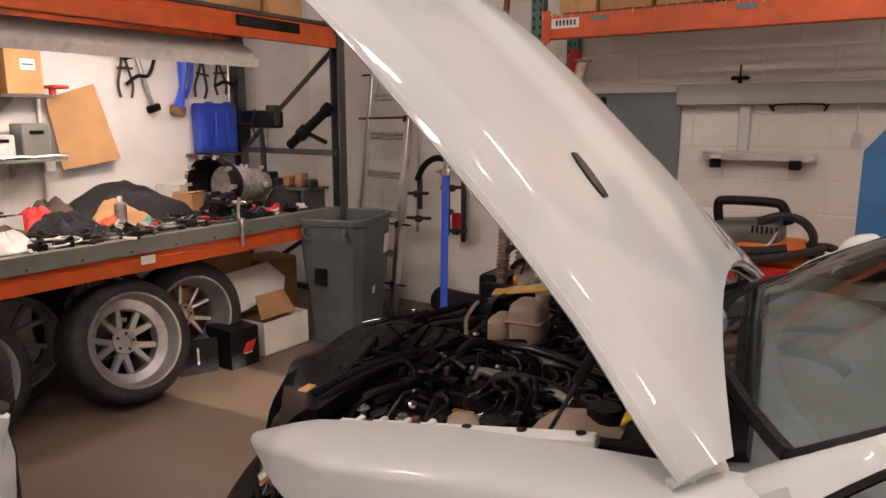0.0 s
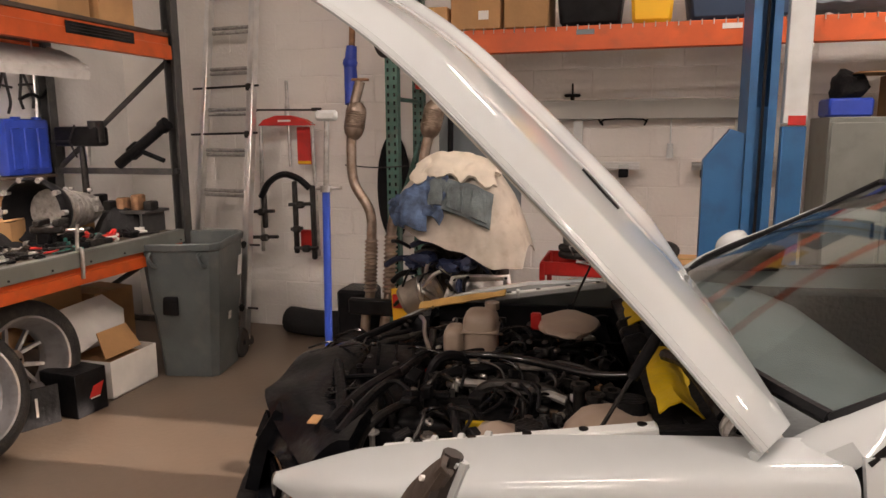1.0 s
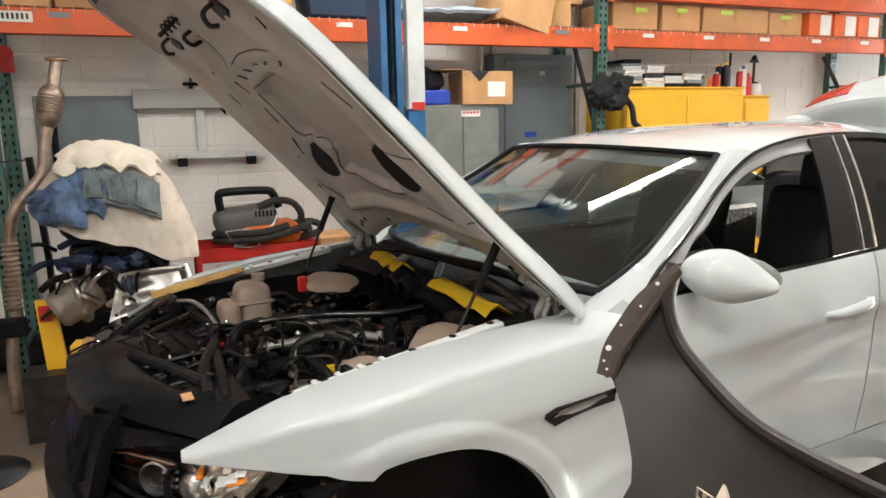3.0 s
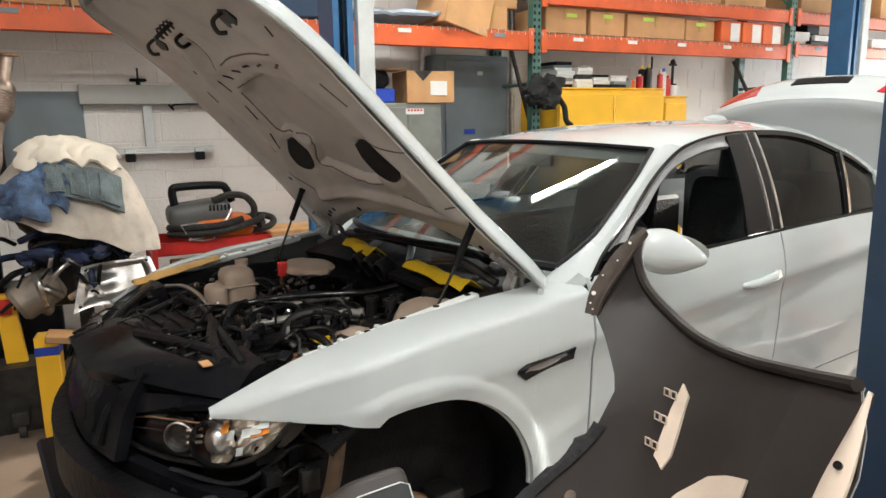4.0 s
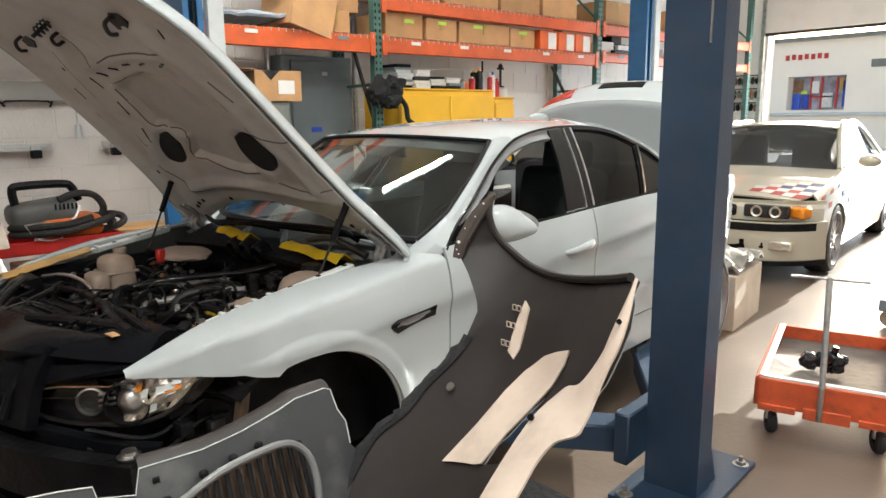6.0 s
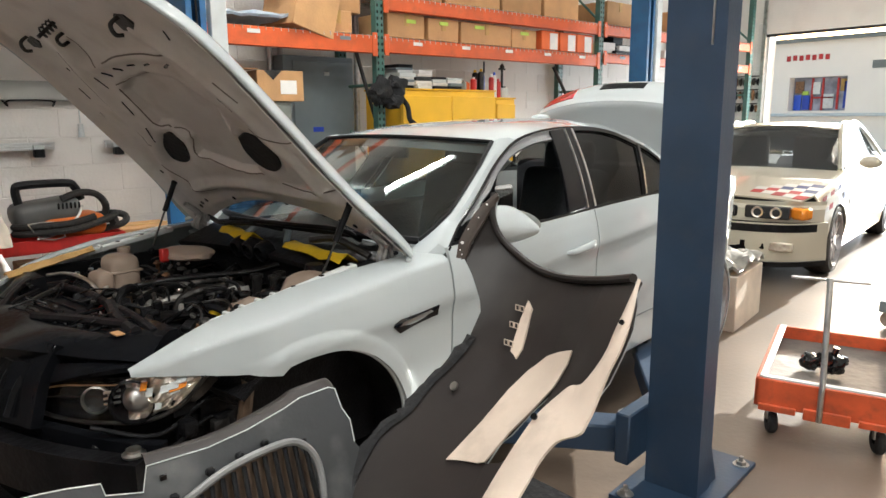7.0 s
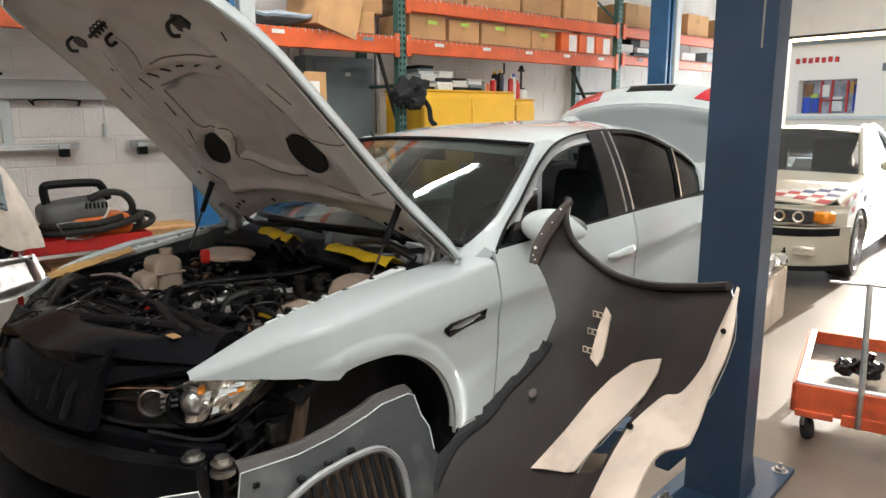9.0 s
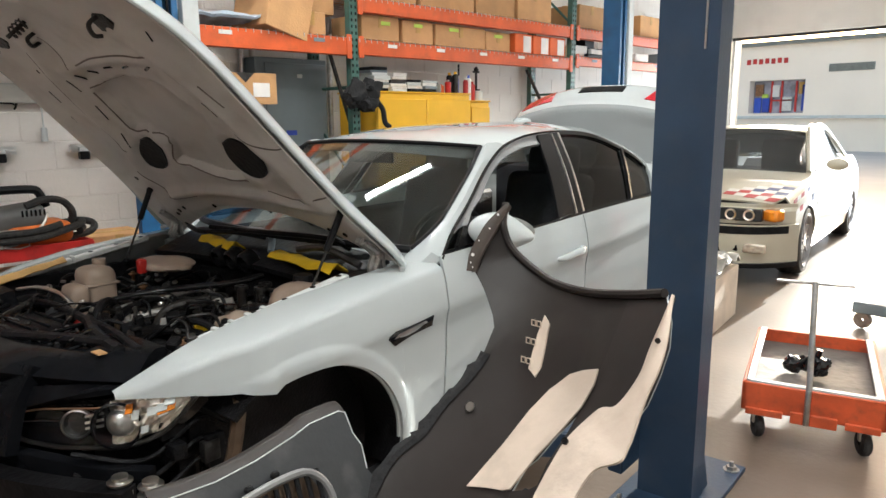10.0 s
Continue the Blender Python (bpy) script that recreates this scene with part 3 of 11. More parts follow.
# ---- the white sedan on the lift ----
CAR = pose(0, 0, 0, 0, 0, 6.5) @ Matrix.Translation((0, 1.63, 0))
car = thing("sedan", "white four-door sedan, bonnet and boot open, front bumper removed", "car", CAR)
AX, AZ, AR = -0.695, 0.472, 0.346      # front wheel arch
RXA = 2.06                           # rear axle


def lerp(x, xs, ys):
    return float(np.interp(x, xs, ys))


def smooth01(x):
    x = min(1.0, max(0.0, x))
    return x * x * (3 - 2 * x)


def half(X, z):
    """Half width of the body at X and height z: a crease along the flank, flared arches with a flat lip."""
    w = lerp(X, (-1.5, -1.25, -1.12, -0.985, -0.84, -0.7, -0.3, 0.0, 0.8, 1.8, 2.3, 2.5, 2.7, 2.9, 3.05), (0.36, 0.505, 0.606, 0.70, 0.762, 0.782, 0.785, 0.783, 0.79, 0.795, 0.785, 0.74, 0.65, 0.54, 0.44))
    zc = 0.866 + 0.05 * X
    d = lerp(z - zc, (-0.62, -0.52, -0.40, -0.27, -0.14, -0.06, -0.02, 0.0, 0.03, 0.08, 0.13, 0.17, 0.25), (0.085, 0.058, 0.038, 0.021, 0.013, 0.012, 0.006, 0.0, 0.003, 0.011, 0.025, 0.040, 0.085))
    if X < -0.35:
        d *= lerp(X, (-1.0, -0.35), (0.35, 1.0))
    for cx in (AX, RXA):
        q = math.hypot(X - cx, z - AZ)
        w += 0.006 * math.exp(-((q - AR) / 0.12) ** 2) + 0.007 * (1 - smooth01((q - AR - 0.030) / 0.024))
    return w - d - 0.03


def belt(X):
    return lerp(X, (-0.14, 0.37, 0.63, 0.9, 1.3, 1.62, 2.2, 3.0), (1.018, 1.035, 1.044, 1.054, 1.064, 1.065, 1.08, 1.10))


def body_sheet(name, cols, zlow, ztop, side, parent, mat=CAR_WHITE, rows=14, over=None, label=""):
    """A body panel: for each X of cols a strip from zlow(X) to ztop(X); over(X) gives the inner edge where the panel turns over on top."""
    bm = B()
    rws = []
    for X in cols:
        a, b = zlow(X), ztop(X)
        r = []
        h = min(0.022, 0.6 * (b - a)) if over is not None else 0.0
        for k in range(rows + 1):
            z = a + (b - h - a) * k / rows
            r.append((X, side * half(X, z), z))
        if over is not None:
            y0, y1 = half(X, b - h), over(X)
            for k in range(1, 10):
                t = k / 9 * math.pi / 2
                r.append((X, side * (y0 + (y1 - y0) * (1 - math.cos(t))), b - h + h * math.sin(t)))
        rws.append(r)
    sheet(bm, rws, 0.012, flip=side > 0)
    return part(name, bm, mat, parent, label)


def arch_low(X):
    if X < -0.81:
        return lerp(X, (-1.12, -0.98, -0.90, -0.81), (0.830, 0.819, 0.806, 0.786))
    if X <= AX + AR:
        return AZ + math.sqrt(max(0.0, AR ** 2 - (X - AX) ** 2))
    return 0.487


def fender_top(X):
    return lerp(X, (-1.12, -1.0, -0.94, -0.85, -0.67, -0.46, -0.23, -0.14), (0.836, 0.890, 0.911, 0.929, 0.958, 0.975, 0.989, 0.996))


def fender_gap(X):
    return lerp(X, (-1.12, -1.0, -0.9, -0.6, -0.2, -0.14), (0.568, 0.595, 0.602, 0.610, 0.628, 0.635))


def on_flank(X, z, s, out=0.0):
    return Vector((X, s * (half(X, z) + out), z))


cols = list(np.linspace(-1.12, -0.82, 14)) + [AX + AR * math.cos(a) for a in np.linspace(1.91, 0.0, 30)] + [AX + AR + 0.004] + list(np.linspace(AX + AR + 0.02, -0.148, 12))
for s in (-1, 1):
    fd = body_sheet("front_wing", cols, arch_low, fender_top, s, car, rows=26, over=fender_gap)
    bm = B()
    tube(bm, [on_flank(AX + AR * math.cos(a), AZ + AR * math.sin(a), s, -0.006) for a in np.linspace(1.9, 0.06, 24)], 0.007, 6, 2)
    part("arch_lip", bm, CAR_WHITE, fd)
    # side vent: a black pocket with a raised rim and a gloss blade
    VF = (0, 0.12, 1.0)
    ztop_v, zbot_v = (0.834, 0.846, 0.856), (0.826, 0.797, 0.822)
    bm = B()
    vrow = []
    for f in np.linspace(0, 1, 15):
        x = -0.420 + 0.198 * f
        zt, zb = lerp(f, VF, ztop_v), lerp(f, VF, zbot_v)
        vrow.append([on_flank(x, zb + (zt - zb) * g, s, 0.004 - 0.006 * math.sin(math.pi * g) * math.sin(math.pi * f)) for g in (0, 0.2, 0.5, 0.8, 1)])
    sheet(bm, vrow, 0.012, flip=s > 0)
    part("side_vent", bm, BLACK_GLOSS, fd, "gloss black side vent")
    bm = B()
    rim = [(f, lerp(f, VF, ztop_v)) for f in np.linspace(0, 1, 10)] + [(f, lerp(f, VF, zbot_v)) for f in np.linspace(1, 0, 10)]
    tube(bm, [on_flank(-0.420 + 0.198 * f, z, s, 0.004) for f, z in rim + rim[:1]], 0.0035, 6, 2)
    part("vent_rim", bm, BLACK_GLOSS, fd)
    bm = B()
    sheet(bm, [[on_flank(-0.408 + 0.188 * f, 0.818 + 0.022 * f + 0.011 * g, s, 0.009 + 0.003 * math.sin(math.pi * f)) for g in (0, 0.5, 1)] for f in np.linspace(0, 1, 9)], 0.004, flip=s > 0)
    part("vent_blade", bm, STEEL, fd, "slim gloss blade across the vent")
    body_sheet("front_door", np.linspace(-0.140, 0.775, 36), lambda X: 0.490, belt, s, car, rows=40)
    body_sheet("rear_door", np.linspace(0.782, 1.70, 36), lambda X: 0.490, belt, s, car, rows=40)

    def rear_low(X):
        if abs(X - RXA) < AR:
            return AZ + math.sqrt(AR ** 2 - (X - RXA) ** 2)
        return 0.455
    rc = sorted(list(np.linspace(1.706, RXA - AR - 0.003, 3)) + [RXA - AR * math.cos(a) for a in np.linspace(0.01, math.pi - 0.01, 24)] + list(np.linspace(RXA + AR + 0.003, 2.78, 10)))
    body_sheet("rear_wing", rc, rear_low, lambda X: min(belt(X), lerp(X, (2.2, 3.05), (1.10, 1.02))), s, car, rows=26)
    bm = B()
    sheet(bm, [[on_flank(X, z, s, -0.012) for z in np.linspace(0.30, 0.482, 6)] for X in np.linspace(AX + AR + 0.01, RXA - AR - 0.01, 24)], 0.02, flip=s > 0)
    part("sill", bm, CAR_WHITE, car)
    # door handles: a hollow in the door, a bowed grip and a lock
    for hx in (0.535, 1.40):
        hz = 0.915 + 0.04 * (hx > 1)
        bm = B()
        sheet(bm, [[on_flank(hx + 0.105 + 0.075 * u * math.cos(0), hz + 0.034 * v * math.sqrt(max(0.0, 1 - u * u)), s, 0.0015) for v in np.linspace(-1, 1, 7)] for u in np.linspace(-1, 1, 13)], 0.003, flip=s > 0)
        hd0 = part("door_handle", bm, PALE, car, "pale hollow behind the door grip")
        bm = B()
        tube(bm, [on_flank(hx - 0.005, hz - 0.012, s, 0.004), on_flank(hx + 0.03, hz - 0.006, s, 0.028), on_flank(hx + 0.10, hz + 0.002, s, 0.034), on_flank(hx + 0.16, hz + 0.006, s, 0.030), on_flank(hx + 0.20, hz + 0.006, s, 0.004)], 0.011, 10, radii=(0.007, 0.014, 0.015, 0.015, 0.012))
        part("grip", bm, CAR_WHITE, hd0)
        bm = B()
        lathe(bm, [(0.0, 0.006), (0.008, 0.006), (0.011, 0.003), (0.012, -0.004)], 16, Matrix.Translation(on_flank(hx + 0.205, hz + 0.004, s, 0.012)) @ pose(0, 0, 0, 90 if s < 0 else -90, 0, 0))
        part("lock", bm, ALU_BRIGHT, hd0)


# ---- the cabin's glass and pillars ----
def side_y(X, z):
    """Half width of the side windows' surface."""
    return 0.715 - (z - 1.03) * 0.6 - max(0.0, X - 1.3) * 0.06


# outlines as (X, z): edge of the painted shell, edge of the front door's opening, and the uprights
SHELL = [(-0.135, 1.014), (-0.03, 1.083), (0.12, 1.160), (0.275, 1.247), (0.39, 1.302), (0.505, 1.345), (0.66, 1.374), (0.82, 1.387), (0.96, 1.390), (1.10, 1.386), (1.22, 1.374), (1.35, 1.348), (1.50, 1.302), (1.60, 1.268), (1.69, 1.215), (1.735, 1.165)]
OPENING = [(0.06, 1.085), (0.13, 1.130), (0.20, 1.162), (0.30, 1.222), (0.43, 1.280), (0.59, 1.316), (0.70, 1.328), (0.765, 1.330)]


def cabin(X, z, s, out=0.0):
    return Vector((X, s * (side_y(X, z) + out), z))


def along(line, n):
    """n points at even steps along a soft line of (X, z)."""
    p = smooth_path([(a, b, 0) for a, b in line], 6)
    ln = np.concatenate([[0], np.cumsum([(q - r).length for q, r in zip(p[1:], p)])])
    return [(float(np.interp(d, ln, [v.x for v in p])), float(np.interp(d, ln, [v.y for v in p]))) for d in np.linspace(0, ln[-1], n)]


def shell_z(X):
    return lerp(X, [a for a, b in SHELL], [b for a, b in SHELL])


def glass_edge(t):
    """Side edge of the windscreen, from the cowl to the roof."""
    k = (0.0, 0.10, 0.24, 0.44, 0.70, 1.0)
    return Vector((lerp(t, k, (-0.145, -0.100, -0.02, 0.085, 0.235, 0.380)), lerp(t, k, (0.608, 0.634, 0.634, 0.602, 0.558, 0.505)), lerp(t, k, (1.030, 1.066, 1.108, 1.163, 1.247, 1.340))))


def roof_mid(X):
    return lerp(X, (0.29, 0.45, 0.7, 1.0, 1.3, 1.6, 1.85, 2.0), (1.362, 1.392, 1.414, 1.427, 1.430, 1.414, 1.375, 1.34))


def upright_strip(name, low, top, mat, s, out, bow, label=""):
    """A pillar trim between two pairs of X: low at the waist, top at the shell's edge."""
    bm = B()
    rws = []
    for f in np.linspace(0, 1, 11):
        r = []
        for a, b in zip(low, top):
            x = a + (b - a) * f + bow * math.sin(math.pi * f)
            z = belt(a) + (shell_z(b) - 0.012 - belt(a)) * f
            r.append(cabin(x, z, s, out))
        rws.append(r)
    sheet(bm, rws, 0.012, flip=s < 0)
    return part(name, bm, mat, car, label)


def side_pane(low, top, s, bow):
    bm = B()
    rws = []
    for f in np.linspace(0, 1, 11):
        r = []
        for g in np.linspace(0, 1, 9):
            a, b = low[0] + (low[1] - low[0]) * g, top[0] + (top[1] - top[0]) * g
            x = a + (b - a) * f + bow * math.sin(math.pi * f)
            r.append(cabin(x, belt(a) + (shell_z(b) - 0.016 - belt(a)) * f, s, -0.004))
        rws.append(r)
    sheet(bm, rws, 0.004, flip=s < 0)
    g = part("side_window", bm, DARK_GLASS, car, "tinted side window")
    g.visible_shadow = False


DOOR_SEAL = shade("grey_door_seal", (0.16, 0.16, 0.165), 0.35, 0, 0.15, 9)
for s in (-1, 1):
    # painted pillar between the screen and the door
    bm = B()
    outer = along(SHELL[:6], 22)
    rws = [[Vector((-0.235, s * 0.600, 0.968)), Vector((-0.225, s * 0.635, 0.985)), Vector((-0.20, s * 0.670, 0.984)), Vector((-0.15, s * 0.703, 0.982))]]
    for i, (x, z) in enumerate(outer):
        g_, o_ = glass_edge(i / 21), cabin(x, z, 1, 0.004)
        r = []
        for u in (0, 0.3, 0.7, 1):
            p = g_.lerp(o_, u) + Vector((-0.010, 0.006, 0.016)) * math.sin(math.pi * u)
            r.append((p.x, s * p.y, p.z))
        rws.append(r)
    sheet(bm, rws, 0.016, flip=s > 0)
    part("windscreen_pillar", bm, CAR_WHITE, car)
    # rubber gutter and door frame
    bm = B()
    tube(bm, [cabin(x, z - 0.003, s, 0.004) for x, z in along(SHELL, 60)], 0.006, 6, 1)
    part("window_trim", bm, BLACK_GLOSS, car, "black window surround")
    bm = B()
    ins = along(OPENING, 30)
    outl = along(SHELL[1:9], 30)
    sheet(bm, [[cabin(a[0] + (b[0] - a[0]) * u, a[1] - 0.006 + (b[1] - a[1] + 0.006) * u, s, -0.002 - 0.010 * math.sin(math.pi * u)) for u in (0, 0.25, 0.5, 0.75, 1)] for a, b in zip(outl, ins)], 0.012, flip=s < 0)
    part("door_frame", bm, DOOR_SEAL, car, "grey rubber-lined frame of the front door")
    # pale tube stands in for the reflection along the door frame
    bm = B()
    tube(bm, [cabin(a[0] + (b[0] - a[0]) * 0.42, a[1] + (b[1] - a[1]) * 0.42, s, -0.004) for a, b in zip(outl, ins)], 0.004, 6, 1)
    part("frame_reflection", bm, ALU, car, "pale line for the reflection along the door frame")
    bm = B()
    sheet(bm, [[cabin(a[0], a[1] - h, s, 0.001) for h in (0.004, 0.012, 0.022)] for a in along(SHELL[8:15], 24)], 0.012, flip=s < 0)
    part("rear_frame", bm, BLACK_GLOSS, car, "black frame over the rear side windows")
    bm = B()
    tube(bm, [Vector((X, s * (half(X, belt(X)) - 0.004), belt(X) + 0.004)) for X in np.linspace(-0.10, 1.64, 30)], 0.008, 6, 1)
    part("waist_trim", bm, BLACK_GLOSS, car, "black waist strip")
    # pillars between the doors with two bright edges
    upright_strip("door_pillar", (0.625, 0.765), (0.765, 0.875), BLACK_GLOSS, s, 0.000, 0.02, "gloss black door pillar")
    upright_strip("pillar_edge", (0.768, 0.776), (0.878, 0.886), STEEL, s, 0.005, 0.02, "bright edge of the door pillar")
    upright_strip("door_pillar", (0.782, 0.824), (0.892, 0.930), BLACK_GLOSS, s, 0.003, 0.02, "gloss black door pillar")
    upright_strip("pillar_edge", (0.826, 0.838), (0.933, 0.945), STEEL, s, 0.006, 0.02, "bright edge of the door pillar")
    upright_strip("window_divider", (1.318, 1.338), (1.500, 1.520), SATIN_BLACK, s, 0.004, 0.015, "slim divider of the rear side window")
    side_pane((0.838, 1.318), (0.945, 1.500), s, 0.015)
    side_pane((1.338, 1.625), (1.520, 1.715), s, 0.015)
    # painted rear quarter behind the glass
    bm = B()
    rws = []
    for f in np.linspace(0, 1, 12):
        z = 1.07 + 0.13 * f
        xa = lerp(z, (1.066, 1.146, 1.20), (1.625, 1.705, 1.722))
        xb = 2.22 - 0.40 * f
        rws.append([Vector((xa + (xb - xa) * u, s * (side_y(xa + (xb - xa) * u, z) + 0.004 + 0.02 * math.sin(math.pi * u)), z)) for u in np.linspace(0, 1, 8)])
    sheet(bm, rws, 0.016, flip=s < 0)
    part("rear_pillar", bm, CAR_WHITE, car)
    # mirror: black foot in the window's corner, arm, painted shell and glass
    bm = B()
    sheet(bm, [[cabin(-0.03 + 0.20 * u, 1.03 + (0.085 * min(1.0, (u + 0.05) / 0.55)) * v, s, 0.004) for v in (0, 0.5, 1)] for u in np.linspace(0, 1, 7)], 0.02, flip=s < 0)
    part("mirror_base", bm, BLACK_PLASTIC, car)
    bm = B()
    r = bmesh.ops.create_icosphere(bm, subdivisions=5, radius=1.0)
    for v in r["verts"]:
        x, y, z = v.co
        o = y * s
        fat = 1.0 - 0.40 * smooth01((o + 0.1) / 1.1)
        back = 0.42 if x > 0 else 1.0
        v.co = Vector((0.070 + x * 0.082 * back * fat + 0.045 * o, s * (0.822 + 0.094 * o), 1.079 + z * 0.066 * fat * (1.0 if z > 0 else 0.92) - 0.012 * o))
    mi = part("door_mirror", bm, CAR_WHITE, car, "white door mirror")
    bm = B()
    tube(bm, [cabin(0.06, 1.062, s, 0.0), (0.06, s * 0.745, 1.055), (0.066, s * 0.78, 1.066)], 0.020, 8)
    part("mirror_arm", bm, BLACK_PLASTIC, mi)
    bm = B()
    r = bmesh.ops.create_circle(bm, cap_ends=True, radius=1.0, segments=24)
    for v in r["verts"]:
        v.co = Vector((0.108 + 0.04 * v.co.x, s * (0.825 + v.co.x * 0.074), 1.078 + v.co.y * 0.050 * (1 - 0.2 * v.co.x)))
    part("mirror_glass", bm, STEEL, mi)

# roof: from the screen's top edge to the rear window
bm = B()
rws = []
for i, X in enumerate(np.linspace(0.38, 1.86, 34)):
    r = []
    for q in np.linspace(-1, 1, 33):
        a = abs(q)
        xx = X - 0.085 * (1 - q * q) * max(0.0, 1 - i / 10) + 0.05 * (1 - q * q) * max(0.0, (i - 24) / 9)
        xe = max(X, 0.38)
        ze = shell_z(min(xe, 1.73)) if xe < 1.73 else 1.165 + (1.73 - xe) * 0.6
        if X < 0.505:
            ye = side_y(X, ze) + 0.004 + (0.505 - side_y(0.38, shell_z(0.38)) - 0.004) * (0.505 - X) / 0.125
            ze += (1.340 - shell_z(0.38)) * (0.505 - X) / 0.125
        else:
            ye = side_y(X, ze) + 0.004
        zm = roof_mid(xx)
        r.append((xx, q * ye, ze + (zm - ze) * (1 - a ** 2.6)))
    rws.append(r)
sheet(bm, rws, 0.018, flip=True)
part("roof", bm, CAR_WHITE, car)
bm = B()
lump(bm, (1.46, 0, 1.424), (0.085, 0.024, 0.026), 0, 0.0, 3)
part("antenna_fin", bm, CAR_WHITE, car)
# windscreen with its black border, and the rear window
bm = B()
rws = []
for k in range(17):
    t = k / 16
    r = []
    for q in np.linspace(-1, 1, 25):
        e = glass_edge(0.0).lerp(glass_edge(1.0), t).lerp(glass_edge(t), abs(q) ** 6)
        r.append((e.x - (0.150 - 0.065 * t) * (1 - q * q), q * e.y, e.z + (0.018 + 0.02 * math.sin(math.pi * t)) * (1 - q * q)))
    rws.append(r)
sheet(bm, rws, 0.004, flip=True)
g = part("windscreen", bm, WS_GLASS, car, "curved glass windscreen")
g.visible_shadow = False
for line, rr in ((rws[0], 0.014), (rws[16], 0.009), ([r[0] for r in rws], 0.010), ([r[24] for r in rws], 0.010)):
    bm = B()
    tube(bm, [Vector(p) + Vector((0, 0, 0.001)) for p in line], rr, 6, 1)
    part("screen_seal", bm, SATIN_BLACK, g, "black windscreen seal")
bm = B()
sheet(bm, [[Vector(r[j]) + Vector((0.008, 0, -0.006)) for j in range(25)] for r in (rws[14], rws[15], rws[16])], 0.002, flip=True)
part("shade_band", bm, SATIN_BLACK, g, "dark shade band along the screen's top")
bm = B()
sheet(bm, [[(1.86 + 0.36 * t + (0.05 + 0.05 * t) * (1 - q * q), q * (0.555 + 0.03 * t), 1.09 + (0.02 if t else 0) + (1.0 - t) * (lerp(abs(q), (0, 0.6, 1), (0.27, 0.22, 0.0)))) for q in np.linspace(-1, 1, 17)] for t in np.linspace(0, 1, 9)], 0.004, flip=True)
g = part("rear_window", bm, DARK_GLASS, car, "curved glass rear window")
g.visible_shadow = False

# boot lid, raised
LID = [(2.33, 1.08), (2.32, 1.20), (2.30, 1.32), (2.275, 1.43), (2.252, 1.505), (2.252, 1.528), (2.275, 1.540), (2.35, 1.592), (2.43, 1.636), (2.49, 1.652), (2.515, 1.648)]


def lid_pt(k, q, off=0.0):
    """Point of the raised boot lid: k along its profile, q across."""
    ks = range(len(LID))
    X, z = lerp(k, ks, [a for a, b in LID]), lerp(k, ks, [b for a, b in LID])
    w = lerp(k, (0, 3, 5, 7, 10), (0.52, 0.58, 0.61, 0.60, 0.55))
    return Vector((X + 0.05 * q * q - 0.3 * off, q * w + 0.01, z - (0.095 if k > 3 else 0.06) * abs(q) ** 2.4 + 0.95 * off))


bm = B()
sheet(bm, [[lid_pt(k, q) for q in np.linspace(-1, 1, 31)] for k in np.linspace(0, 10, 31)], 0.03, flip=True)
lid = part("boot_lid", bm, CAR_WHITE, car, "raised white boot lid")
# recess is not hollowed: a black sheet holds its shade
bm = B()
sheet(bm, [[lid_pt(k, q, 0.006) for q in np.linspace(-0.27, 0.25, 11)] for k in np.linspace(7.3, 8.1, 4)], 0.012, flip=True)
part("recess_shade", bm, SATIN_BLACK, lid, "black sheet for the shade in the boot lid's recess")
for s in (-1, 1):
    bm = B()
    sheet(bm, [[lid_pt(6.6 + 2.2 * f, s * (0.96 - (0.42 - 0.12 * f) * g), 0.006) for g in np.linspace(0, 1, 9)] for f in np.linspace(0, 1, 5)], 0.012, flip=s < 0)
    part("tail_light", bm, TAIL_RED, lid, "red tail lamp in the boot lid")
    bm = B()
    tube(bm, [(2.26, s * 0.46, 1.0), (2.30, s * 0.46, 1.08), (2.25, s * 0.46, 1.2)], 0.014, 8)
    part("lid_hinge", bm, BLACK_PLASTIC, lid)

# cabin
DASH = shade("grey_dashboard", (0.16, 0.175, 0.18), 0.55, 0, 0.2, 8, 0.2, 80)
bm = B()
box(bm, (1.2, 0, 0.36), (2.7, 1.36, 0.10), 0.02)
part("cabin_floor", bm, BLACK_CLOTH, car)
bm = B()
for s in (-1, 1):
    box(bm, (1.0, s * 0.66, 0.70), (2.2, 0.05, 0.55), 0.02)
part("door_lining", bm, BLACK_CLOTH, car)
bm = B()
rws = [[(-0.32 + 0.52 * f, y, 0.96 + 0.06 * math.sin(f * 3) - 0.05 * f) for y in np.linspace(-0.62, 0.62, 9)] for f in np.linspace(0, 1, 8)]
sheet(bm, rws, 0.14, flip=True)
part("dashboard", bm, DASH, car, "dark dashboard")
for sy in (-0.34, 0.34):
    st = part("front_seat", (lambda b: (box(b, (0.82, sy, 0.58), (0.52, 0.48, 0.16), 0.05, None, 3), b)[1])(B()), SEAT, car, "black leather front seat")
    bm = B()
    box(bm, (0, 0, 0.29), (0.13, 0.46, 0.58), 0.05, pose(1.06, sy, 0.62, 0, 14, 0), 3)
    part("backrest", bm, SEAT, st)
    bm = B()
    box(bm, (0, 0, 0), (0.09, 0.27, 0.17), 0.04, pose(1.22, sy, 1.235, 0, 10, 0), 3)
    part("headrest", bm, SEAT, st)
    bm = B()
    for k in (-0.06, 0.06):
        rod(bm, (1.20, sy + k, 1.10), (1.21, sy + k, 1.20), 0.006)
    part("headrest_post", bm, STEEL, st)
bm = B()
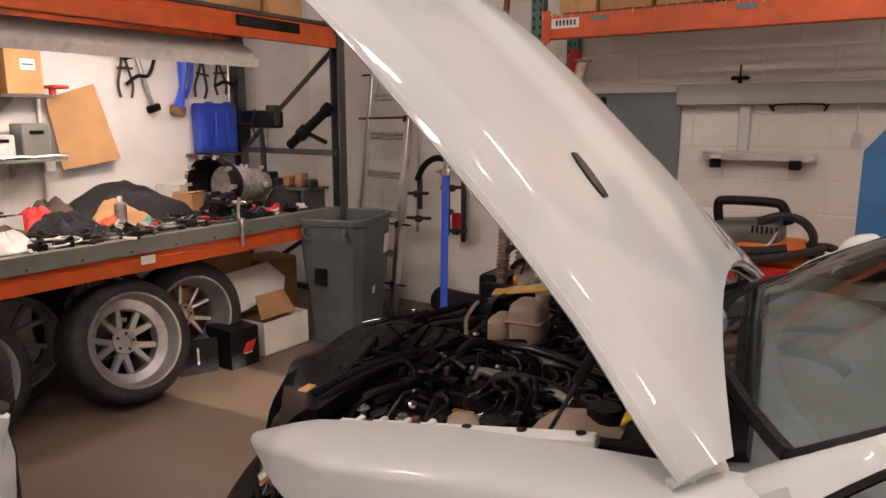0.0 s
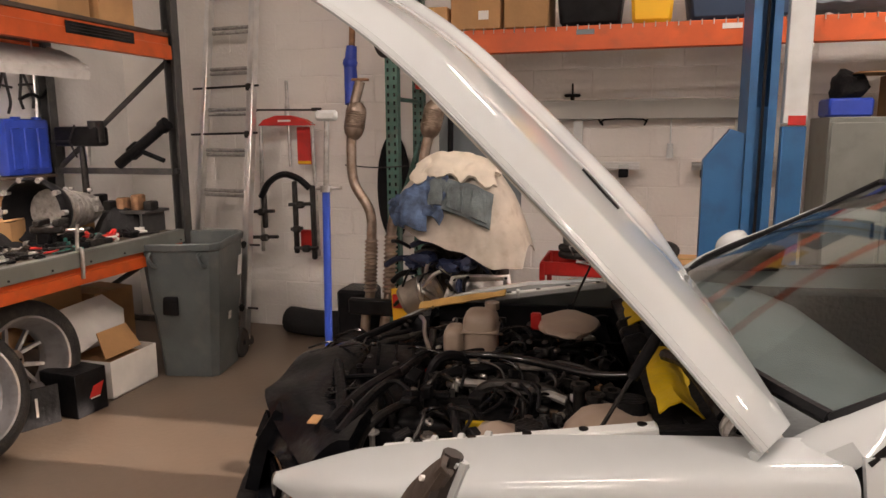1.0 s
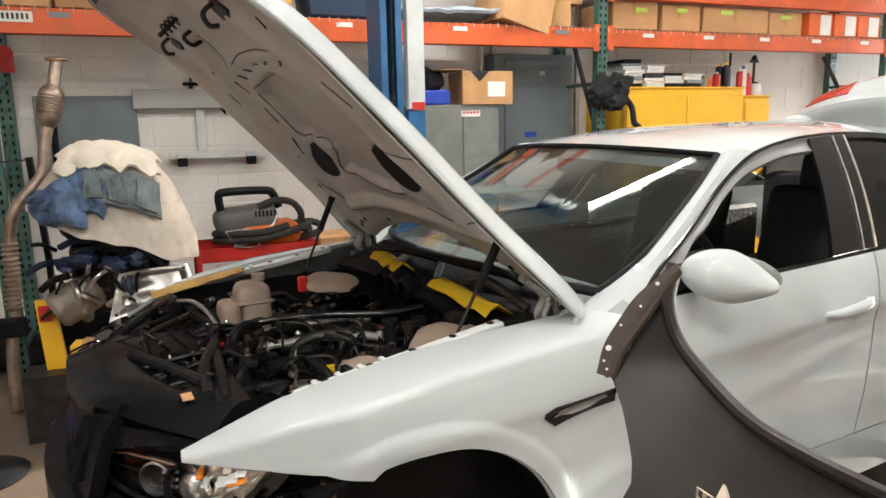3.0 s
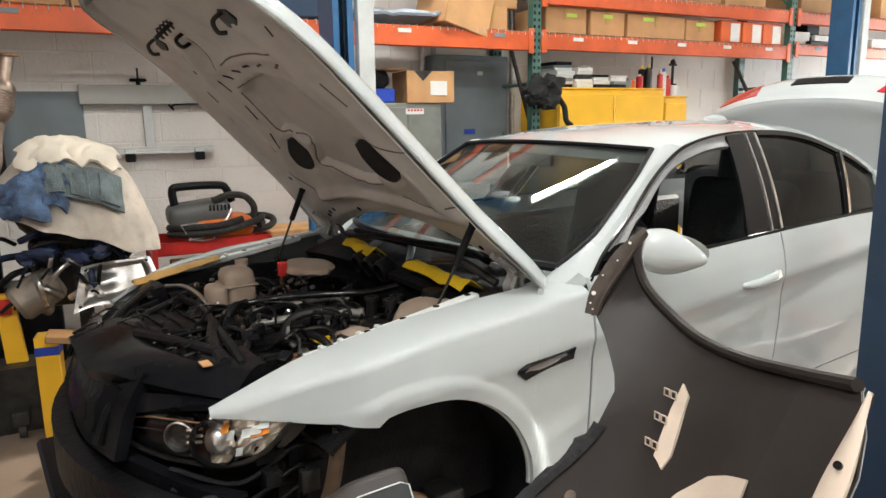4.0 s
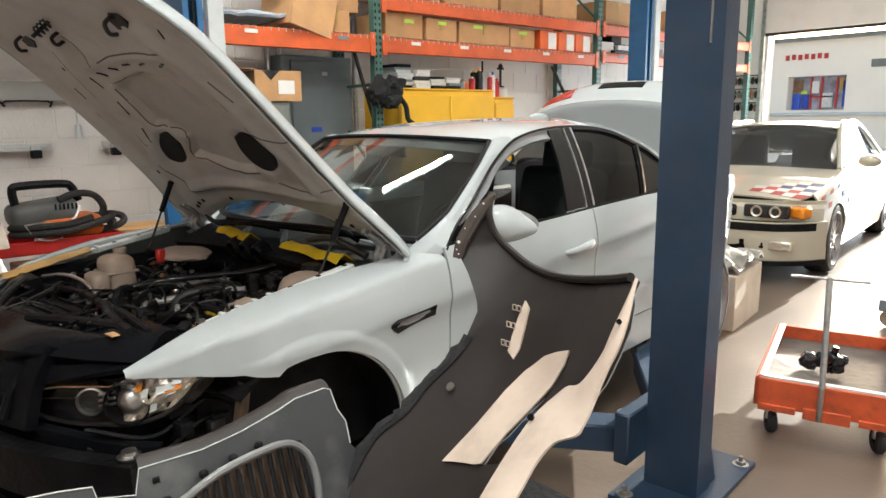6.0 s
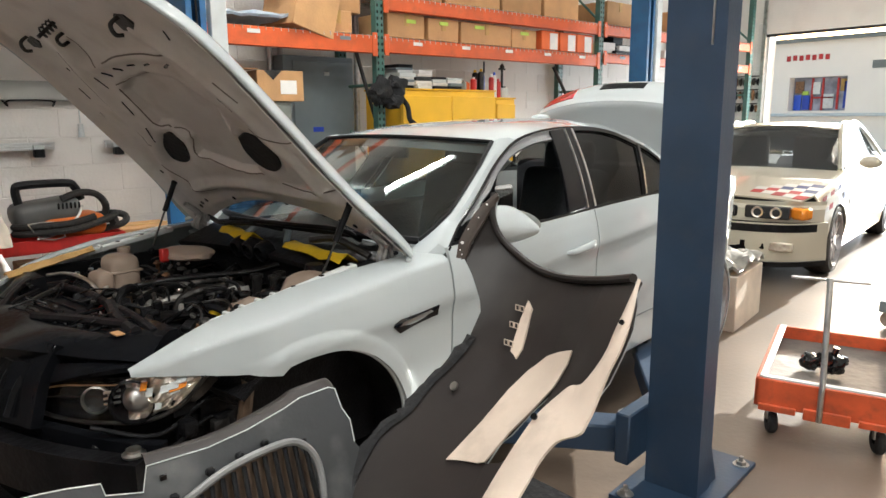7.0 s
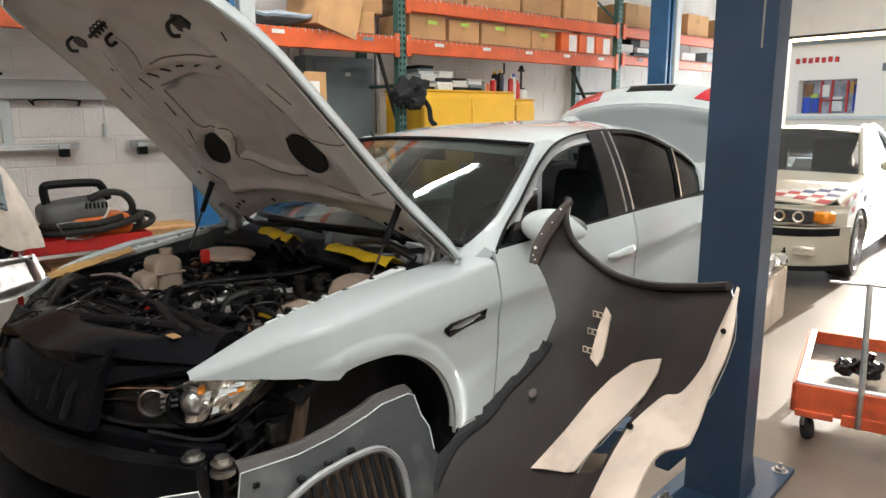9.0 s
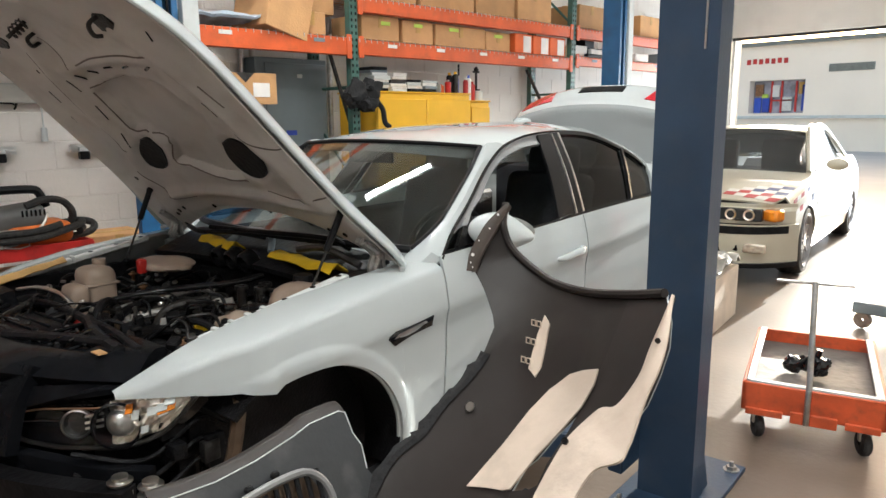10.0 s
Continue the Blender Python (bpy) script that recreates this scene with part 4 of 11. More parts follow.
box(bm, (1.95, 0, 0.6), (0.5, 1.2, 0.18), 0.05, None, 2)
box(bm, (2.12, 0, 0.88), (0.16, 1.2, 0.55), 0.05, pose(0, 0, 0), 2)
part("rear_bench", bm, SEAT, car, "black rear seat")
bm = B()
lathe(bm, [(0.185 + 0.014 * math.cos(a), 0.014 * math.sin(a)) for a in np.linspace(0, 2 * math.pi, 9)[:-1]], 28, pose(0.36, -0.34, 0.93, 0, -64, 0), True)
sw = part("steering_wheel", bm, SATIN_BLACK, car)
bm = B()
for a in (0, 2.2, 4.1):
    box(bm, (0.09 * math.cos(a), 0.09 * math.sin(a), 0), (0.17, 0.04, 0.02), 0.005, pose(0.36, -0.34, 0.93, 0, -64, 0) @ pose(0, 0, 0, 0, 0, 0))
part("spokes", bm, SATIN_BLACK, sw)
bm = B()
box(bm, (0.30, 0.0, 1.30), (0.02, 0.24, 0.065), 0.02, None, 2)
part("inner_mirror", bm, SATIN_BLACK, car)
# underbody
bm = B()
box(bm, (1.0, 0, 0.30), (3.2, 1.30, 0.12), 0.03)
box(bm, (2.45, 0, 0.62), (0.60, 1.0, 0.60), 0.05)
part("underbody", bm, BLACK_PLASTIC, car)
bm = B()
sheet(bm, [[(2.79 + 0.10 * (1 - q * q), q * 0.555, z) for q in np.linspace(-1, 1, 13)] for z in np.linspace(0.35, 1.0, 8)], 0.02)
part("rear_bumper", bm, CAR_WHITE, car)


def road_wheel(bm_t, bm_r, r=0.32, w=0.24, spokes=10):
    """Tyre and rim about z, outer face up."""
    lathe(bm_t, [(r * 0.74, -w / 2 + 0.01), (r * 0.80, -w / 2), (r * 0.93, -w / 2 + 0.005), (r * 0.985, -w / 2 + 0.03), (r, -w * 0.25), (r * 1.003, 0), (r, w * 0.25), (r * 0.985, w / 2 - 0.03), (r * 0.93, w / 2 - 0.005), (r * 0.80, w / 2), (r * 0.74, w / 2 - 0.01), (r * 0.72, 0)], 48, None, True)
    for gz in (-0.05, 0.0, 0.05):
        lathe(bm_t, [(r * 1.004, gz - 0.012), (r * 1.012, gz - 0.008), (r * 1.012, gz + 0.008), (r * 1.004, gz + 0.012)], 48)
    lathe(bm_r, [(r * 0.735, -w / 2 + 0.012), (r * 0.76, -w / 2 + 0.004), (r * 0.745, -w / 2 + 0.02), (r * 0.69, -w * 0.3), (r * 0.66, 0), (r * 0.69, w * 0.3), (r * 0.735, w / 2 - 0.03), (r * 0.775, w / 2 - 0.006), (r * 0.765, w / 2 + 0.004), (r * 0.72, w / 2 - 0.004), (r * 0.67, w * 0.28)], 48)


for s in (-1, 1):
    bt, br = B(), B()
    road_wheel(bt, br)
    m = pose(RXA, s * 0.66, AZ - 0.10, 90 if s < 0 else -90, 0, 0)
    bmesh.ops.transform(bt, matrix=m, verts=bt.verts)
    bmesh.ops.transform(br, matrix=m, verts=br.verts)
    w0 = part("rear_wheel", bt, RUBBER, car, "black tyre")
    part("rim", br, RIM_SILVER, w0)
    # wheel well
    bm = B()
    rws = [[(AX + (AR + 0.02) * math.cos(a), s * y, AZ + (AR + 0.02) * math.sin(a)) for a in np.linspace(-0.25, math.pi * 0.72, 20)] for y in (0.36, 0.55, 0.745)]
    sheet(bm, rws, 0.01, flip=s > 0)
    box(bm, (AX, s * 0.36, 0.55), (0.8, 0.02, 0.6))
    part("wheel_well", bm, BLACK_PLASTIC, car, "black wheel arch liner")
    bm = B()
    lathe(bm, [(0.05, -0.02), (0.172, -0.02), (0.175, -0.012), (0.175, 0.012), (0.17, 0.018), (0.09, 0.018), (0.085, 0.05), (0.03, 0.052), (0.0, 0.052)], 40, pose(AX, s * 0.60, AZ - 0.14, 90 if s < 0 else -90, 0, 0))
    dk = part("brake_disc", bm, RUSTY, car, "rusty brake disc")
    bm = B()
    box(bm, (AX + 0.15, s * 0.60, AZ - 0.08), (0.10, 0.10, 0.2), 0.02, None, 2)
    part("caliper", bm, CARBON, dk)
    bm = B()
    rod(bm, (AX + 0.02, s * 0.52, AZ - 0.10), (AX + 0.05, s * 0.46, AZ + 0.40), 0.03)
    tube(bm, [(AX + 0.03 + 0.05 * math.cos(a), s * 0.49 + 0.05 * math.sin(a), AZ + 0.0 + 0.008 * a) for a in np.linspace(0, 34, 90)], 0.006, 6, 1)
    part("suspension_strut", bm, CARBON, car)

# ---- bonnet, propped open ----
HTH = radians(45.5)
HD = Vector((-math.cos(HTH), 0, math.sin(HTH)))
HN = Vector((math.sin(HTH), 0, math.cos(HTH)))
HO = Vector((-0.191, 0, 0.980))


def hood_half(s):
    """Half width of the pressed inner frame."""
    return lerp(s, (0.0, 0.06, 0.3, 0.6, 0.9, 1.08, 1.18, 1.24, 1.28), (0.630, 0.634, 0.622, 0.603, 0.575, 0.540, 0.495, 0.425, 0.275))


def skin_half(s):
    """Half width of the outer skin, out to its turned-down sides."""
    return lerp(s, (0.0, 0.08, 0.2, 0.3, 0.48, 0.73, 0.85, 0.98, 1.08, 1.18, 1.24, 1.28), (0.700, 0.695, 0.662, 0.636, 0.617, 0.604, 0.597, 0.582, 0.556, 0.505, 0.432, 0.280))


def crown_of(s):
    return lerp(s, (0, 0.3, 0.6, 1.2), (0.105, 0.075, 0.055, 0.045))


def hood_pt(s, q, lift=0.0):
    """Point of the outer skin: s metres from the hinge line, q from -1 to 1 across."""
    hw = skin_half(s)
    u = max(0.0, (abs(q) * hw - (hw - 0.07)) / 0.07)
    rear = 0.17 * (1 - q * q) * max(0.0, 1 - s / 0.55) + (0.017 + 0.062 * u) * max(0.0, 1 - s / 0.4)
    nose = -0.075 * max(0.0, (s - 0.85) / 0.43) ** 2
    p = HO + HD * (s + rear) + HN * (lerp(s, (0, 0.6, 1.2), (0.058, 0.055, 0.045)) * (1 - q * q) + 0.012 * math.sin(math.pi * min(s, 1.2) / 1.2) - 0.045 * u ** 1.6 + nose + lift)
    return Vector((p.x, q * hw, p.z))


def frame_pt(s, q, lift=0.0):
    """Point on the plane of the inner frame."""
    rear = 0.17 * (1 - q * q) * max(0.0, 1 - s / 0.55)
    nose = -0.075 * max(0.0, (s - 0.85) / 0.43) ** 2
    p = HO + HD * (s + rear) + HN * (crown_of(s) * (1 - q * q) + 0.019 * math.sin(math.pi * min(s, 1.2) / 1.2) + nose + lift)
    return Vector((p.x, q * hood_half(s) + 0.065 * s - 0.005, p.z))


def dome(s, q):
    hw = 0.6
    y = abs(q) * hw
    e = 1 / (1 + math.exp((y - lerp(s, (0, 1.2), (0.18, 0.12))) / 0.016))
    return 0.026 * e * min(1.0, max(0.0, (s - 0.02) / 0.25))


bm = B()
SS = np.concatenate([np.linspace(0, 1.0, 30), np.linspace(1.02, 1.28, 14)])
QQ = np.concatenate([np.linspace(-1, -0.86, 8), np.linspace(-0.84, 0.84, 43), np.linspace(0.86, 1, 8)])
sheet(bm, [[hood_pt(s, q, dome(s, q)) for q in QQ] for s in SS], 0.006, flip=True)
hood = part("bonnet", bm, CAR_WHITE, car, "white bonnet propped open")
# pressed inner frame of the bonnet
CENTRE = [(0.84, -0.10), (0.82, 0.066), (0.775, 0.18), (0.60, 0.205), (0.59, 0.12), (0.53, 0.09), (0.41, 0.15), (0.37, 0.10), (0.29, -0.045), (0.30, -0.18), (0.47, -0.19), (0.60, -0.26), (0.68, -0.315), (0.805, -0.243)]


def inside(poly, s, y):
    """Signed distance to a closed outline: positive within."""
    best, odd = 9.0, False
    for (a, b), (c, d) in zip(poly, poly[1:] + poly[:1]):
        ex, ey = c - a, d - b
        u = min(1.0, max(0.0, ((s - a) * ex + (y - b) * ey) / (ex * ex + ey * ey)))
        best = min(best, math.hypot(s - a - u * ex, y - b - u * ey))
        if (b > y) != (d > y) and s < (c - a) * (y - b) / (d - b) + a:
            odd = not odd
    return best if odd else -best


def ridge(s, y, pts, w):
    """Height of a soft rib along a line."""
    best = 9.0
    for (a, b), (c, d) in zip(pts, pts[1:]):
        ex, ey = c - a, d - b
        u = min(1.0, max(0.0, ((s - a) * ex + (y - b) * ey) / (ex * ex + ey * ey)))
        best = min(best, math.hypot(s - a - u * ex, y - b - u * ey))
    return math.exp(-(best / w) ** 2)


LEG_L = [(0.99, 0.20), (0.86, 0.29), (0.68, 0.33), (0.55, 0.33), (0.44, 0.40), (0.30, 0.46)]
LEG_R = [(0.99, -0.36), (0.84, -0.42), (0.70, -0.45), (0.56, -0.45), (0.42, -0.47), (0.30, -0.46)]
REAR_BAR = [(0.20, 0.40), (0.20, 0.15), (0.19, -0.10), (0.22, -0.35), (0.28, -0.52)]
FRONT_BAR = [(0.88, 0.20), (0.90, 0.05), (0.905, -0.12), (0.89, -0.30)]
OPEN_L = [(0.553, 0.239), (0.561, 0.172), (0.491, 0.173), (0.39, 0.238), (0.361, 0.306), (0.395, 0.358), (0.481, 0.317)]
OPEN_R = [(0.547, -0.251), (0.57, -0.318), (0.548, -0.375), (0.481, -0.383), (0.391, -0.34), (0.335, -0.257), (0.365, -0.203), (0.454, -0.204)]


def inner_relief(s, q):
    yy = q * hood_half(s)
    y = abs(yy)
    d = -0.026 - 0.62 * lerp(s, (0, 0.3, 0.6, 1.2), (0.105, 0.075, 0.055, 0.045)) * (1 - q * q) * min(1.0, 0.5 + s / 0.15)
    d += 0.028 * smooth01((inside(CENTRE, s, yy) + 0.006) / 0.026)
    d += 0.018 * min(1.0, max(0.0, (abs(q) - 0.88) / 0.10))
    d -= 0.021 * max(ridge(s, yy, LEG_L, 0.040), ridge(s, yy, LEG_R, 0.040), ridge(s, yy, REAR_BAR, 0.034))
    d -= 0.013 * ridge(s, yy, FRONT_BAR, 0.022)
    for hole in (OPEN_L, OPEN_R):
        d += 0.010 * smooth01((inside(hole, s, yy) + 0.028) / 0.02)
    d += 0.010 * math.exp(-(((s - 0.98) / 0.05) ** 2 + ((yy - 0.14) / 0.06) ** 2))
    return d + 0.0015 * noise.noise(Vector((s * 9, yy * 9, 2)))


bm = B()
SI = np.linspace(0.025, 1.245, 120)
rows_ = []
for s in SI:
    row = []
    for q in np.linspace(-0.975, 0.975, 117):
        qi = (q * skin_half(s) - 0.065 * s + 0.005) / hood_half(s)
        p = frame_pt(s, qi, inner_relief(s, qi))
        row.append(p + HN * smooth01((abs(q) - 0.88) / 0.095) * (-0.036 - 0.075 * max(0.0, (s - 0.85) / 0.43) ** 2 - (p - HO).dot(HN)))
    rows_.append(row)
sheet(bm, rows_, 0.003, flip=False)
inner = part("bonnet_frame", bm, HOOD_INNER, hood, "brownish pressed inner frame of the bonnet")
bm = B()
for sg in (-1, 1):
    tube(bm, [hood_pt(s, sg * 0.992, 0.002) for s in SS], 0.008, 6, 1)
tube(bm, [hood_pt(0.003, q, -0.010) for q in np.linspace(-1, 1, 33)], 0.009, 6, 1)
part("folded_edge", bm, CAR_WHITE, hood)


def under(s, y, off=0.004):
    q = y / hood_half(s)
    return frame_pt(s, q, inner_relief(s, q) - off)


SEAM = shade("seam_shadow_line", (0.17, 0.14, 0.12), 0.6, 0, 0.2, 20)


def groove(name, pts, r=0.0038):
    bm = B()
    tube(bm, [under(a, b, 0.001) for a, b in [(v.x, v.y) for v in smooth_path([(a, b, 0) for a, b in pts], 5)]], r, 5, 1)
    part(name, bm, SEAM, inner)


# seams and sealer lines; the tubes' brown also holds the shade of the grooves
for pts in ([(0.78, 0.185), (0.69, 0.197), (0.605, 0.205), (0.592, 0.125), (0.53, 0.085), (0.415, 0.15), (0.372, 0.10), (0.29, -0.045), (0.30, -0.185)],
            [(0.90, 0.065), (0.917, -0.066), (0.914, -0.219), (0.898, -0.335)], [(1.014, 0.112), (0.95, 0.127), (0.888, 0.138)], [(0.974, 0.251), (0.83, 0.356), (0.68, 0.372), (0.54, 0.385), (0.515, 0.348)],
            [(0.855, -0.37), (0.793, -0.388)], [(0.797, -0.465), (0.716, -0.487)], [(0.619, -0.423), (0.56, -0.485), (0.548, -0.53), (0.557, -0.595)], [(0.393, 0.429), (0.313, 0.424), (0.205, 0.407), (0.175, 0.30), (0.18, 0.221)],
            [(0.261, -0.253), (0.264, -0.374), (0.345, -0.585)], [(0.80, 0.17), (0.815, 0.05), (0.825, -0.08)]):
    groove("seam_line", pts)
# punched slots, the shade inside them put on as black tubes
for a, b, c, d in ((0.845, 0.245, 0.791, 0.241), (0.728, 0.256, 0.664, 0.273), (0.60, 0.284, 0.53, 0.31), (0.808, 0.45, 0.755, 0.456), (0.729, -0.387, 0.68, -0.409), (0.777, -0.57, 0.739, -0.572), (0.981, -0.485, 0.949, -0.462), (0.62, -0.55, 0.585, -0.555), (0.90, 0.36, 0.885, 0.365), (0.69, 0.50, 0.66, 0.505)):
    bm = B()
    tube(bm, [under(a, b, 0.001), under((a + c) / 2, (b + d) / 2, 0.001), under(c, d, 0.001)], 0.0040, 6, 2)
    part("slot", bm, BLACK_GLOSS, inner, "black tube for the shade in a slot")
for a, b, t_ in ((0.848, 0.142, -0.5), (0.863, 0.034, -0.3), (0.874, -0.078, 0.0), (0.87, -0.177, 0.2), (0.859, -0.284, 0.35)):
    bm = B()
    tube(bm, [under(a - 0.02 * t_ * -1, b - 0.022, 0.001), under(a, b, 0.001), under(a - 0.02 * t_, b + 0.022, 0.001)], 0.0055, 6, 2)
    part("slot", bm, BLACK_GLOSS, inner, "black tube for the shade in a slot")
# holes are short black plugs that stand in for the shade inside
for a, b in ((0.342, 0.54), (0.287, 0.56), (0.116, 0.436), (0.113, 0.489), (0.103, 0.521), (0.04, 0.545), (0.08, 0.213), (0.036, -0.087), (0.368, -0.585), (0.305, -0.59), (0.285, -0.57), (0.084, -0.406), (0.102, -0.479), (0.935, 0.501), (0.05, -0.30)):
    bm = B()
    c = under(a, b, 0.001)
    rod(bm, c, c - HN * 0.004, 0.010, seg=10)
    part("hole", bm, BLACK_GLOSS, inner)
# grille openings: black sheets on the frame stand in for the shaded depth
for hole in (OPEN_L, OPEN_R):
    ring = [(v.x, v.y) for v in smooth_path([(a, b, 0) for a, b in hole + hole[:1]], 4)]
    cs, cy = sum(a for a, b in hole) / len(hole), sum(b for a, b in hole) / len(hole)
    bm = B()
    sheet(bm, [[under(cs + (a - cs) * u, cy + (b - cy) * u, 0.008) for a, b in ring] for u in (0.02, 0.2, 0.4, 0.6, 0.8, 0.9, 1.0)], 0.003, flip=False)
    op = part("opening_shade", bm, BLACK_CLOTH, inner, "black sheet for the shaded grille opening")
    bm = B()
    tube(bm, [under(a, b, 0.006) for a, b in ring], 0.003, 6, 1)
    part("opening_rim", bm, BLACK_PLASTIC, op)
for sg in (-1, 1):
    # vents in the outer skin
    bm = B()
    vrow = []
    for g in np.linspace(0, 1, 13):
        a0, b0 = 0.432 + 0.128 * g, 0.352 - 0.030 * g
        hw_ = 0.015 * math.sin(math.pi * (0.06 + 0.88 * g)) ** 0.35
        vrow.append([hood_pt(a0 + 0.3 * hw_ * u, sg * (b0 + hw_ * u) / skin_half(a0), dome(a0, b0 / skin_half(a0)) + 0.011) for u in (-1, -0.4, 0.4, 1)])
    sheet(bm, vrow, 0.012, flip=sg < 0)
    part("bonnet_vent", bm, BLACK_GLOSS, hood, "black bonnet vent")
    # latch hooks by the front edge, with their stamped plates
    y0 = 0.335 if sg > 0 else -0.362
    bm = B()
    c = under(1.03, y0, 0.0)
    plate(bm, [(-0.035, -0.020), (0.01, -0.030), (0.04, -0.008), (0.03, 0.022), (-0.01, 0.030), (-0.04, 0.012)], 0.006, Matrix.Translation(c) @ (-HN).to_track_quat("Z", "Y").to_matrix().to_4x4())
    tube(bm, [c + HD * 0.02, c - HN * 0.035 + HD * 0.02, c - HN * 0.045 - HD * 0.005, c - HN * 0.03 - HD * 0.02], 0.006, 6)
    part("latch_hook", bm, CARBON, inner, "dark latch hook")
    # gas strut
    bm = B()
    up = under(0.275, 0.505 if sg > 0 else -0.575, 0.012)
    lo = Vector((-0.53, sg * 0.535, 0.915))
    mid = up.lerp(lo, 0.42)
    rod(bm, up, mid, 0.0105)
    gs = part("gas_strut", bm, SATIN_BLACK, car, "black gas strut")
    bm = B()
    rod(bm, mid, lo, 0.004)
    part("strut_rod", bm, CARBON, gs)
    for e in (up, lo):
        bm = B()
        lump(bm, e, (0.013, 0.013, 0.013), 1, 0.0, 2)
        part("ball_joint", bm, BLACK_PLASTIC, gs)
    # hinge: two stamped arms with a window between them
    bm = B()
    for dy in (0.0, 0.022):
        tube(bm, [(-0.345, sg * (0.590 - dy), 1.085), (-0.285, sg * (0.595 - dy), 1.035), (-0.300, sg * (0.598 - dy), 0.985), (-0.245, sg * (0.60 - dy), 0.955)], 0.010, 6)
        tube(bm, [(-0.265, sg * (0.595 - dy), 1.040), (-0.262, sg * (0.598 - dy), 0.99), (-0.225, sg * (0.60 - dy), 0.955)], 0.008, 6)
    box(bm, (-0.25, sg * 0.59, 0.952), (0.12, 0.05, 0.012), 0.004)
    hg = part("bonnet_hinge", bm, ALU, car, "pale bonnet hinge")
    for hx, hz in ((-0.285, 1.03), (-0.245, 0.96), (-0.30, 0.985)):
        bm = B()
        rod(bm, (hx, sg * 0.612, hz), (hx, sg * 0.60, hz), 0.009, seg=6)
        part("hinge_bolt", bm, STEEL, hg)
# central catch: a coil spring on a pin, and its bracket
c = under(1.075, 0.04, 0.0)
bm = B()
tube(bm, [c - HN * (0.004 + 0.0035 * k / 2) + HD * 0.016 * math.cos(k * 0.8) + Vector((0, 0.016 * math.sin(k * 0.8), 0)) for k in range(30)], 0.003, 5, 1)
rod(bm, c, c - HN * 0.07, 0.006)
cat = part("catch", bm, CARBON, inner, "dark bonnet catch with a coil spring")
bm = B()
tube(bm, [under(1.03, 0.09, 0.0), under(1.03, 0.09, 0.03), under(1.00, 0.13, 0.032), under(0.99, 0.15, 0.0)], 0.006, 6)
part("safety_hook", bm, CARBON, cat)
bm = B()
sheet(bm, [[under(0.985 + 0.022 * u - 0.01 * v, -0.12 + 0.115 * v, 0.0015) for v in np.linspace(-1, 1, 9)] for u in (-1, -0.5, 0, 0.5, 1)], 0.001, flip=True)
lab = part("caution_label", bm, shade("faded_grey_label", (0.17, 0.155, 0.145), 0.5, 0, 0.2, 30), inner, "worn dark caution label")

RUSTED = shade("dull_brown_steel", (0.10, 0.065, 0.04), 0.6, 0.2, 0.3, 14, 0.3, 60)

# ---- engine bay ----
bay = part("engine_bay", (lambda b: (box(b, (-0.75, 0, 0.42), (0.85, 1.05, 0.06), 0.01), box(b, (-0.345, 0, 0.70), (0.03, 1.10, 0.52), 0.01), box(b, (-0.655, 0.56, 0.66), (0.65, 0.02, 0.5)), box(b, (-0.655, -0.56, 0.62), (0.65, 0.02, 0.44)), b)[4])(B()), BLACK_PLASTIC, car, "black engine bay tub")
eng = part("engine", (lambda b: (box(b, (-0.72, 0.0, 0.60), (0.52, 0.56, 0.34), 0.05, None, 2), b)[1])(B()), CARBON, car, "dark oily engine block")


def bit(name, fn, mat, label="", parent=eng):
    bm = B()
    fn(bm)
    return part(name, bm, mat, parent, label)


# cam covers and intake
for sy in (-0.20, 0.17):
    bit("cam_cover", lambda b: box(b, (-0.70, sy, 0.80), (0.52, 0.17, 0.09), 0.025, None, 3), SATIN_BLACK, "black cam cover")
    for k in range(4):
        bit("ignition_coil", lambda b: (rod(b, (-0.88 + 0.12 * k, sy, 0.84), (-0.88 + 0.12 * k, sy, 0.872), 0.022, 0.018), box(b, (-0.86 + 0.12 * k, sy, 0.875), (0.05, 0.03, 0.015), 0.005)), BLACK_PLASTIC)
    for k in range(6):
        bit("cover_bolt", lambda b: rod(b, (-0.94 + 0.1 * k, sy + 0.07, 0.845), (-0.94 + 0.1 * k, sy + 0.07, 0.862), 0.008, seg=6), STEEL)
bit("fuel_rail", lambda b: tube(b, [(-0.86, -0.07, 0.855), (-0.80, -0.09, 0.868), (-0.62, -0.18, 0.885), (-0.56, -0.20, 0.875)], 0.011, 8), ALU, "pale metal fuel rail")
bit("fuel_rail", lambda b: tube(b, [(-0.90, 0.02, 0.85), (-0.80, 0.03, 0.872), (-0.60, -0.02, 0.89), (-0.52, -0.05, 0.88)], 0.009, 8), ALU, "pale metal fuel rail")
for k in range(4):
    bit("throttle_ring", lambda b: lathe(b, [(0.040, -0.01), (0.047, -0.01), (0.047, 0.012), (0.040, 0.012)], 24, pose(-0.87 + 0.10 * k, -0.03 - 0.03 * k, 0.868, 8, -6, 0), True), CARBON, "dark throttle body ring")
    bit("injector", lambda b: rod(b, (-0.84 + 0.10 * k, -0.09 - 0.03 * k, 0.84), (-0.84 + 0.10 * k, -0.075 - 0.03 * k, 0.88), 0.011, seg=8), ALU)
bit("crossover_hose", lambda b: tube(b, [(-0.98, 0.12, 0.86), (-0.80, 0.02, 0.905), (-0.66, -0.02, 0.91), (-0.50, -0.12, 0.915), (-0.40, -0.16, 0.93)], 0.011, 10), BLACK_GLOSS, "thick black hose")
rng = random.Random(4)
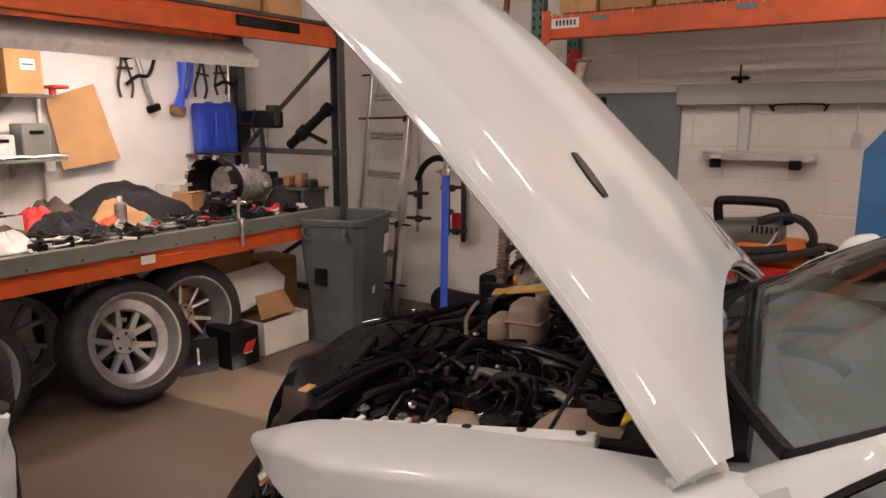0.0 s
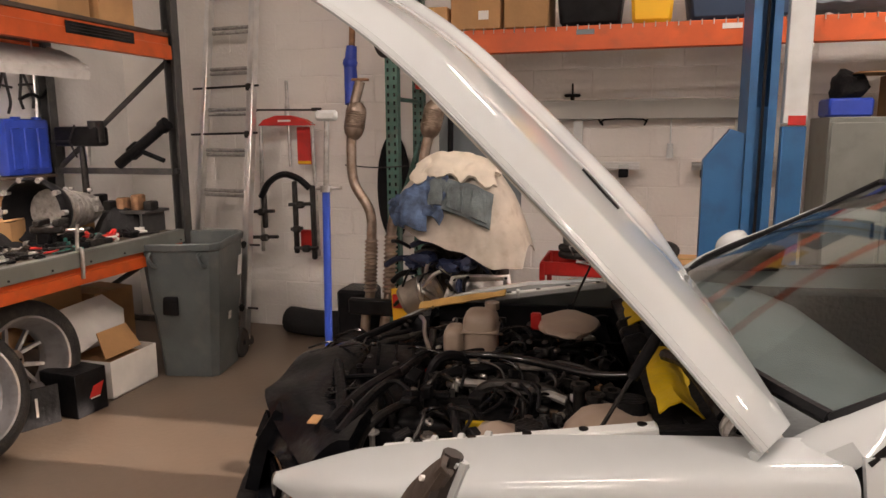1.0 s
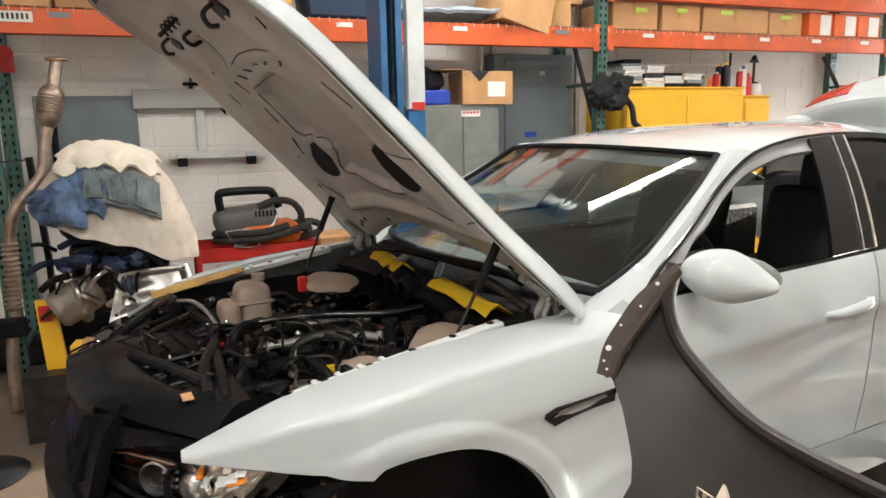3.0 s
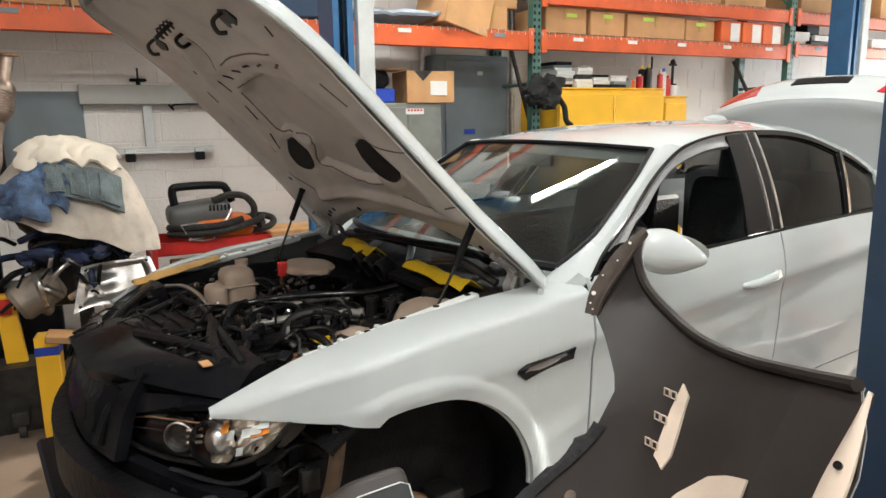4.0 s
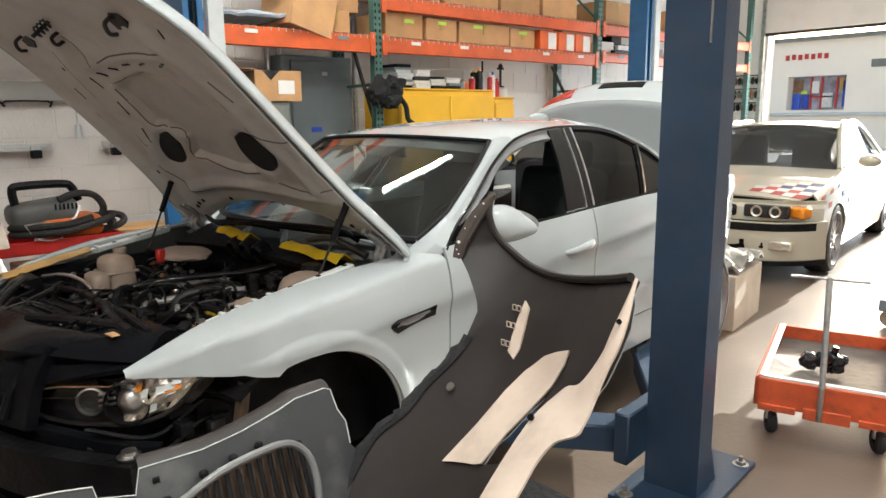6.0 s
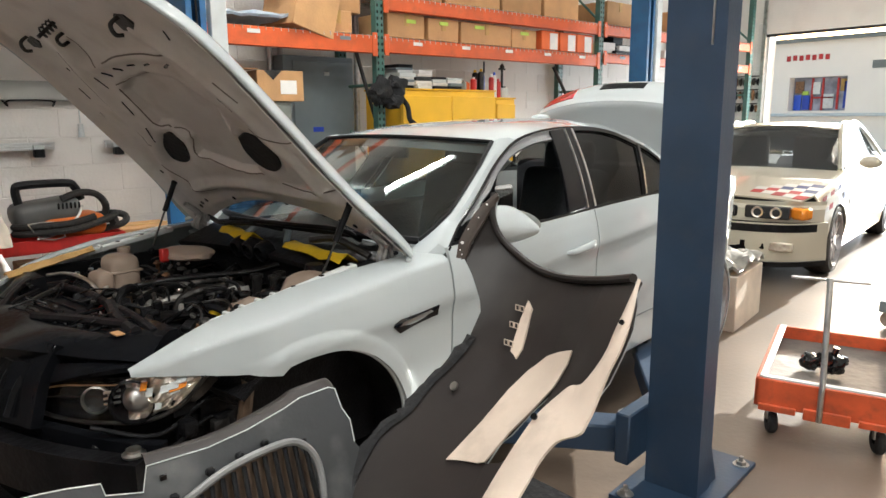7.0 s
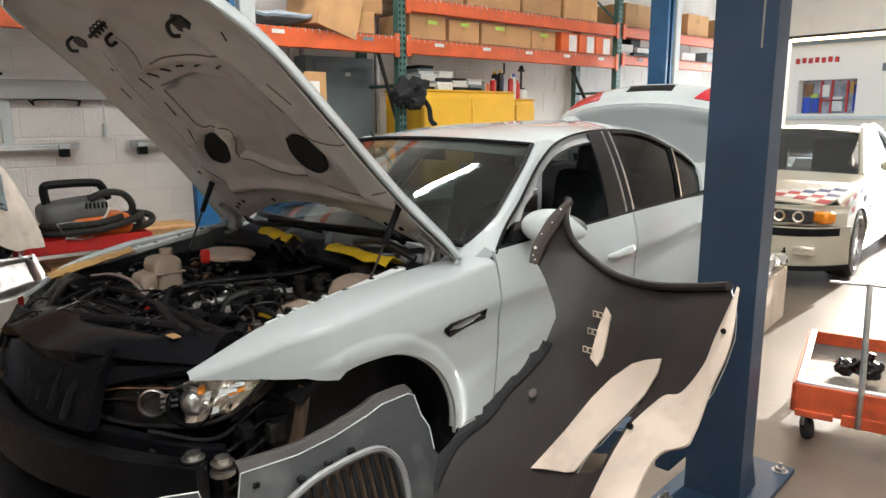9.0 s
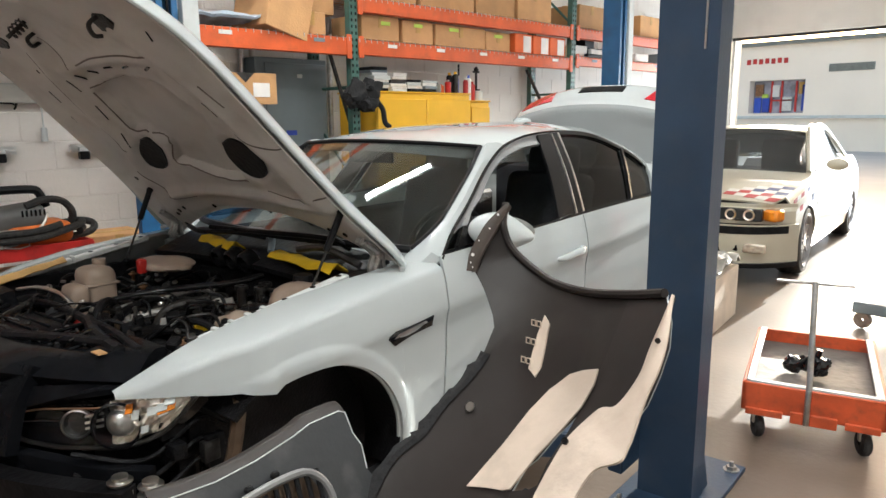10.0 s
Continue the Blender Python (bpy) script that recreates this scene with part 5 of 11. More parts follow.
for k in range(46):
    x0, y0 = rng.uniform(-1.0, -0.44), rng.uniform(-0.46, 0.48)
    z0 = rng.uniform(0.77, 0.90)
    a = rng.uniform(0, 6.28)
    d = Vector((math.cos(a), math.sin(a), 0)) * rng.uniform(0.06, 0.15)
    pts = [(x0 - d.x, y0 - d.y, z0 - 0.09), (x0 - d.x * 0.6, y0 - d.y * 0.6, z0 - 0.01), (x0, y0, z0 + rng.uniform(0, 0.02)), (x0 + d.x * 0.7, y0 + d.y * 0.7, z0 - 0.01), (x0 + d.x, y0 + d.y, z0 - 0.09)]
    bit("hose" if k % 3 else "cable", lambda b: tube(b, pts, rng.choice((0.005, 0.007, 0.010, 0.014)), 8), rng.choice((BLACK_PLASTIC, RUBBER, SATIN_BLACK, BLACK_PLASTIC, CARBON)), parent=bay)
for k in range(46):
    x0, y0, z0 = rng.uniform(-1.0, -0.44), rng.uniform(-0.5, 0.5), rng.uniform(0.74, 0.86)
    sx = (rng.uniform(0.02, 0.09), rng.uniform(0.02, 0.08), rng.uniform(0.04, 0.12))
    bit("bracket" if k % 2 else "sensor_box", lambda b: box(b, (x0, y0, z0 - 0.02), sx, 0.006, pose(0, 0, 0) @ Matrix.Translation((x0, y0, z0)) @ pose(0, 0, 0, rng.uniform(-15, 15), rng.uniform(-15, 15), rng.uniform(0, 90)) @ Matrix.Translation((-x0, -y0, -z0)), 2), rng.choice((BLACK_PLASTIC, SATIN_BLACK, CARBON, ALU, BLACK_PLASTIC, SATIN_BLACK)), parent=bay)
for k in range(40):
    x0, y0, z0 = rng.uniform(-1.0, -0.42), rng.uniform(-0.5, 0.5), rng.uniform(0.80, 0.89)
    bit("bolt", lambda b: (rod(b, (x0, y0, z0 - 0.05), (x0, y0, z0), rng.uniform(0.005, 0.012), seg=6), rod(b, (x0, y0, z0 - 0.012), (x0, y0, z0 - 0.008), 0.016, seg=10)), rng.choice((STEEL, ALU, CARBON, RUSTY)), parent=bay)
# tanks and reservoirs
bit("coolant_tank", lambda b: lump(b, (-0.70, -0.44, 0.835), (0.085, 0.075, 0.085), 2, 0.08, 3), TANK, "yellowed coolant tank", car)
bit("tank_cap", lambda b: (rod(b, (-0.64, -0.46, 0.90), (-0.64, -0.46, 0.925), 0.028, seg=14), rod(b, (-0.66, -0.40, 0.88), (-0.60, -0.40, 0.90), 0.02)), BLACK_PLASTIC, "", bay)
bit("brake_reservoir", lambda b: (lump(b, (-0.47, -0.43, 0.90), (0.10, 0.075, 0.06), 5, 0.06, 3),), TANK, "pale brake fluid reservoir", car)
bit("tank_cap", lambda b: rod(b, (-0.44, -0.42, 0.95), (-0.44, -0.42, 0.975), 0.035, 0.03, 14), BLACK_PLASTIC, "", bay)
bit("washer_tank", lambda b: (box(b, (-0.80, 0.20, 0.90), (0.10, 0.12, 0.17), 0.030, None, 3), box(b, (-0.80, 0.20, 0.93), (0.106, 0.126, 0.008), 0.003), rod(b, (-0.77, 0.23, 0.98), (-0.77, 0.23, 1.0), 0.022)), TANK, "yellowed plastic tank", car)
bit("washer_tank", lambda b: box(b, (-0.875, 0.18, 0.875), (0.06, 0.10, 0.13), 0.022, None, 3), TANK, "yellowed plastic tank", car)
bit("tank_cover", lambda b: lump(b, (-0.55, 0.20, 0.950), (0.09, 0.13, 0.022), 7, 0.08, 3), TANK, "pale flat tank cover", car)
for k, (x0, y0) in enumerate(((-0.50, -0.28), (-0.46, -0.25), (-0.53, -0.22))):
    bit("hose_union", lambda b: (rod(b, (x0, y0, 0.86), (x0, y0, 0.915), 0.016, seg=12), lathe(b, [(0.012, 0), (0.022, 0), (0.022, 0.012), (0.012, 0.012)], 14, pose(x0, y0, 0.915), True)), CARBON, "", bay)
bit("red_connector", lambda b: box(b, (-0.64, 0.20, 0.955), (0.03, 0.025, 0.05), 0.005), RED, "red plug", bay)
bit("red_connector", lambda b: box(b, (-0.93, 0.08, 0.84), (0.035, 0.025, 0.02), 0.005), RED, "red plug", bay)
bit("yellow_tag", lambda b: box(b, (-0.755, -0.345, 0.865), (0.05, 0.012, 0.022), 0.002, None), YELLOW_TAPE, "yellow tag", bay)
bit("paper_tag", lambda b: box(b, (-1.053, -0.36, 0.882), (0.045, 0.035, 0.004)), PAPER, "small white sticker", bay)
# wires, plugs and clips over the engine
wr = random.Random(411)
for k in range(46):
    x0, y0 = wr.uniform(-0.93, -0.46), wr.uniform(-0.48, 0.46)
    a, ln, z0 = wr.uniform(0, 6.28), wr.uniform(0.06, 0.18), wr.uniform(0.862, 0.905)
    dx, dy = ln * math.cos(a), ln * math.sin(a)
    bit("wire", lambda b: tube(b, [(x0, y0, z0), (x0 + dx * 0.35 + dy * 0.2, y0 + dy * 0.35 - dx * 0.2, z0 + 0.018), (x0 + dx * 0.7, y0 + dy * 0.7, z0 + 0.012), (x0 + dx, y0 + dy, z0 - 0.02)], wr.uniform(0.0025, 0.006), 6, 4), wr.choice((BLACK_PLASTIC, BLACK_PLASTIC, SATIN_BLACK, CARBON, BLACK_GLOSS)), "", bay)
for k in range(60):
    x0, y0, z0 = wr.uniform(-0.95, -0.45), wr.uniform(-0.50, 0.48), wr.uniform(0.855, 0.90)
    sz = (wr.uniform(0.012, 0.045), wr.uniform(0.012, 0.035), wr.uniform(0.012, 0.03))
    bit("plug", lambda b: box(b, (0, 0, 0), sz, 0.003, pose(x0, y0, z0, wr.uniform(-25, 25), wr.uniform(-25, 25), wr.uniform(0, 180))), wr.choice((BLACK_PLASTIC, BLACK_GLOSS, SATIN_BLACK, BLACK_PLASTIC, CARBON, RUSTED)), "", bay)
for k in range(26):
    x0, y0, z0 = wr.uniform(-0.95, -0.46), wr.uniform(-0.46, 0.46), wr.uniform(0.872, 0.912)
    bit("clip", lambda b: lathe(b, [(0.004, 0), (0.009, 0), (0.009, 0.006), (0.004, 0.008)], 10, pose(x0, y0, z0, wr.uniform(-40, 40), wr.uniform(-40, 40), 0), True), STEEL, "", bay)
# cowl: panels, film and arms
bit("cowl_panel", lambda b: sheet(b, [[(-0.40 + 0.20 * f, y, 0.93 + 0.07 * f + 0.03 * (1 - (y / 0.6) ** 2)) for y in np.linspace(-0.56, 0.56, 11)] for f in np.linspace(0, 1, 5)], 0.02, True), SATIN_BLACK, "black cowl panel below the windscreen", car)
for ya, yb, za in ((-0.49, -0.18, 0.975), (0.05, 0.235, 0.99)):
    def film(b):
        rws = []
        for i in range(7):
            f = i / 6
            y = ya + (yb - ya) * f
            rws.append([(-0.395 + 0.066 * g + 0.006 * noise.noise(Vector((i * 0.9, g * 3, 2))), y + 0.012 * noise.noise(Vector((i, g * 4, 5))), za + 0.018 * math.sin(g * 3.1) + 0.012 * noise.noise(Vector((i * 0.8, g * 3, ya))) + 0.018 * f) for g in np.linspace(0, 1.6, 7)])
        sheet(b, rws, 0.004, True)
    bit("masking_film", film, YELLOW_TAPE, "crumpled yellow masking film", car)
for ya in (-0.08, 0.0, 0.08):
    bit("cowl_duct", lambda b: lathe(b, [(0.03, -0.03), (0.038, -0.02), (0.038, 0.02), (0.028, 0.03)], 16, pose(-0.385, ya + 0.02, 0.965, 0, 70, 0)), BLACK_PLASTIC, "", bay)
bit("wiper_arm", lambda b: tube(b, [(-0.22, -0.40, 1.02), (-0.28, -0.36, 1.06), (-0.32, -0.10, 1.06), (-0.33, 0.25, 1.05)], 0.010, 8), SATIN_BLACK, "black wiper arm", car)
bit("wiper_arm", lambda b: tube(b, [(-0.25, 0.02, 1.02), (-0.33, 0.08, 1.045), (-0.34, 0.30, 1.03), (-0.26, 0.52, 1.02)], 0.010, 8), SATIN_BLACK, "black wiper arm", car)
bit("strut_brace", lambda b: tube(b, [(-0.29, -0.52, 0.99), (-0.33, -0.40, 1.04), (-0.36, -0.30, 1.03)], 0.013, 8), CARBON, "dark brace", bay)
bit("weather_hose", lambda b: tube(b, [(-0.36, 0.12, 1.0), (-0.30, 0.06, 1.05), (-0.28, -0.05, 1.04), (-0.32, -0.10, 0.99)], 0.012, 8), BLUE_GREY, "grey tube", bay)
# inner wing rails
for s in (-1, 1):
    bit("wing_rail", lambda b: (box(b, (-0.66, s * 0.586, 0.948), (0.50, 0.034, 0.022), 0.004, Matrix.Translation((-0.66, 0, 0.948)) @ pose(0, 0, 0, 0, -8.5, 0) @ Matrix.Translation((0.66, 0, -0.948))),) + tuple(box(b, (-0.86 + 0.05 * k, s * 0.583, 0.921 + 0.0075 * k), (0.014, 0.030, 0.030), 0.003) for k in range(4)), PALE, "pale inner wing rail", car)
    for k in range(5):
        bit("rail_hole", lambda b: rod(b, (-0.84 + 0.10 * k, s * 0.583, 0.932 + 0.0149 * k), (-0.84 + 0.10 * k, s * 0.583, 0.9345 + 0.0149 * k), 0.009, seg=10), BLACK_GLOSS, "", bay)
bit("rail_cover", lambda b: box(b, (-0.47, -0.545, 0.945), (0.34, 0.045, 0.035), 0.008, Matrix.Translation((-0.47, 0, 0.945)) @ pose(0, 0, 0, 0, -6, 0) @ Matrix.Translation((0.47, 0, -0.945))), SATIN_BLACK, "black rail cover", car)
bit("masking_paper", lambda b: sheet(b, [[(-1.05 + 0.30 * f, 0.53 + 0.06 * g, 0.895 + 0.055 * f + 0.012 * math.sin(g * 3) + 0.01 * noise.noise(Vector((f * 5, g * 3, 1)))) for g in np.linspace(0, 1, 5)] for f in np.linspace(0, 1, 9)], 0.004, True), TAN_DUCT, "torn brown masking paper", car)
# front panel: radiator cover, ducts and carrier
def cover_reach(y):
    return 0.27 + 0.05 * (1 - (y / 0.55) ** 2) - 0.20 * max(0.0, (abs(y) - 0.20) / 0.35) ** 1.2


bit("radiator_cover", lambda b: sheet(b, [[(-0.98 - cover_reach(y) * f, y, 0.885 - 0.05 * f * f - 0.045 * smooth01((y - 0.05) / 0.3) * f - 0.085 * smooth01((0.40 - abs(y + 0.0)) / 0.07) * (1 - smooth01((f - 0.35) / 0.2)) + 0.005 * math.sin(y * 17) * (0.4 + f) + 0.008 * noise.noise(Vector((f * 4, y * 6, 3)))) for y in np.linspace(-0.55, 0.55, 23)] for f in np.linspace(0, 1, 9)], 0.03, True), DUCT_BLACK, "black plastic radiator cover", car)
air = bit("air_box", lambda b: box(b, (0, 0, 0), (0.24, 0.20, 0.10), 0.035, pose(-1.065, 0.10, 0.800, 6, 4, 12), 3), DUCT_BLACK, "black moulded air box", car)
bit("air_box_lid", lambda b: box(b, (0, 0, 0.055), (0.215, 0.175, 0.03), 0.013, pose(-1.065, 0.10, 0.800, 6, 4, 12), 2), SATIN_BLACK, "", air)
for k in range(4):
    bit("lid_rib", lambda b: box(b, (-0.075 + 0.05 * k, 0, 0.073), (0.008, 0.15, 0.008), 0.003, pose(-1.065, 0.10, 0.800, 6, 4, 12)), DUCT_BLACK, "", air)
for k in range(4):
    bit("lid_clip", lambda b: tube(b, [pose(-1.065, 0.10, 0.800, 6, 4, 12) @ Vector(p) for p in ((-0.09 + 0.06 * k, -0.105, 0.02), (-0.09 + 0.06 * k, -0.112, 0.045), (-0.09 + 0.06 * k, -0.095, 0.068))], 0.003, 6), STEEL, "thin wire clip", air)
bit("intake_hose", lambda b: tube(b, [(-0.97, 0.12, 0.825), (-0.92, 0.18, 0.845), (-0.88, 0.28, 0.85), (-0.90, 0.38, 0.84)], 0.045, 16), DUCT_BLACK, "fat ribbed black hose", car)
for k in range(9):
    bit("hose_ring", lambda b: lathe(b, [(0.044, -0.004), (0.050, 0.0), (0.044, 0.004)], 20, Matrix.Translation(smooth_path([(-0.97, 0.12, 0.825), (-0.92, 0.18, 0.845), (-0.88, 0.28, 0.85), (-0.90, 0.38, 0.84)], 4)[1 + k]) @ pose(0, 0, 0, 90, 0, -20 + 6 * k), True), SATIN_BLACK, "", bay)
for pts, rr in ((((-1.02, 0.42, 0.90), (-1.10, 0.30, 0.895), (-1.22, 0.10, 0.865), (-1.27, -0.10, 0.84), (-1.25, -0.28, 0.825)), 0.012), (((-0.98, -0.14, 0.905), (-1.03, -0.30, 0.905), (-1.05, -0.46, 0.90)), 0.016), (((-1.16, -0.05, 0.89), (-1.10, -0.22, 0.90), (-1.04, -0.40, 0.905)), 0.014), (((-1.18, 0.16, 0.855), (-1.12, 0.24, 0.875), (-1.03, 0.30, 0.885)), 0.007)):
    bit("slam_brace", lambda b: tube(b, list(pts), rr, 8), SATIN_BLACK, "black brace over the radiator", car)
fr_ = random.Random(21)
for k in range(34):
    x0, y0 = fr_.uniform(-1.24, -0.98), fr_.uniform(-0.46, 0.42)
    if abs(y0) > 0.30 and x0 < -1.12:
        continue
    z0 = 0.893 - 0.05 * max(0.0, (-1.0 - x0) / 0.27) ** 2
    if k % 3:
        bit("cover_clip", lambda b: lathe(b, [(0.0, 0.006), (0.007, 0.005), (0.009, 0.001), (0.006, -0.004)], 10, pose(x0, y0, z0 + 0.006, fr_.uniform(-15, 15), fr_.uniform(-15, 15), 0)), fr_.choice((BLACK_GLOSS, SATIN_BLACK, CARBON)), "", bay)
    else:
        a = fr_.uniform(0, 6.28)
        bit("loose_wire", lambda b: tube(b, [(x0, y0, z0 + 0.01), (x0 + 0.04 * math.cos(a), y0 + 0.04 * math.sin(a), z0 + 0.024), (x0 + 0.10 * math.cos(a + 0.4), y0 + 0.10 * math.sin(a + 0.4), z0 + 0.012)], 0.003, 6), BLACK_GLOSS, "", bay)
for k, y0 in enumerate((-0.46, -0.38, -0.30, -0.22, -0.14)):
    bit("cover_rib", lambda b: tube(b, [(-0.98 - cover_reach(y0) * f_, y0 - 0.015 * f_, 0.896 - 0.05 * f_ * f_) for f_ in (0.06, 0.35, 0.7, 0.97)], 0.006, 6), DUCT_BLACK, "", bay)
bit("air_duct", lambda b: tube(b, [(-0.96, 0.34, 0.80), (-1.06, 0.22, 0.79), (-1.13, 0.06, 0.785), (-1.17, -0.10, 0.775), (-1.20, -0.22, 0.74)], 0.085, 16, radii=(0.06, 0.085, 0.085, 0.07, 0.05)), DUCT_BLACK, "fat black air duct", car)
for k in range(5):
    bit("duct_band", lambda b: tube(b, [(-1.00 - 0.04 * k + 0.02 * math.cos(a), 0.28 - 0.075 * k + 0.05 * math.cos(a) * 0.6 - 0.07 * math.cos(a) * 0.3, 0.790 - 0.003 * k + 0.080 * math.sin(a)) for a in np.linspace(0.2, 2.9, 8)], 0.007, 6), SATIN_BLACK, "", bay)
bit("hose_edge", lambda b: tube(b, [(-0.96, 0.30, 0.885), (-0.94, 0.12, 0.885), (-0.97, -0.10, 0.895), (-1.00, -0.32, 0.91), (-1.02, -0.50, 0.90)], 0.012, 8), SATIN_BLACK, "black edge hose", car)
bit("cover_label", lambda b: box(b, (-1.089, -0.44, 0.902), (0.022, 0.04, 0.003)), CARDBOARD, "small pale label", car)
bit("steel_pipe", lambda b: tube(b, [(-1.0, 0.30, 0.93), (-0.97, 0.20, 0.945), (-0.95, 0.10, 0.935), (-0.93, 0.06, 0.90)], 0.006, 6), STEEL, "thin steel pipe", car)
for k in range(7):
    bit("cover_fold", lambda b: tube(b, [(-1.20 - 0.01 * k, -0.30 + 0.09 * k, 0.83), (-1.27, -0.28 + 0.09 * k, 0.79), (-1.31, -0.27 + 0.085 * k, 0.70)], 0.014, 6), BLACK_PLASTIC, "", bay)
bit("duct_clip", lambda b: tube(b, [(-1.16, 0.10, 0.84), (-1.10, 0.18, 0.875), (-1.00, 0.26, 0.885), (-0.92, 0.36, 0.885)], 0.008, 6), CARBON, "", bay)
bit("front_carrier", lambda b: sheet(b, [[(lerp(z, (0.35, 0.55, 0.70), (-1.25, -1.29, -1.29)) + 0.20 * (abs(y) / 0.62) ** 2.2, y, z + 0.008 * math.sin(y * 13)) for y in np.linspace(-0.64, 0.64, 25)] for z in np.linspace(0.35, 0.675, 8)], 0.03, False), DUCT_BLACK, "black front carrier panel", car)
bit("upper_carrier", lambda b: sheet(b, [[(lerp(z, (0.67, 0.78, 0.86), (-1.30, -1.27, -1.22)) + 0.12 * (abs(y) / 0.62) ** 2.2, y, z + 0.01 * math.sin(y * 13)) for y in np.linspace(-0.36, 0.36, 17)] for z in np.linspace(0.67, 0.86, 7)], 0.03, False), DUCT_BLACK, "black upper carrier panel", car)
bit("crash_bar", lambda b: sheet(b, [[(-1.33 + 0.20 * (abs(y) / 0.65) ** 2, y, z) for y in np.linspace(-0.65, 0.65, 17)] for z in (0.53, 0.56, 0.62, 0.65)], 0.05, False), SATIN_BLACK, "black crash bar", car)
for k, (x0, y0) in enumerate(((-1.155, -0.63), (-1.12, -0.70))):
    bit("bumper_mount", lambda b: (rod(b, (x0, y0, 0.648), (x0, y0, 0.672), 0.014, 0.018, 14), lathe(b, [(0.012, 0), (0.026, 0.002), (0.028, 0.008), (0.014, 0.012)], 18, pose(x0, y0, 0.652)), lathe(b, [(0.020, -0.012), (0.030, -0.010), (0.030, 0.0), (0.016, 0.004)], 18, pose(x0, y0, 0.640))), STEEL, "bright bumper mount", car)
for s in (-1, 1):
    # headlamp: dark housing, bright outer bowl, two rings, clear lens
    KF = (-0.09, 0.03, 0.18, 0.31, 0.54, 0.60, 0.71, 0.82, 0.90, 0.95, 1.0)
    KP = (-0.09, 0.0, 0.35, 0.6, 0.8, 1.0)

    def lens_at(f, g, deep=0.0):
        lo = lerp(f, KF, (0.726, 0.698, 0.690, 0.687, 0.693, 0.697, 0.709, 0.727, 0.758, 0.788, 0.820))
        hi = lerp(f, KF, (0.738, 0.776, 0.791, 0.795, 0.803, 0.817, 0.826, 0.830, 0.829, 0.827, 0.824))
        bow = 0.016 * math.sin(math.pi * min(1.0, max(0.0, g)))
        return Vector((lerp(f, KP, (-1.263, -1.245, -1.175, -1.11, -1.065, -0.985)) - 0.66 * (bow - deep), s * (lerp(f, KP, (0.284, 0.315, 0.435, 0.545, 0.612, 0.685)) + 0.75 * (bow - deep)), lo + (hi - lo) * g))

    out_ = Vector((-0.66, s * 0.75, 0.06)).to_track_quat("Z", "Y").to_matrix().to_4x4()
    lampb = bit("headlamp", lambda b: sheet(b, [[lens_at(f, -0.06 + 1.08 * g, 0.020 + 0.030 * math.sin(math.pi * g)) for f in np.linspace(-0.09, 1, 25)] for g in np.linspace(0, 1, 9)], 0.03, s > 0), BLACK_GLOSS, "clear headlamp with a bright reflector", car)
    # faceted bowl of the outer lamp
    fr = random.Random(4)
    facet = [[lens_at(0.565 + 0.405 * k / 13, 0.05 + 0.90 * j / 9, 0.010 + 0.012 * math.sin(math.pi * j / 9) + fr.uniform(-0.008, 0.008)) for k in range(14)] for j in range(10)]
    bm = B()
    sheet(bm, facet, 0.003, s > 0)
    part("outer_reflector", bm, LAMP_LENS, lampb, "faceted bright reflector", smooth=False)
    for k in range(9):
        f0, g0 = fr.uniform(0.62, 0.92), fr.uniform(0.2, 0.85)
        bit("amber_facet", lambda b: sheet(b, [[lens_at(f0 + 0.022 * u, g0 + 0.07 * v, 0.004 + 0.006 * v) for u in (-1, 0, 1)] for v in (-1, 0, 1)], 0.002, s > 0), AMBER if k % 3 == 0 else PALE, "", lampb)
    for (f, g, rr, tk) in ((0.60, 0.46, 0.054, 0.006), (0.40, 0.56, 0.034, 0.004)):
        bit("lamp_ring", lambda b: lathe(b, [(rr - tk, -0.008), (rr, -0.010), (rr + tk * 0.6, 0.004), (rr - tk * 0.4, 0.006)], 30, Matrix.Translation(lens_at(f, g, 0.012)) @ out_, True), BLACK_GLOSS if rr > 0.05 else STEEL, "dark lamp ring" if rr > 0.05 else "bright lamp ring", lampb)
    bit("projector", lambda b: lathe(b, [(0.0, 0.010), (0.018, 0.007), (0.030, -0.002), (0.036, -0.02)], 24, Matrix.Translation(lens_at(0.62, 0.48, 0.010)) @ out_), ALU_BRIGHT, "glass projector eye", lampb)
    bit("inner_bowl", lambda b: lathe(b, [(0.034, 0.0), (0.024, -0.012), (0.0, -0.016)], 24, Matrix.Translation(lens_at(0.40, 0.56, 0.012)) @ out_), CARBON, "", lampb)
    for k in range(3):
        bit("light_bar", lambda b: tube(b, [lens_at(0.445, 0.72 - 0.13 * k, 0.010), lens_at(0.535, 0.80 - 0.13 * k, 0.008)], 0.0035, 6), ALU_BRIGHT, "", lampb)
    bit("top_strip", lambda b: tube(b, [lens_at(f, 0.90, 0.006) for f in np.linspace(0.0, 0.56, 10)], 0.0022, 6, 2), RUSTY, "", lampb)
    bit("lower_strip", lambda b: tube(b, [lens_at(f, 0.62, 0.012) for f in np.linspace(0.0, 0.30, 8)], 0.0018, 6, 2), CARBON, "", lampb)
    bit("lower_bezel", lambda b: tube(b, [lens_at(f, -0.03, 0.004) for f in np.linspace(-0.09, 1, 22)], 0.006, 8, 2), CARBON, "", lampb)
    gl = bit("lens", lambda b: sheet(b, [[lens_at(f, g, -0.002) for f in np.linspace(-0.09, 1, 29)] for g in np.linspace(0, 1, 8)], 0.003, s > 0), CLEAR, "clear lens", lampb)
    gl.visible_shadow = False
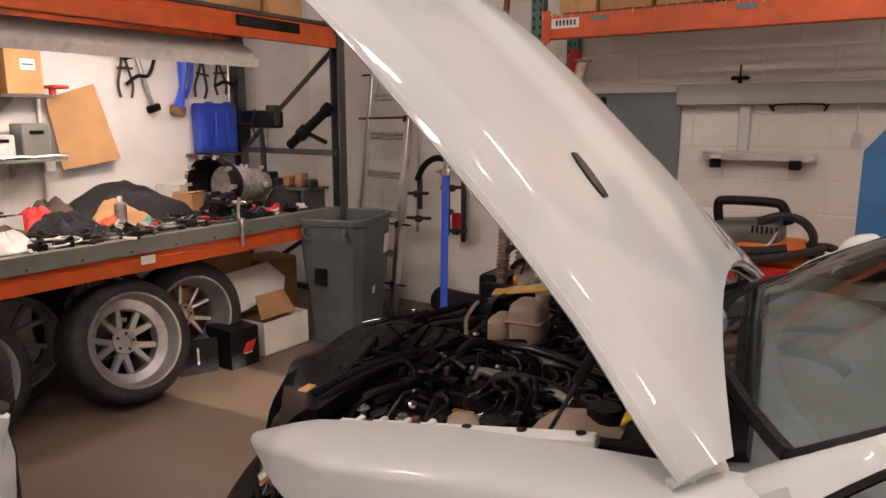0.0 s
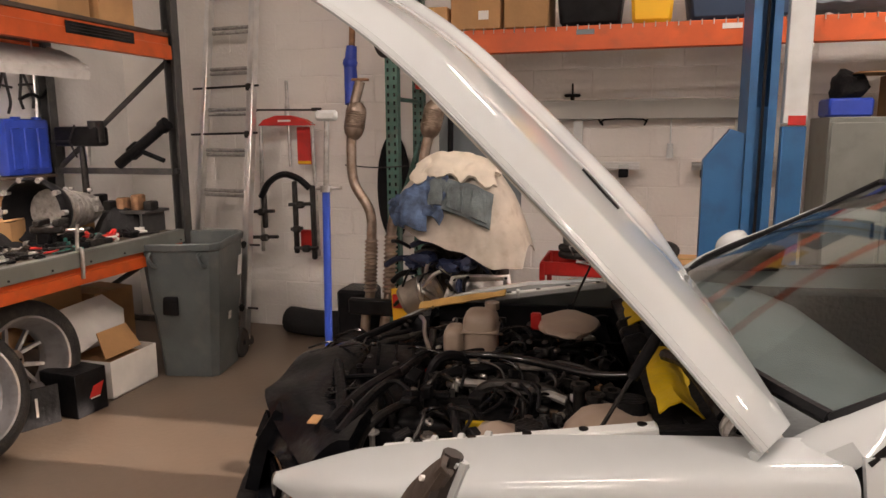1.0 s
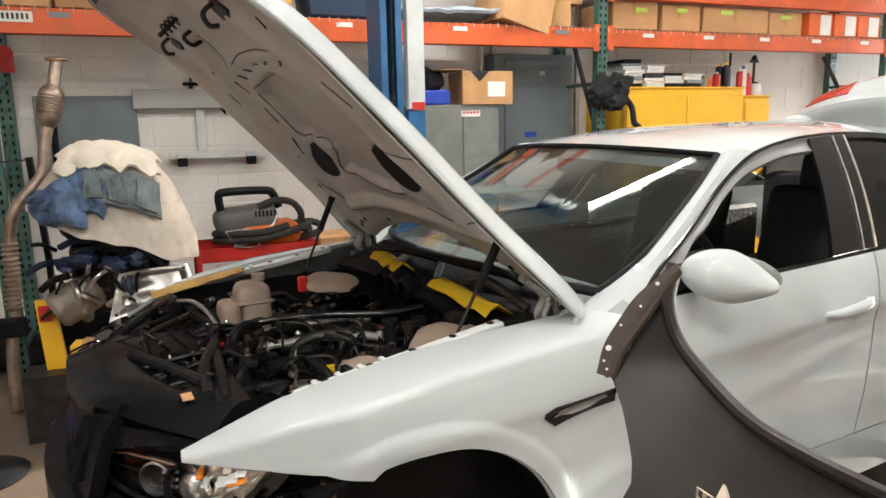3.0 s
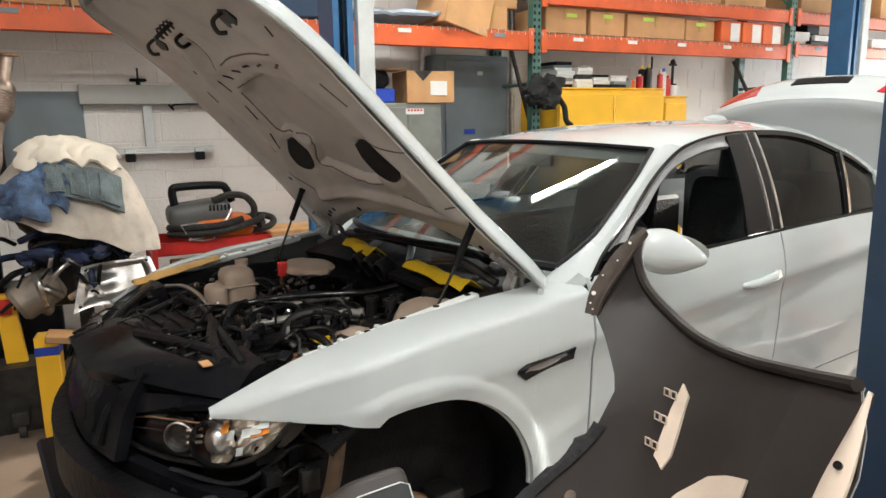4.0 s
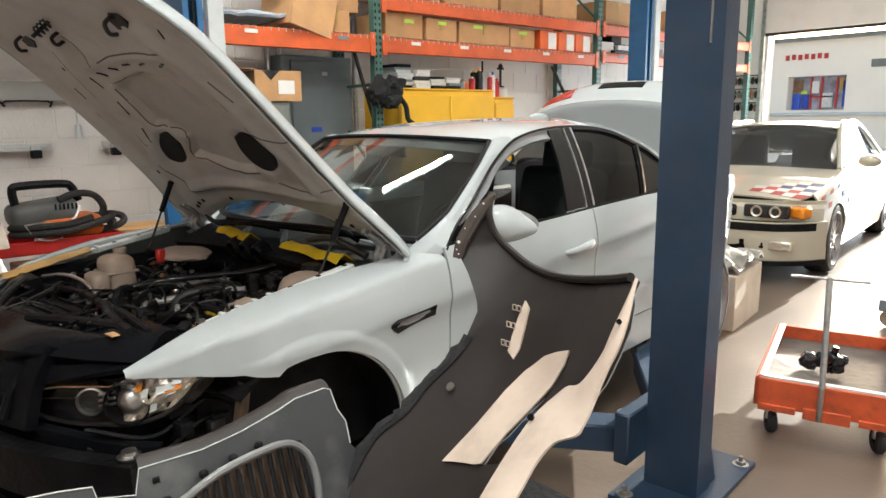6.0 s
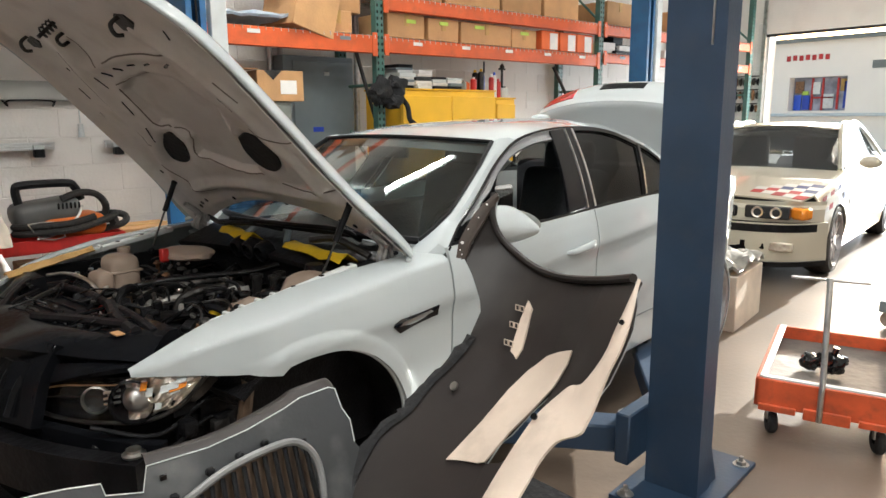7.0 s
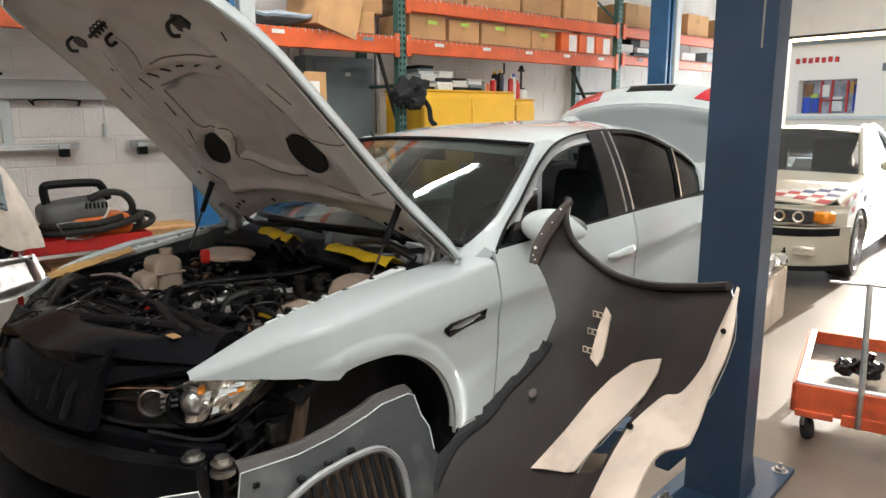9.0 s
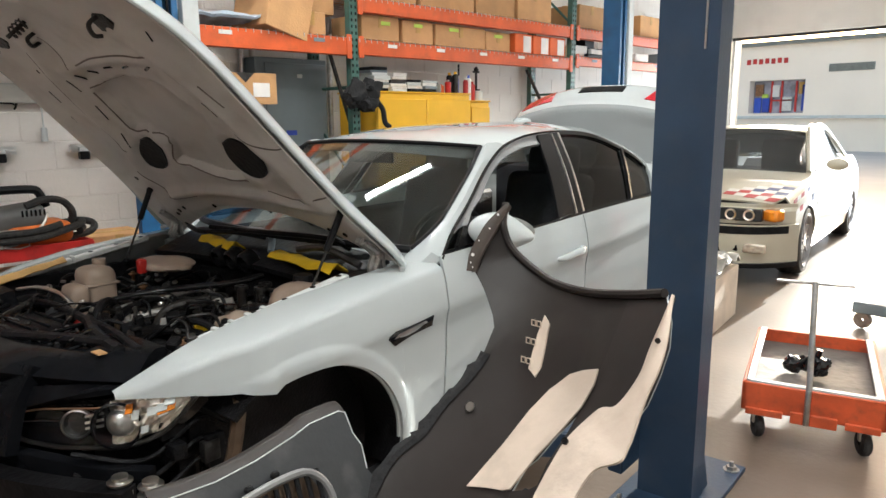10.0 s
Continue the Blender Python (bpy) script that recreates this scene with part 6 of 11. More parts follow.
    bit("lamp_top_panel", lambda b: sheet(b, [[(lambda y_: Vector((-0.98 - cover_reach(y_), s * y_, 0.832)).lerp(Vector((lerp(y_, (0.25, 0.315, 0.435, 0.545), (-1.30, -1.25, -1.18, -1.115)), s * y_, lerp(y_, (0.25, 0.315, 0.435, 0.545), (0.765, 0.775, 0.806, 0.83)))), f))(0.25 + 0.295 * k / 10) for k in range(11)] for f in np.linspace(0, 1, 5)], 0.012, s > 0), DUCT_BLACK, "", car)
    # bits between lamp and arch
    for k in range(16):
        x0, z0 = rng.uniform(-1.05, -0.86), rng.uniform(0.52, 0.74)
        y0 = rng.uniform(0.52, 0.64)
        bit("inner_bracket", lambda b: box(b, (x0, s * y0, z0), (rng.uniform(0.02, 0.07), rng.uniform(0.02, 0.05), rng.uniform(0.03, 0.10)), 0.006, None, 2), rng.choice((BLACK_PLASTIC, CARBON, SATIN_BLACK, CARBON, BLACK_PLASTIC)), "", bay)
    bit("wing_brace", lambda b: tube(b, [(-0.88, s * 0.70, 0.78), (-0.90, s * 0.69, 0.65), (-0.93, s * 0.66, 0.52)], 0.018, 8), RUSTED, "brown brace ahead of the wheel arch", car)
    for k in range(4):
        z0 = 0.55 + 0.05 * k
        bit("wire_loom", lambda b: tube(b, [(-1.2, s * 0.50, z0), (-1.08, s * 0.60, z0 - 0.03), (-0.95, s * 0.62, z0 + 0.03), (-0.86, s * 0.60, z0 - 0.02)], 0.006, 6), BLACK_PLASTIC, "", bay)
bit("under_tray", lambda b: box(b, (-1.15, 0, 0.40), (0.5, 1.1, 0.03), 0.01), BLACK_PLASTIC, "", car)


# ---- two-post lift round the sedan ----
def lift_post(name, m, paint, label):
    ob = thing(name, label, "car lift", m, "lift posts")
    bm = B()
    # open channel with its mouth to the car (+y)
    t_ = 0.007
    plate(bm, [(0.035, 0.21), (0, 0.21), (0, 0), (0.12, 0), (0.12, 0.21), (0.085, 0.21), (0.085, 0.21 - t_), (0.12 - t_, 0.21 - t_), (0.12 - t_, t_), (t_, t_), (t_, 0.21 - t_), (0.035, 0.21 - t_)], 3.8)
    part("column", bm, paint, ob)
    bm = B()
    box(bm, (0.06, 0.09, 1.0), (0.10, 0.10, 1.2), 0.004)
    part("carriage", bm, paint, ob)
    bm = B()
    box(bm, (0.13, 0.10, 0.010), (0.62, 0.34, 0.020), 0.003)
    part("base_plate", bm, paint, ob)
    for bx, by in ((0.38, -0.03), (0.38, 0.22), (-0.14, -0.03), (-0.14, 0.22)):
        bm = B()
        rod(bm, (bx, by, 0.018), (bx, by, 0.036), 0.022, 0.02, 6)
        rod(bm, (bx, by, 0.03), (bx, by, 0.055), 0.009, seg=8)
        rod(bm, (bx, by, 0.018), (bx, by, 0.023), 0.032, seg=16)
        part("anchor_bolt", bm, STEEL, ob, "greasy steel anchor bolt")
    for gy in (0.01, 0.20):
        bm = B()
        plate(bm, [(0.12, 0.02), (0.20, 0.02), (0.12, 0.22)], 0.008, pose(0, gy + 0.004, 0, 90, 0, 0))
        part("gusset", bm, paint, ob)
    return ob


near_post = lift_post("lift_post", pose(0.565, 0.385, 0, 0, 0, 6.5), NAVY, "dark navy steel column of a two-post car lift")
# thin steel strip drawn for the bright line along the column's lip
bm = B()
box(bm, (-0.004, 0.045, 2.5), (0.006, 0.006, 1.66))
part("lip_strip", bm, STEEL, near_post, "thin bright edge strip")
far_post = lift_post("lift_post", pose(0.005, 3.42, 0, 0, 0, 183), BLUE, "blue steel column of a two-post car lift")
bm = B()
box(bm, (-0.078, 0.185, 2.66), (0.10, 0.05, 2.28), 0.004)
part("cover_panel", bm, PALE, far_post, "pale plastic cover panel")
bm = B()
box(bm, (-0.078, 0.185, 0.76), (0.10, 0.05, 1.50), 0.004)
part("lower_cover", bm, BLUE, far_post)
bm = B()
box(bm, (-0.085, 0.213, 1.535), (0.072, 0.006, 0.042), 0.001)
part("warning_label", bm, RED, far_post, "red warning label")
bm = B()
plate(bm, [(0.0, 0.55), (0.17, 0.55), (0.17, 1.36), (0.06, 1.50), (0.0, 1.48)], 0.05, pose(0.125, 0.20, 0, 90, 0, 0))
part("carriage_plate", bm, BLUE, far_post, "blue carriage plate")
bm = B()
box(bm, (0.06, 0.214, 2.4), (0.012, 0.008, 2.8))
part("slot_edge", bm, SATIN_BLACK, far_post)


def lift_arm(m, ln, label, post):
    ob = new("swing_arm")
    ob.parent = post
    ob.matrix_world = m
    tagged(ob, label)
    bm = B()
    box(bm, (ln * 0.35, 0, 0), (ln * 0.7, 0.13, 0.11), 0.008)
    part("outer_tube", bm, NAVY, ob)
    bm = B()
    box(bm, (ln * 0.75, 0, 0), (ln * 0.5, 0.095, 0.08), 0.006)
    part("inner_tube", bm, NAVY, ob)
    bm = B()
    rod(bm, (ln - 0.04, 0, 0.0), (ln - 0.04, 0, 0.13), 0.028)
    rod(bm, (ln - 0.04, 0, 0.12), (ln - 0.04, 0, 0.15), 0.06, seg=20)
    part("lifting_pad", bm, RUBBER, ob, "black rubber lifting pad")
    bm = B()
    rod(bm, (0, 0, -0.09), (0, 0, 0.09), 0.035)
    part("pivot_pin", bm, STEEL, ob)


lift_arm(pose(0.50, 0.66, 0.21, 0, 0, 128), 0.80, "navy lift arm under the sedan's sill", near_post)
lift_arm(pose(0.80, 0.66, 0.21, 0, 0, 40), 0.85, "navy lift arm under the sedan's rear", near_post)
lift_arm(pose(-0.10, 3.10, 0.21, 0, 0, 233), 0.75, "navy lift arm under the sedan's sill", far_post)
lift_arm(pose(0.20, 3.10, 0.21, 0, 0, 318), 0.85, "navy lift arm under the sedan's rear", far_post)
bm = B()
box(bm, (0.06, 0.24, 0.24), (0.42, 0.06, 0.20), 0.006)
part("arm_carrier", bm, NAVY, near_post)
bm = B()
box(bm, (0.06, 0.24, 0.24), (0.42, 0.06, 0.20), 0.006)
part("arm_carrier", bm, BLUE, far_post)

# second bay's lift column
next_post = lift_post("lift_post", pose(4.95, 3.62, 0, 0, 0, 180), BLUE, "blue steel column of the next car lift")
bm = B()
box(bm, (5.02, 3.42, 1.9), (0.09, 0.05, 3.8), 0.004)
bmesh.ops.transform(bm, matrix=pose(4.95, 3.62, 0, 0, 0, 180).inverted(), verts=bm.verts[:])
part("column_cover", bm, PALE, next_post, "pale cover strip")

RUSTED_DARK = shade("brown_primer", (0.060, 0.045, 0.036), 0.5, 0, 0.2, 9, 0.2, 60)


# ---- loose body panels in front of the sedan ----
def poly_sheet(bm, outline, fn, thick, cuts=2):
    """A sheet with the given outline of (a, b), bent by fn(a, b, off)."""
    vs = [bm.verts.new((a, b, 0)) for a, b in outline]
    f = bm.faces.new(vs)
    r = bmesh.ops.triangulate(bm, faces=[f], quad_method="BEAUTY", ngon_method="BEAUTY")
    for _ in range(cuts):
        bmesh.ops.subdivide_edges(bm, edges=bm.edges[:], cuts=1, use_grid_fill=True)
    bmesh.ops.triangulate(bm, faces=bm.faces[:])
    top = {v: Vector((v.co.x, v.co.y, 0)) for v in bm.verts}
    faces = [[v for v in f.verts] for f in bm.faces]
    edges = [(e.verts[0], e.verts[1]) for e in bm.edges if len(e.link_faces) == 1]
    low = {}
    for v, c in top.items():
        low[v] = bm.verts.new(fn(c.x, c.y, -thick))
    for v, c in top.items():
        v.co = fn(c.x, c.y, 0)
    for f in faces:
        bm.faces.new([low[v] for v in reversed(f)])
    for a, b in edges:
        bm.faces.new((a, b, low[b], low[a]))
    bmesh.ops.recalc_face_normals(bm, faces=bm.faces[:])


def wing_pt(y, z, off=0.0):
    """Loose wing panel: leans back from its foot and is hollow to the inner side."""
    hollow = 2.6 * (y - 0.06) ** 2 if y > -0.1 else 0.0666 - 0.75 * (y + 0.1)
    x = -0.580 + 0.8 * (z - 1.28) - hollow - 0.5 * max(0.0, 1.0 - z)
    x -= 0.048 * min(1.0, max(0.0, (z - 1.18) / 0.09)) * min(1.0, max(0.0, (y - 0.12) / 0.09))
    return Vector((x - 0.78 * off, y, z + 0.62 * off))


wing = thing("loose_wing_panel", "loose dark front wing panel seen from its inner side", "car panel")
OUT = [(0.220, 1.282), (0.236, 1.242), (0.244, 1.159), (0.217, 1.127), (0.181, 1.080), (0.170, 1.061), (0.167, 1.017), (0.172, 0.977), (0.182, 0.940), (0.184, 0.901), (0.201, 0.859), (0.175, 0.766), (0.059, 0.699), (-0.139, 0.748), (-0.132, 0.857), (-0.128, 0.909), (-0.138, 0.934), (-0.151, 0.963), (-0.185, 0.992), (-0.196, 1.013), (-0.219, 1.061), (-0.222, 1.097), (-0.219, 1.131), (-0.203, 1.158), (-0.171, 1.183), (-0.083, 1.157), (0.020, 1.137), (0.095, 1.141), (0.151, 1.163), (0.196, 1.197), (0.214, 1.240)]
SLOT_L = [(-0.080, 0.993), (-0.058, 0.957), (-0.046, 0.925), (-0.034, 0.910), (-0.034, 0.883)]
SLOT_R = [(-0.034, 0.883), (-0.069, 0.899), (-0.082, 0.910), (-0.076, 0.931), (-0.078, 0.952), (-0.081, 0.970), (-0.080, 0.993)]
left_half = OUT[:13] + [(-0.110, 0.736)] + SLOT_L[::-1] + [(-0.086, 1.042), (-0.083, 1.157)] + OUT[26:]
right_half = [(-0.110, 0.736), (-0.139, 0.748)] + OUT[14:26] + [(-0.086, 1.042), (-0.080, 0.993)] + SLOT_R[-2::-1]
bm = B()
poly_sheet(bm, left_half, wing_pt, 0.005)
skin = part("panel", bm, PANEL_DARK, wing, "dark inner face of the panel")
bm = B()
poly_sheet(bm, right_half, wing_pt, 0.005)
part("panel_rim", bm, PANEL_DARK, wing, "dark inner face of the panel")
for half_ in (left_half, right_half):
    bm = B()
    poly_sheet(bm, half_, lambda y, z, off: wing_pt(y, z, off - 0.0065), 0.002)
    part("painted_face", bm, CAR_WHITE, wing, "white painted outer face")


def lift_off(z):
    """How far the pale rim stands off the panel."""
    return 0.010 + 0.05 * min(1.0, max(0.0, (1.02 - z) / 0.22))


STRIP = [(-0.084, 1.050), (-0.048, 1.035), (-0.020, 1.020), (0.007, 0.991), (0.021, 0.960), (0.031, 0.913), (0.048, 0.860), (-0.021, 0.878), (-0.036, 0.885), (-0.048, 0.926), (-0.066, 0.960), (-0.082, 0.997), (-0.090, 1.032)]
RIM_IN = [(-0.193, 1.184), (-0.189, 1.117), (-0.189, 1.080), (-0.167, 1.035), (-0.132, 1.015), (-0.108, 0.972), (-0.109, 0.944), (-0.118, 0.915), (-0.129, 0.890), (-0.156, 0.837)]
RIM_OUT = [(-0.198, 1.185), (-0.219, 1.135), (-0.225, 1.101), (-0.221, 1.065), (-0.225, 1.010), (-0.223, 0.994), (-0.193, 0.972), (-0.189, 0.949), (-0.199, 0.925), (-0.221, 0.862)]
bm = B()
poly_sheet(bm, STRIP, lambda y, z, off: wing_pt(y, z, off + 0.006), 0.004)
part("bare_area", bm, PANEL_LIGHT, skin, "pale bare inner reinforcement")
rim_a, rim_b = smooth_path([(y, z, 0) for y, z in RIM_IN], 5), smooth_path([(y, z, 0) for y, z in RIM_OUT], 5)
bm = B()
sheet(bm, [[wing_pt(p.x + (q.x - p.x) * u, p.y + (q.y - p.y) * u, lift_off(p.y + (q.y - p.y) * u) + 0.006 * math.sin(math.pi * u)) for u in np.linspace(0, 1, 6)] for p, q in zip(rim_a, rim_b)], 0.004, True)
part("bare_area", bm, PANEL_LIGHT, skin, "pale bare rim of the panel")
bm = B()
sheet(bm, [[wing_pt(p.x, p.y, lift_off(p.y) * u) for u in (0.98, 0.5, 0.1)] for p in rim_a], 0.003, False)
part("rim_wall", bm, PANEL_DARK, skin, "dark step behind the pale rim")
bm = B()
poly_sheet(bm, [(0.087, 1.088), (0.071, 1.077), (0.066, 1.061), (0.049, 1.013), (0.051, 0.997), (0.072, 1.005), (0.079, 1.033), (0.084, 1.057)], lambda y, z, off: wing_pt(y, z, off + 0.006), 0.005, 1)
part("pad", bm, PANEL_LIGHT, skin, "pale felt pad")
for (cy, cz) in ((0.095, 1.072), (0.090, 1.044), (0.083, 1.015)):
    bm = B()
    c = wing_pt(cy, cz, 0.010)
    for dy in (-0.009, 0.003):
        tube(bm, [c + Vector((0, dy - 0.004, 0.005)), c + Vector((0, dy + 0.005, 0.005)), c + Vector((0, dy + 0.005, -0.005)), c + Vector((0, dy - 0.004, -0.005)), c + Vector((0, dy - 0.004, 0.005))], 0.0013, 5, 1)
    part("clip", bm, PANEL_LIGHT, skin, "small pale clip")
# ragged foam strip along the shut edge
fo = random.Random(8)
bm = B()
edge_ = smooth_path([(y, z, 0) for y, z in OUT[6:12]], 6)
sheet(bm, [[wing_pt(p.x + fo.uniform(0.0, 0.010), p.y + fo.uniform(-0.003, 0.003), 0.003), wing_pt(p.x - 0.006, p.y, 0.006), wing_pt(p.x - 0.012, p.y, 0.002)] for p in edge_], 0.004, False)
part("foam_strip", bm, BLACK_CLOTH, skin, "ragged black foam strip")
# folded lips
bm = B()
lipc = [wing_pt(y, z, 0.006) for y, z in OUT[24:] + OUT[:1]]
tube(bm, lipc, 0.0075, 8, 4)
part("folded_lip", bm, PANEL_DARK, skin)
bm = B()
tube(bm, [wing_pt(y, z, -0.003) for y, z in OUT[24:] + OUT[:1]], 0.004, 6, 4)
part("painted_edge", bm, CAR_WHITE, skin, "white painted edge")
outer_ = [Vector(a) for a in ((-0.699, 0.212, 1.286), (-0.715, 0.226, 1.268), (-0.734, 0.240, 1.244), (-0.750, 0.248, 1.216), (-0.764, 0.254, 1.188), (-0.775, 0.252, 1.156))]
inner_ = [Vector(a) for a in ((-0.700, 0.210, 1.278), (-0.715, 0.219, 1.253), (-0.728, 0.225, 1.230), (-0.742, 0.233, 1.205), (-0.755, 0.238, 1.182), (-0.764, 0.241, 1.154))]
oc, ic = smooth_path(outer_, 4), smooth_path(inner_, 4)
bm = B()
sheet(bm, [[a.lerp(b, g) + Vector((0, -0.004, 0)) * math.sin(g * math.pi) for g in np.linspace(0, 1, 5)] for a, b in zip(oc, ic)], 0.004, False)
fl = part("flange", bm, RUSTED_DARK, skin, "brown mounting flange with bolt holes")
bm = B()
tube(bm, ic, 0.0055, 8, 1)
part("flange_bead", bm, RUSTED_DARK, skin, "raised bead along the flange")


def flange_foot(a):
    """Where the flange's return meets the front edge of the panel."""
    return wing_pt(lerp(a.z, (1.159, 1.242, 1.282), (0.241, 0.232, 0.217)), a.z - 0.003, 0.004)


bm = B()
sheet(bm, [[a.lerp(flange_foot(a), u) for u in (0, 0.5, 1)] for a in ic], 0.002, False)
part("flange_return", bm, PANEL_DARK, skin, "dark return beside the flange")
bm = B()
sheet(bm, [[a.lerp(flange_foot(a), u) + Vector((0.006, 0.002, 0.004)) for u in (0, 0.5, 1)] for a in ic], 0.002, False)
part("painted_return", bm, CAR_WHITE, skin, "white painted back of the return")
# white discs stand in for the light seen through the bolt holes
for (f, g, rr) in ((0.20, 0.35, 0.0022), (0.42, 0.55, 0.0014), (0.60, 0.25, 0.0013), (0.80, 0.35, 0.0032), (0.93, 0.30, 0.0014), (0.95, 0.6, 0.0015)):
    bm = B()
    k = int(f * (len(oc) - 1))
    c = oc[k].lerp(ic[k], g)
    nn = (oc[k] - ic[k]).cross(oc[min(k + 1, len(oc) - 1)] - oc[k - 1]).normalized()
    nn = nn if nn.y < 0 else -nn
    rod(bm, c - nn * 0.003, c + nn * 0.0085, rr, seg=12)
    part("bolt_hole", bm, PAPER, fl, "white disc for the light showing through a bolt hole")
for (cy, cz, rr, mt) in ((0.126, 0.942, 0.0085, STEEL), (-0.207, 1.127, 0.004, BLACK_GLOSS), (-0.114, 0.965, 0.0055, BLACK_GLOSS)):
    bm = B()
    c = wing_pt(cy, cz, lift_off(cz) + 0.006 if cy < 0 else 0.009)
    rod(bm, c, c + Vector((-0.78, 0, 0.62)) * 0.004, rr, seg=14)
    part("fastener", bm, mt, skin, "round fastener")


def bumper_pt(x, z, off=0.0):
    y = 0.24 - 0.5 * (0.957 - z) + 0.25 * max(0.0, x + 1.16) ** 1.2 - 0.10 * max(0, -x - 1.45)
    return Vector((x, y - 0.89 * off, z + 0.45 * off))


GRILLE_GREY = shade("grey_grille_plastic", (0.20, 0.20, 0.20), 0.35, 0.2, 0.15, 9)
bp = thing("loose_bumper", "loose grey front bumper skin with a kidney grille", "car panel")
BO = [(-1.60, 0.952), (-1.565, 0.948), (-1.532, 0.943), (-1.489, 0.934), (-1.486, 0.918), (-1.436, 0.905), (-1.424, 0.936), (-1.33, 0.934), (-1.262, 0.941), (-1.192, 0.954), (-1.157, 0.963), (-1.093, 0.962), (-1.080, 0.956), (-1.077, 0.923), (-1.066, 0.90), (-1.070, 0.865), (-1.03, 0.80), (-1.03, 0.62), (-1.60, 0.62)]
bm = B()
poly_sheet(bm, BO, bumper_pt, 0.005)
bsk = part("bumper_skin", bm, PANEL_GREY, bp)
bm = B()
tube(bm, [bumper_pt(a, b, 0.001) for a, b in BO[:16]], 0.0011, 6, 1)
part("bright_edge", bm, PALE, bsk, "thin pale line along the edge")
for (bx, bz) in ((-1.405, 0.915), (-1.548, 0.93), (-1.475, 0.905)):
    bm = B()
    c = bumper_pt(bx, bz, 0.002)
    box(bm, c, (0.010, 0.004, 0.009), 0.001)
    part("square_hole", bm, BLACK_GLOSS, bsk)
bm = B()
sheet(bm, [[bumper_pt(a, b, 0.0) + Vector((0.004 * u, 0.034 * u, 0.010 * math.sin(2.6 * u))) for u in (0, 0.35, 0.7, 1)] for a, b in [(v.x, v.y) for v in smooth_path([(p, q, 0) for p, q in BO[6:13]], 4)]], 0.003, True)
part("rolled_edge", bm, PANEL_DARK, bsk, "dark rolled upper edge")
kg = part("kidney_grille", (lambda b: (tube(b, [bumper_pt(a, c, 0.02) for a, c in ((-1.40, 0.872), (-1.318, 0.897), (-1.225, 0.906), (-1.185, 0.896), (-1.166, 0.86), (-1.178, 0.80), (-1.22, 0.765), (-1.33, 0.765), (-1.41, 0.79), (-1.40, 0.872))], 0.0065, 8, 4), b)[1])(B()), GRILLE_GREY, bp, "grey kidney grille surround")
bm = B()
poly_sheet(bm, [(-1.40, 0.872), (-1.318, 0.895), (-1.225, 0.903), (-1.185, 0.893), (-1.168, 0.86), (-1.178, 0.80), (-1.22, 0.767), (-1.33, 0.767), (-1.41, 0.79)], lambda a, c, off: bumper_pt(a, c, off + 0.004), 0.003, 1)
part("grille_back", bm, RUSTED, kg)
for k in range(12):
    x0 = -1.385 + 0.0185 * k
    bm = B()
    tube(bm, [bumper_pt(x0, 0.77, 0.018), bumper_pt(x0 - 0.004, 0.83, 0.024), bumper_pt(x0 + 0.004, lerp(x0, (-1.40, -1.32, -1.2), (0.868, 0.89, 0.902)), 0.016)], 0.0042, 6)
    part("grille_bar", bm, SATIN_BLACK, kg, "slim vertical grille bar")
for k, (cx, cz) in enumerate(((-1.34, 0.902), (-1.29, 0.909), (-1.245, 0.914), (-1.40, 0.885))):
    bm = B()
    box(bm, bumper_pt(cx, cz, 0.014), (0.014, 0.012, 0.012), 0.003)
    part("clip", bm, BLACK_PLASTIC, kg)
# trestle below the loose panels
tr = thing("trestle", "low padded grey work trestle under the loose panels", "trestle", pose(-1.15, 0.06, 0))
bm = B()
box(bm, (0, 0, 0.61), (1.1, 0.36, 0.05), 0.012)
part("top_board", bm, BLACK_CLOTH, tr)
for a in (-0.48, 0.48):
    for b in (-0.14, 0.14):
        bm = B()
        rod(bm, (a, b, 0.59), (a * 1.08, b * 1.15, 0.0), 0.018)
        part("leg", bm, CARBON, tr)
bm = B()
tube(bm, [(-0.98, 0.10, 0.80), (-0.96, 0.06, 0.83), (-0.93, 0.02, 0.83), (-0.90, 0.04, 0.80)], 0.006, 6)
solo("cable", bm, BLACK_PLASTIC, "short black cable hanging by the loose panels", "cable")

# ---- the second, older car at the garage door ----
c2m = pose(4.156, 2.235, 0, 0, 0, 8)
c2 = thing("coupe", "old cream-white coupe with a red and blue checker stripe", "car", c2m)


def c2_half(X):
    return lerp(X, (0, 0.08, 0.3, 0.8, 1.5, 3.2, 4.1, 4.4), (0.66, 0.76, 0.82, 0.845, 0.85, 0.85, 0.80, 0.72))


def c2_top(X):
    return lerp(X, (0, 0.05, 0.25, 1.25, 3.0, 4.25, 4.42), (0.66, 0.695, 0.735, 0.895, 0.92, 0.93, 0.86))


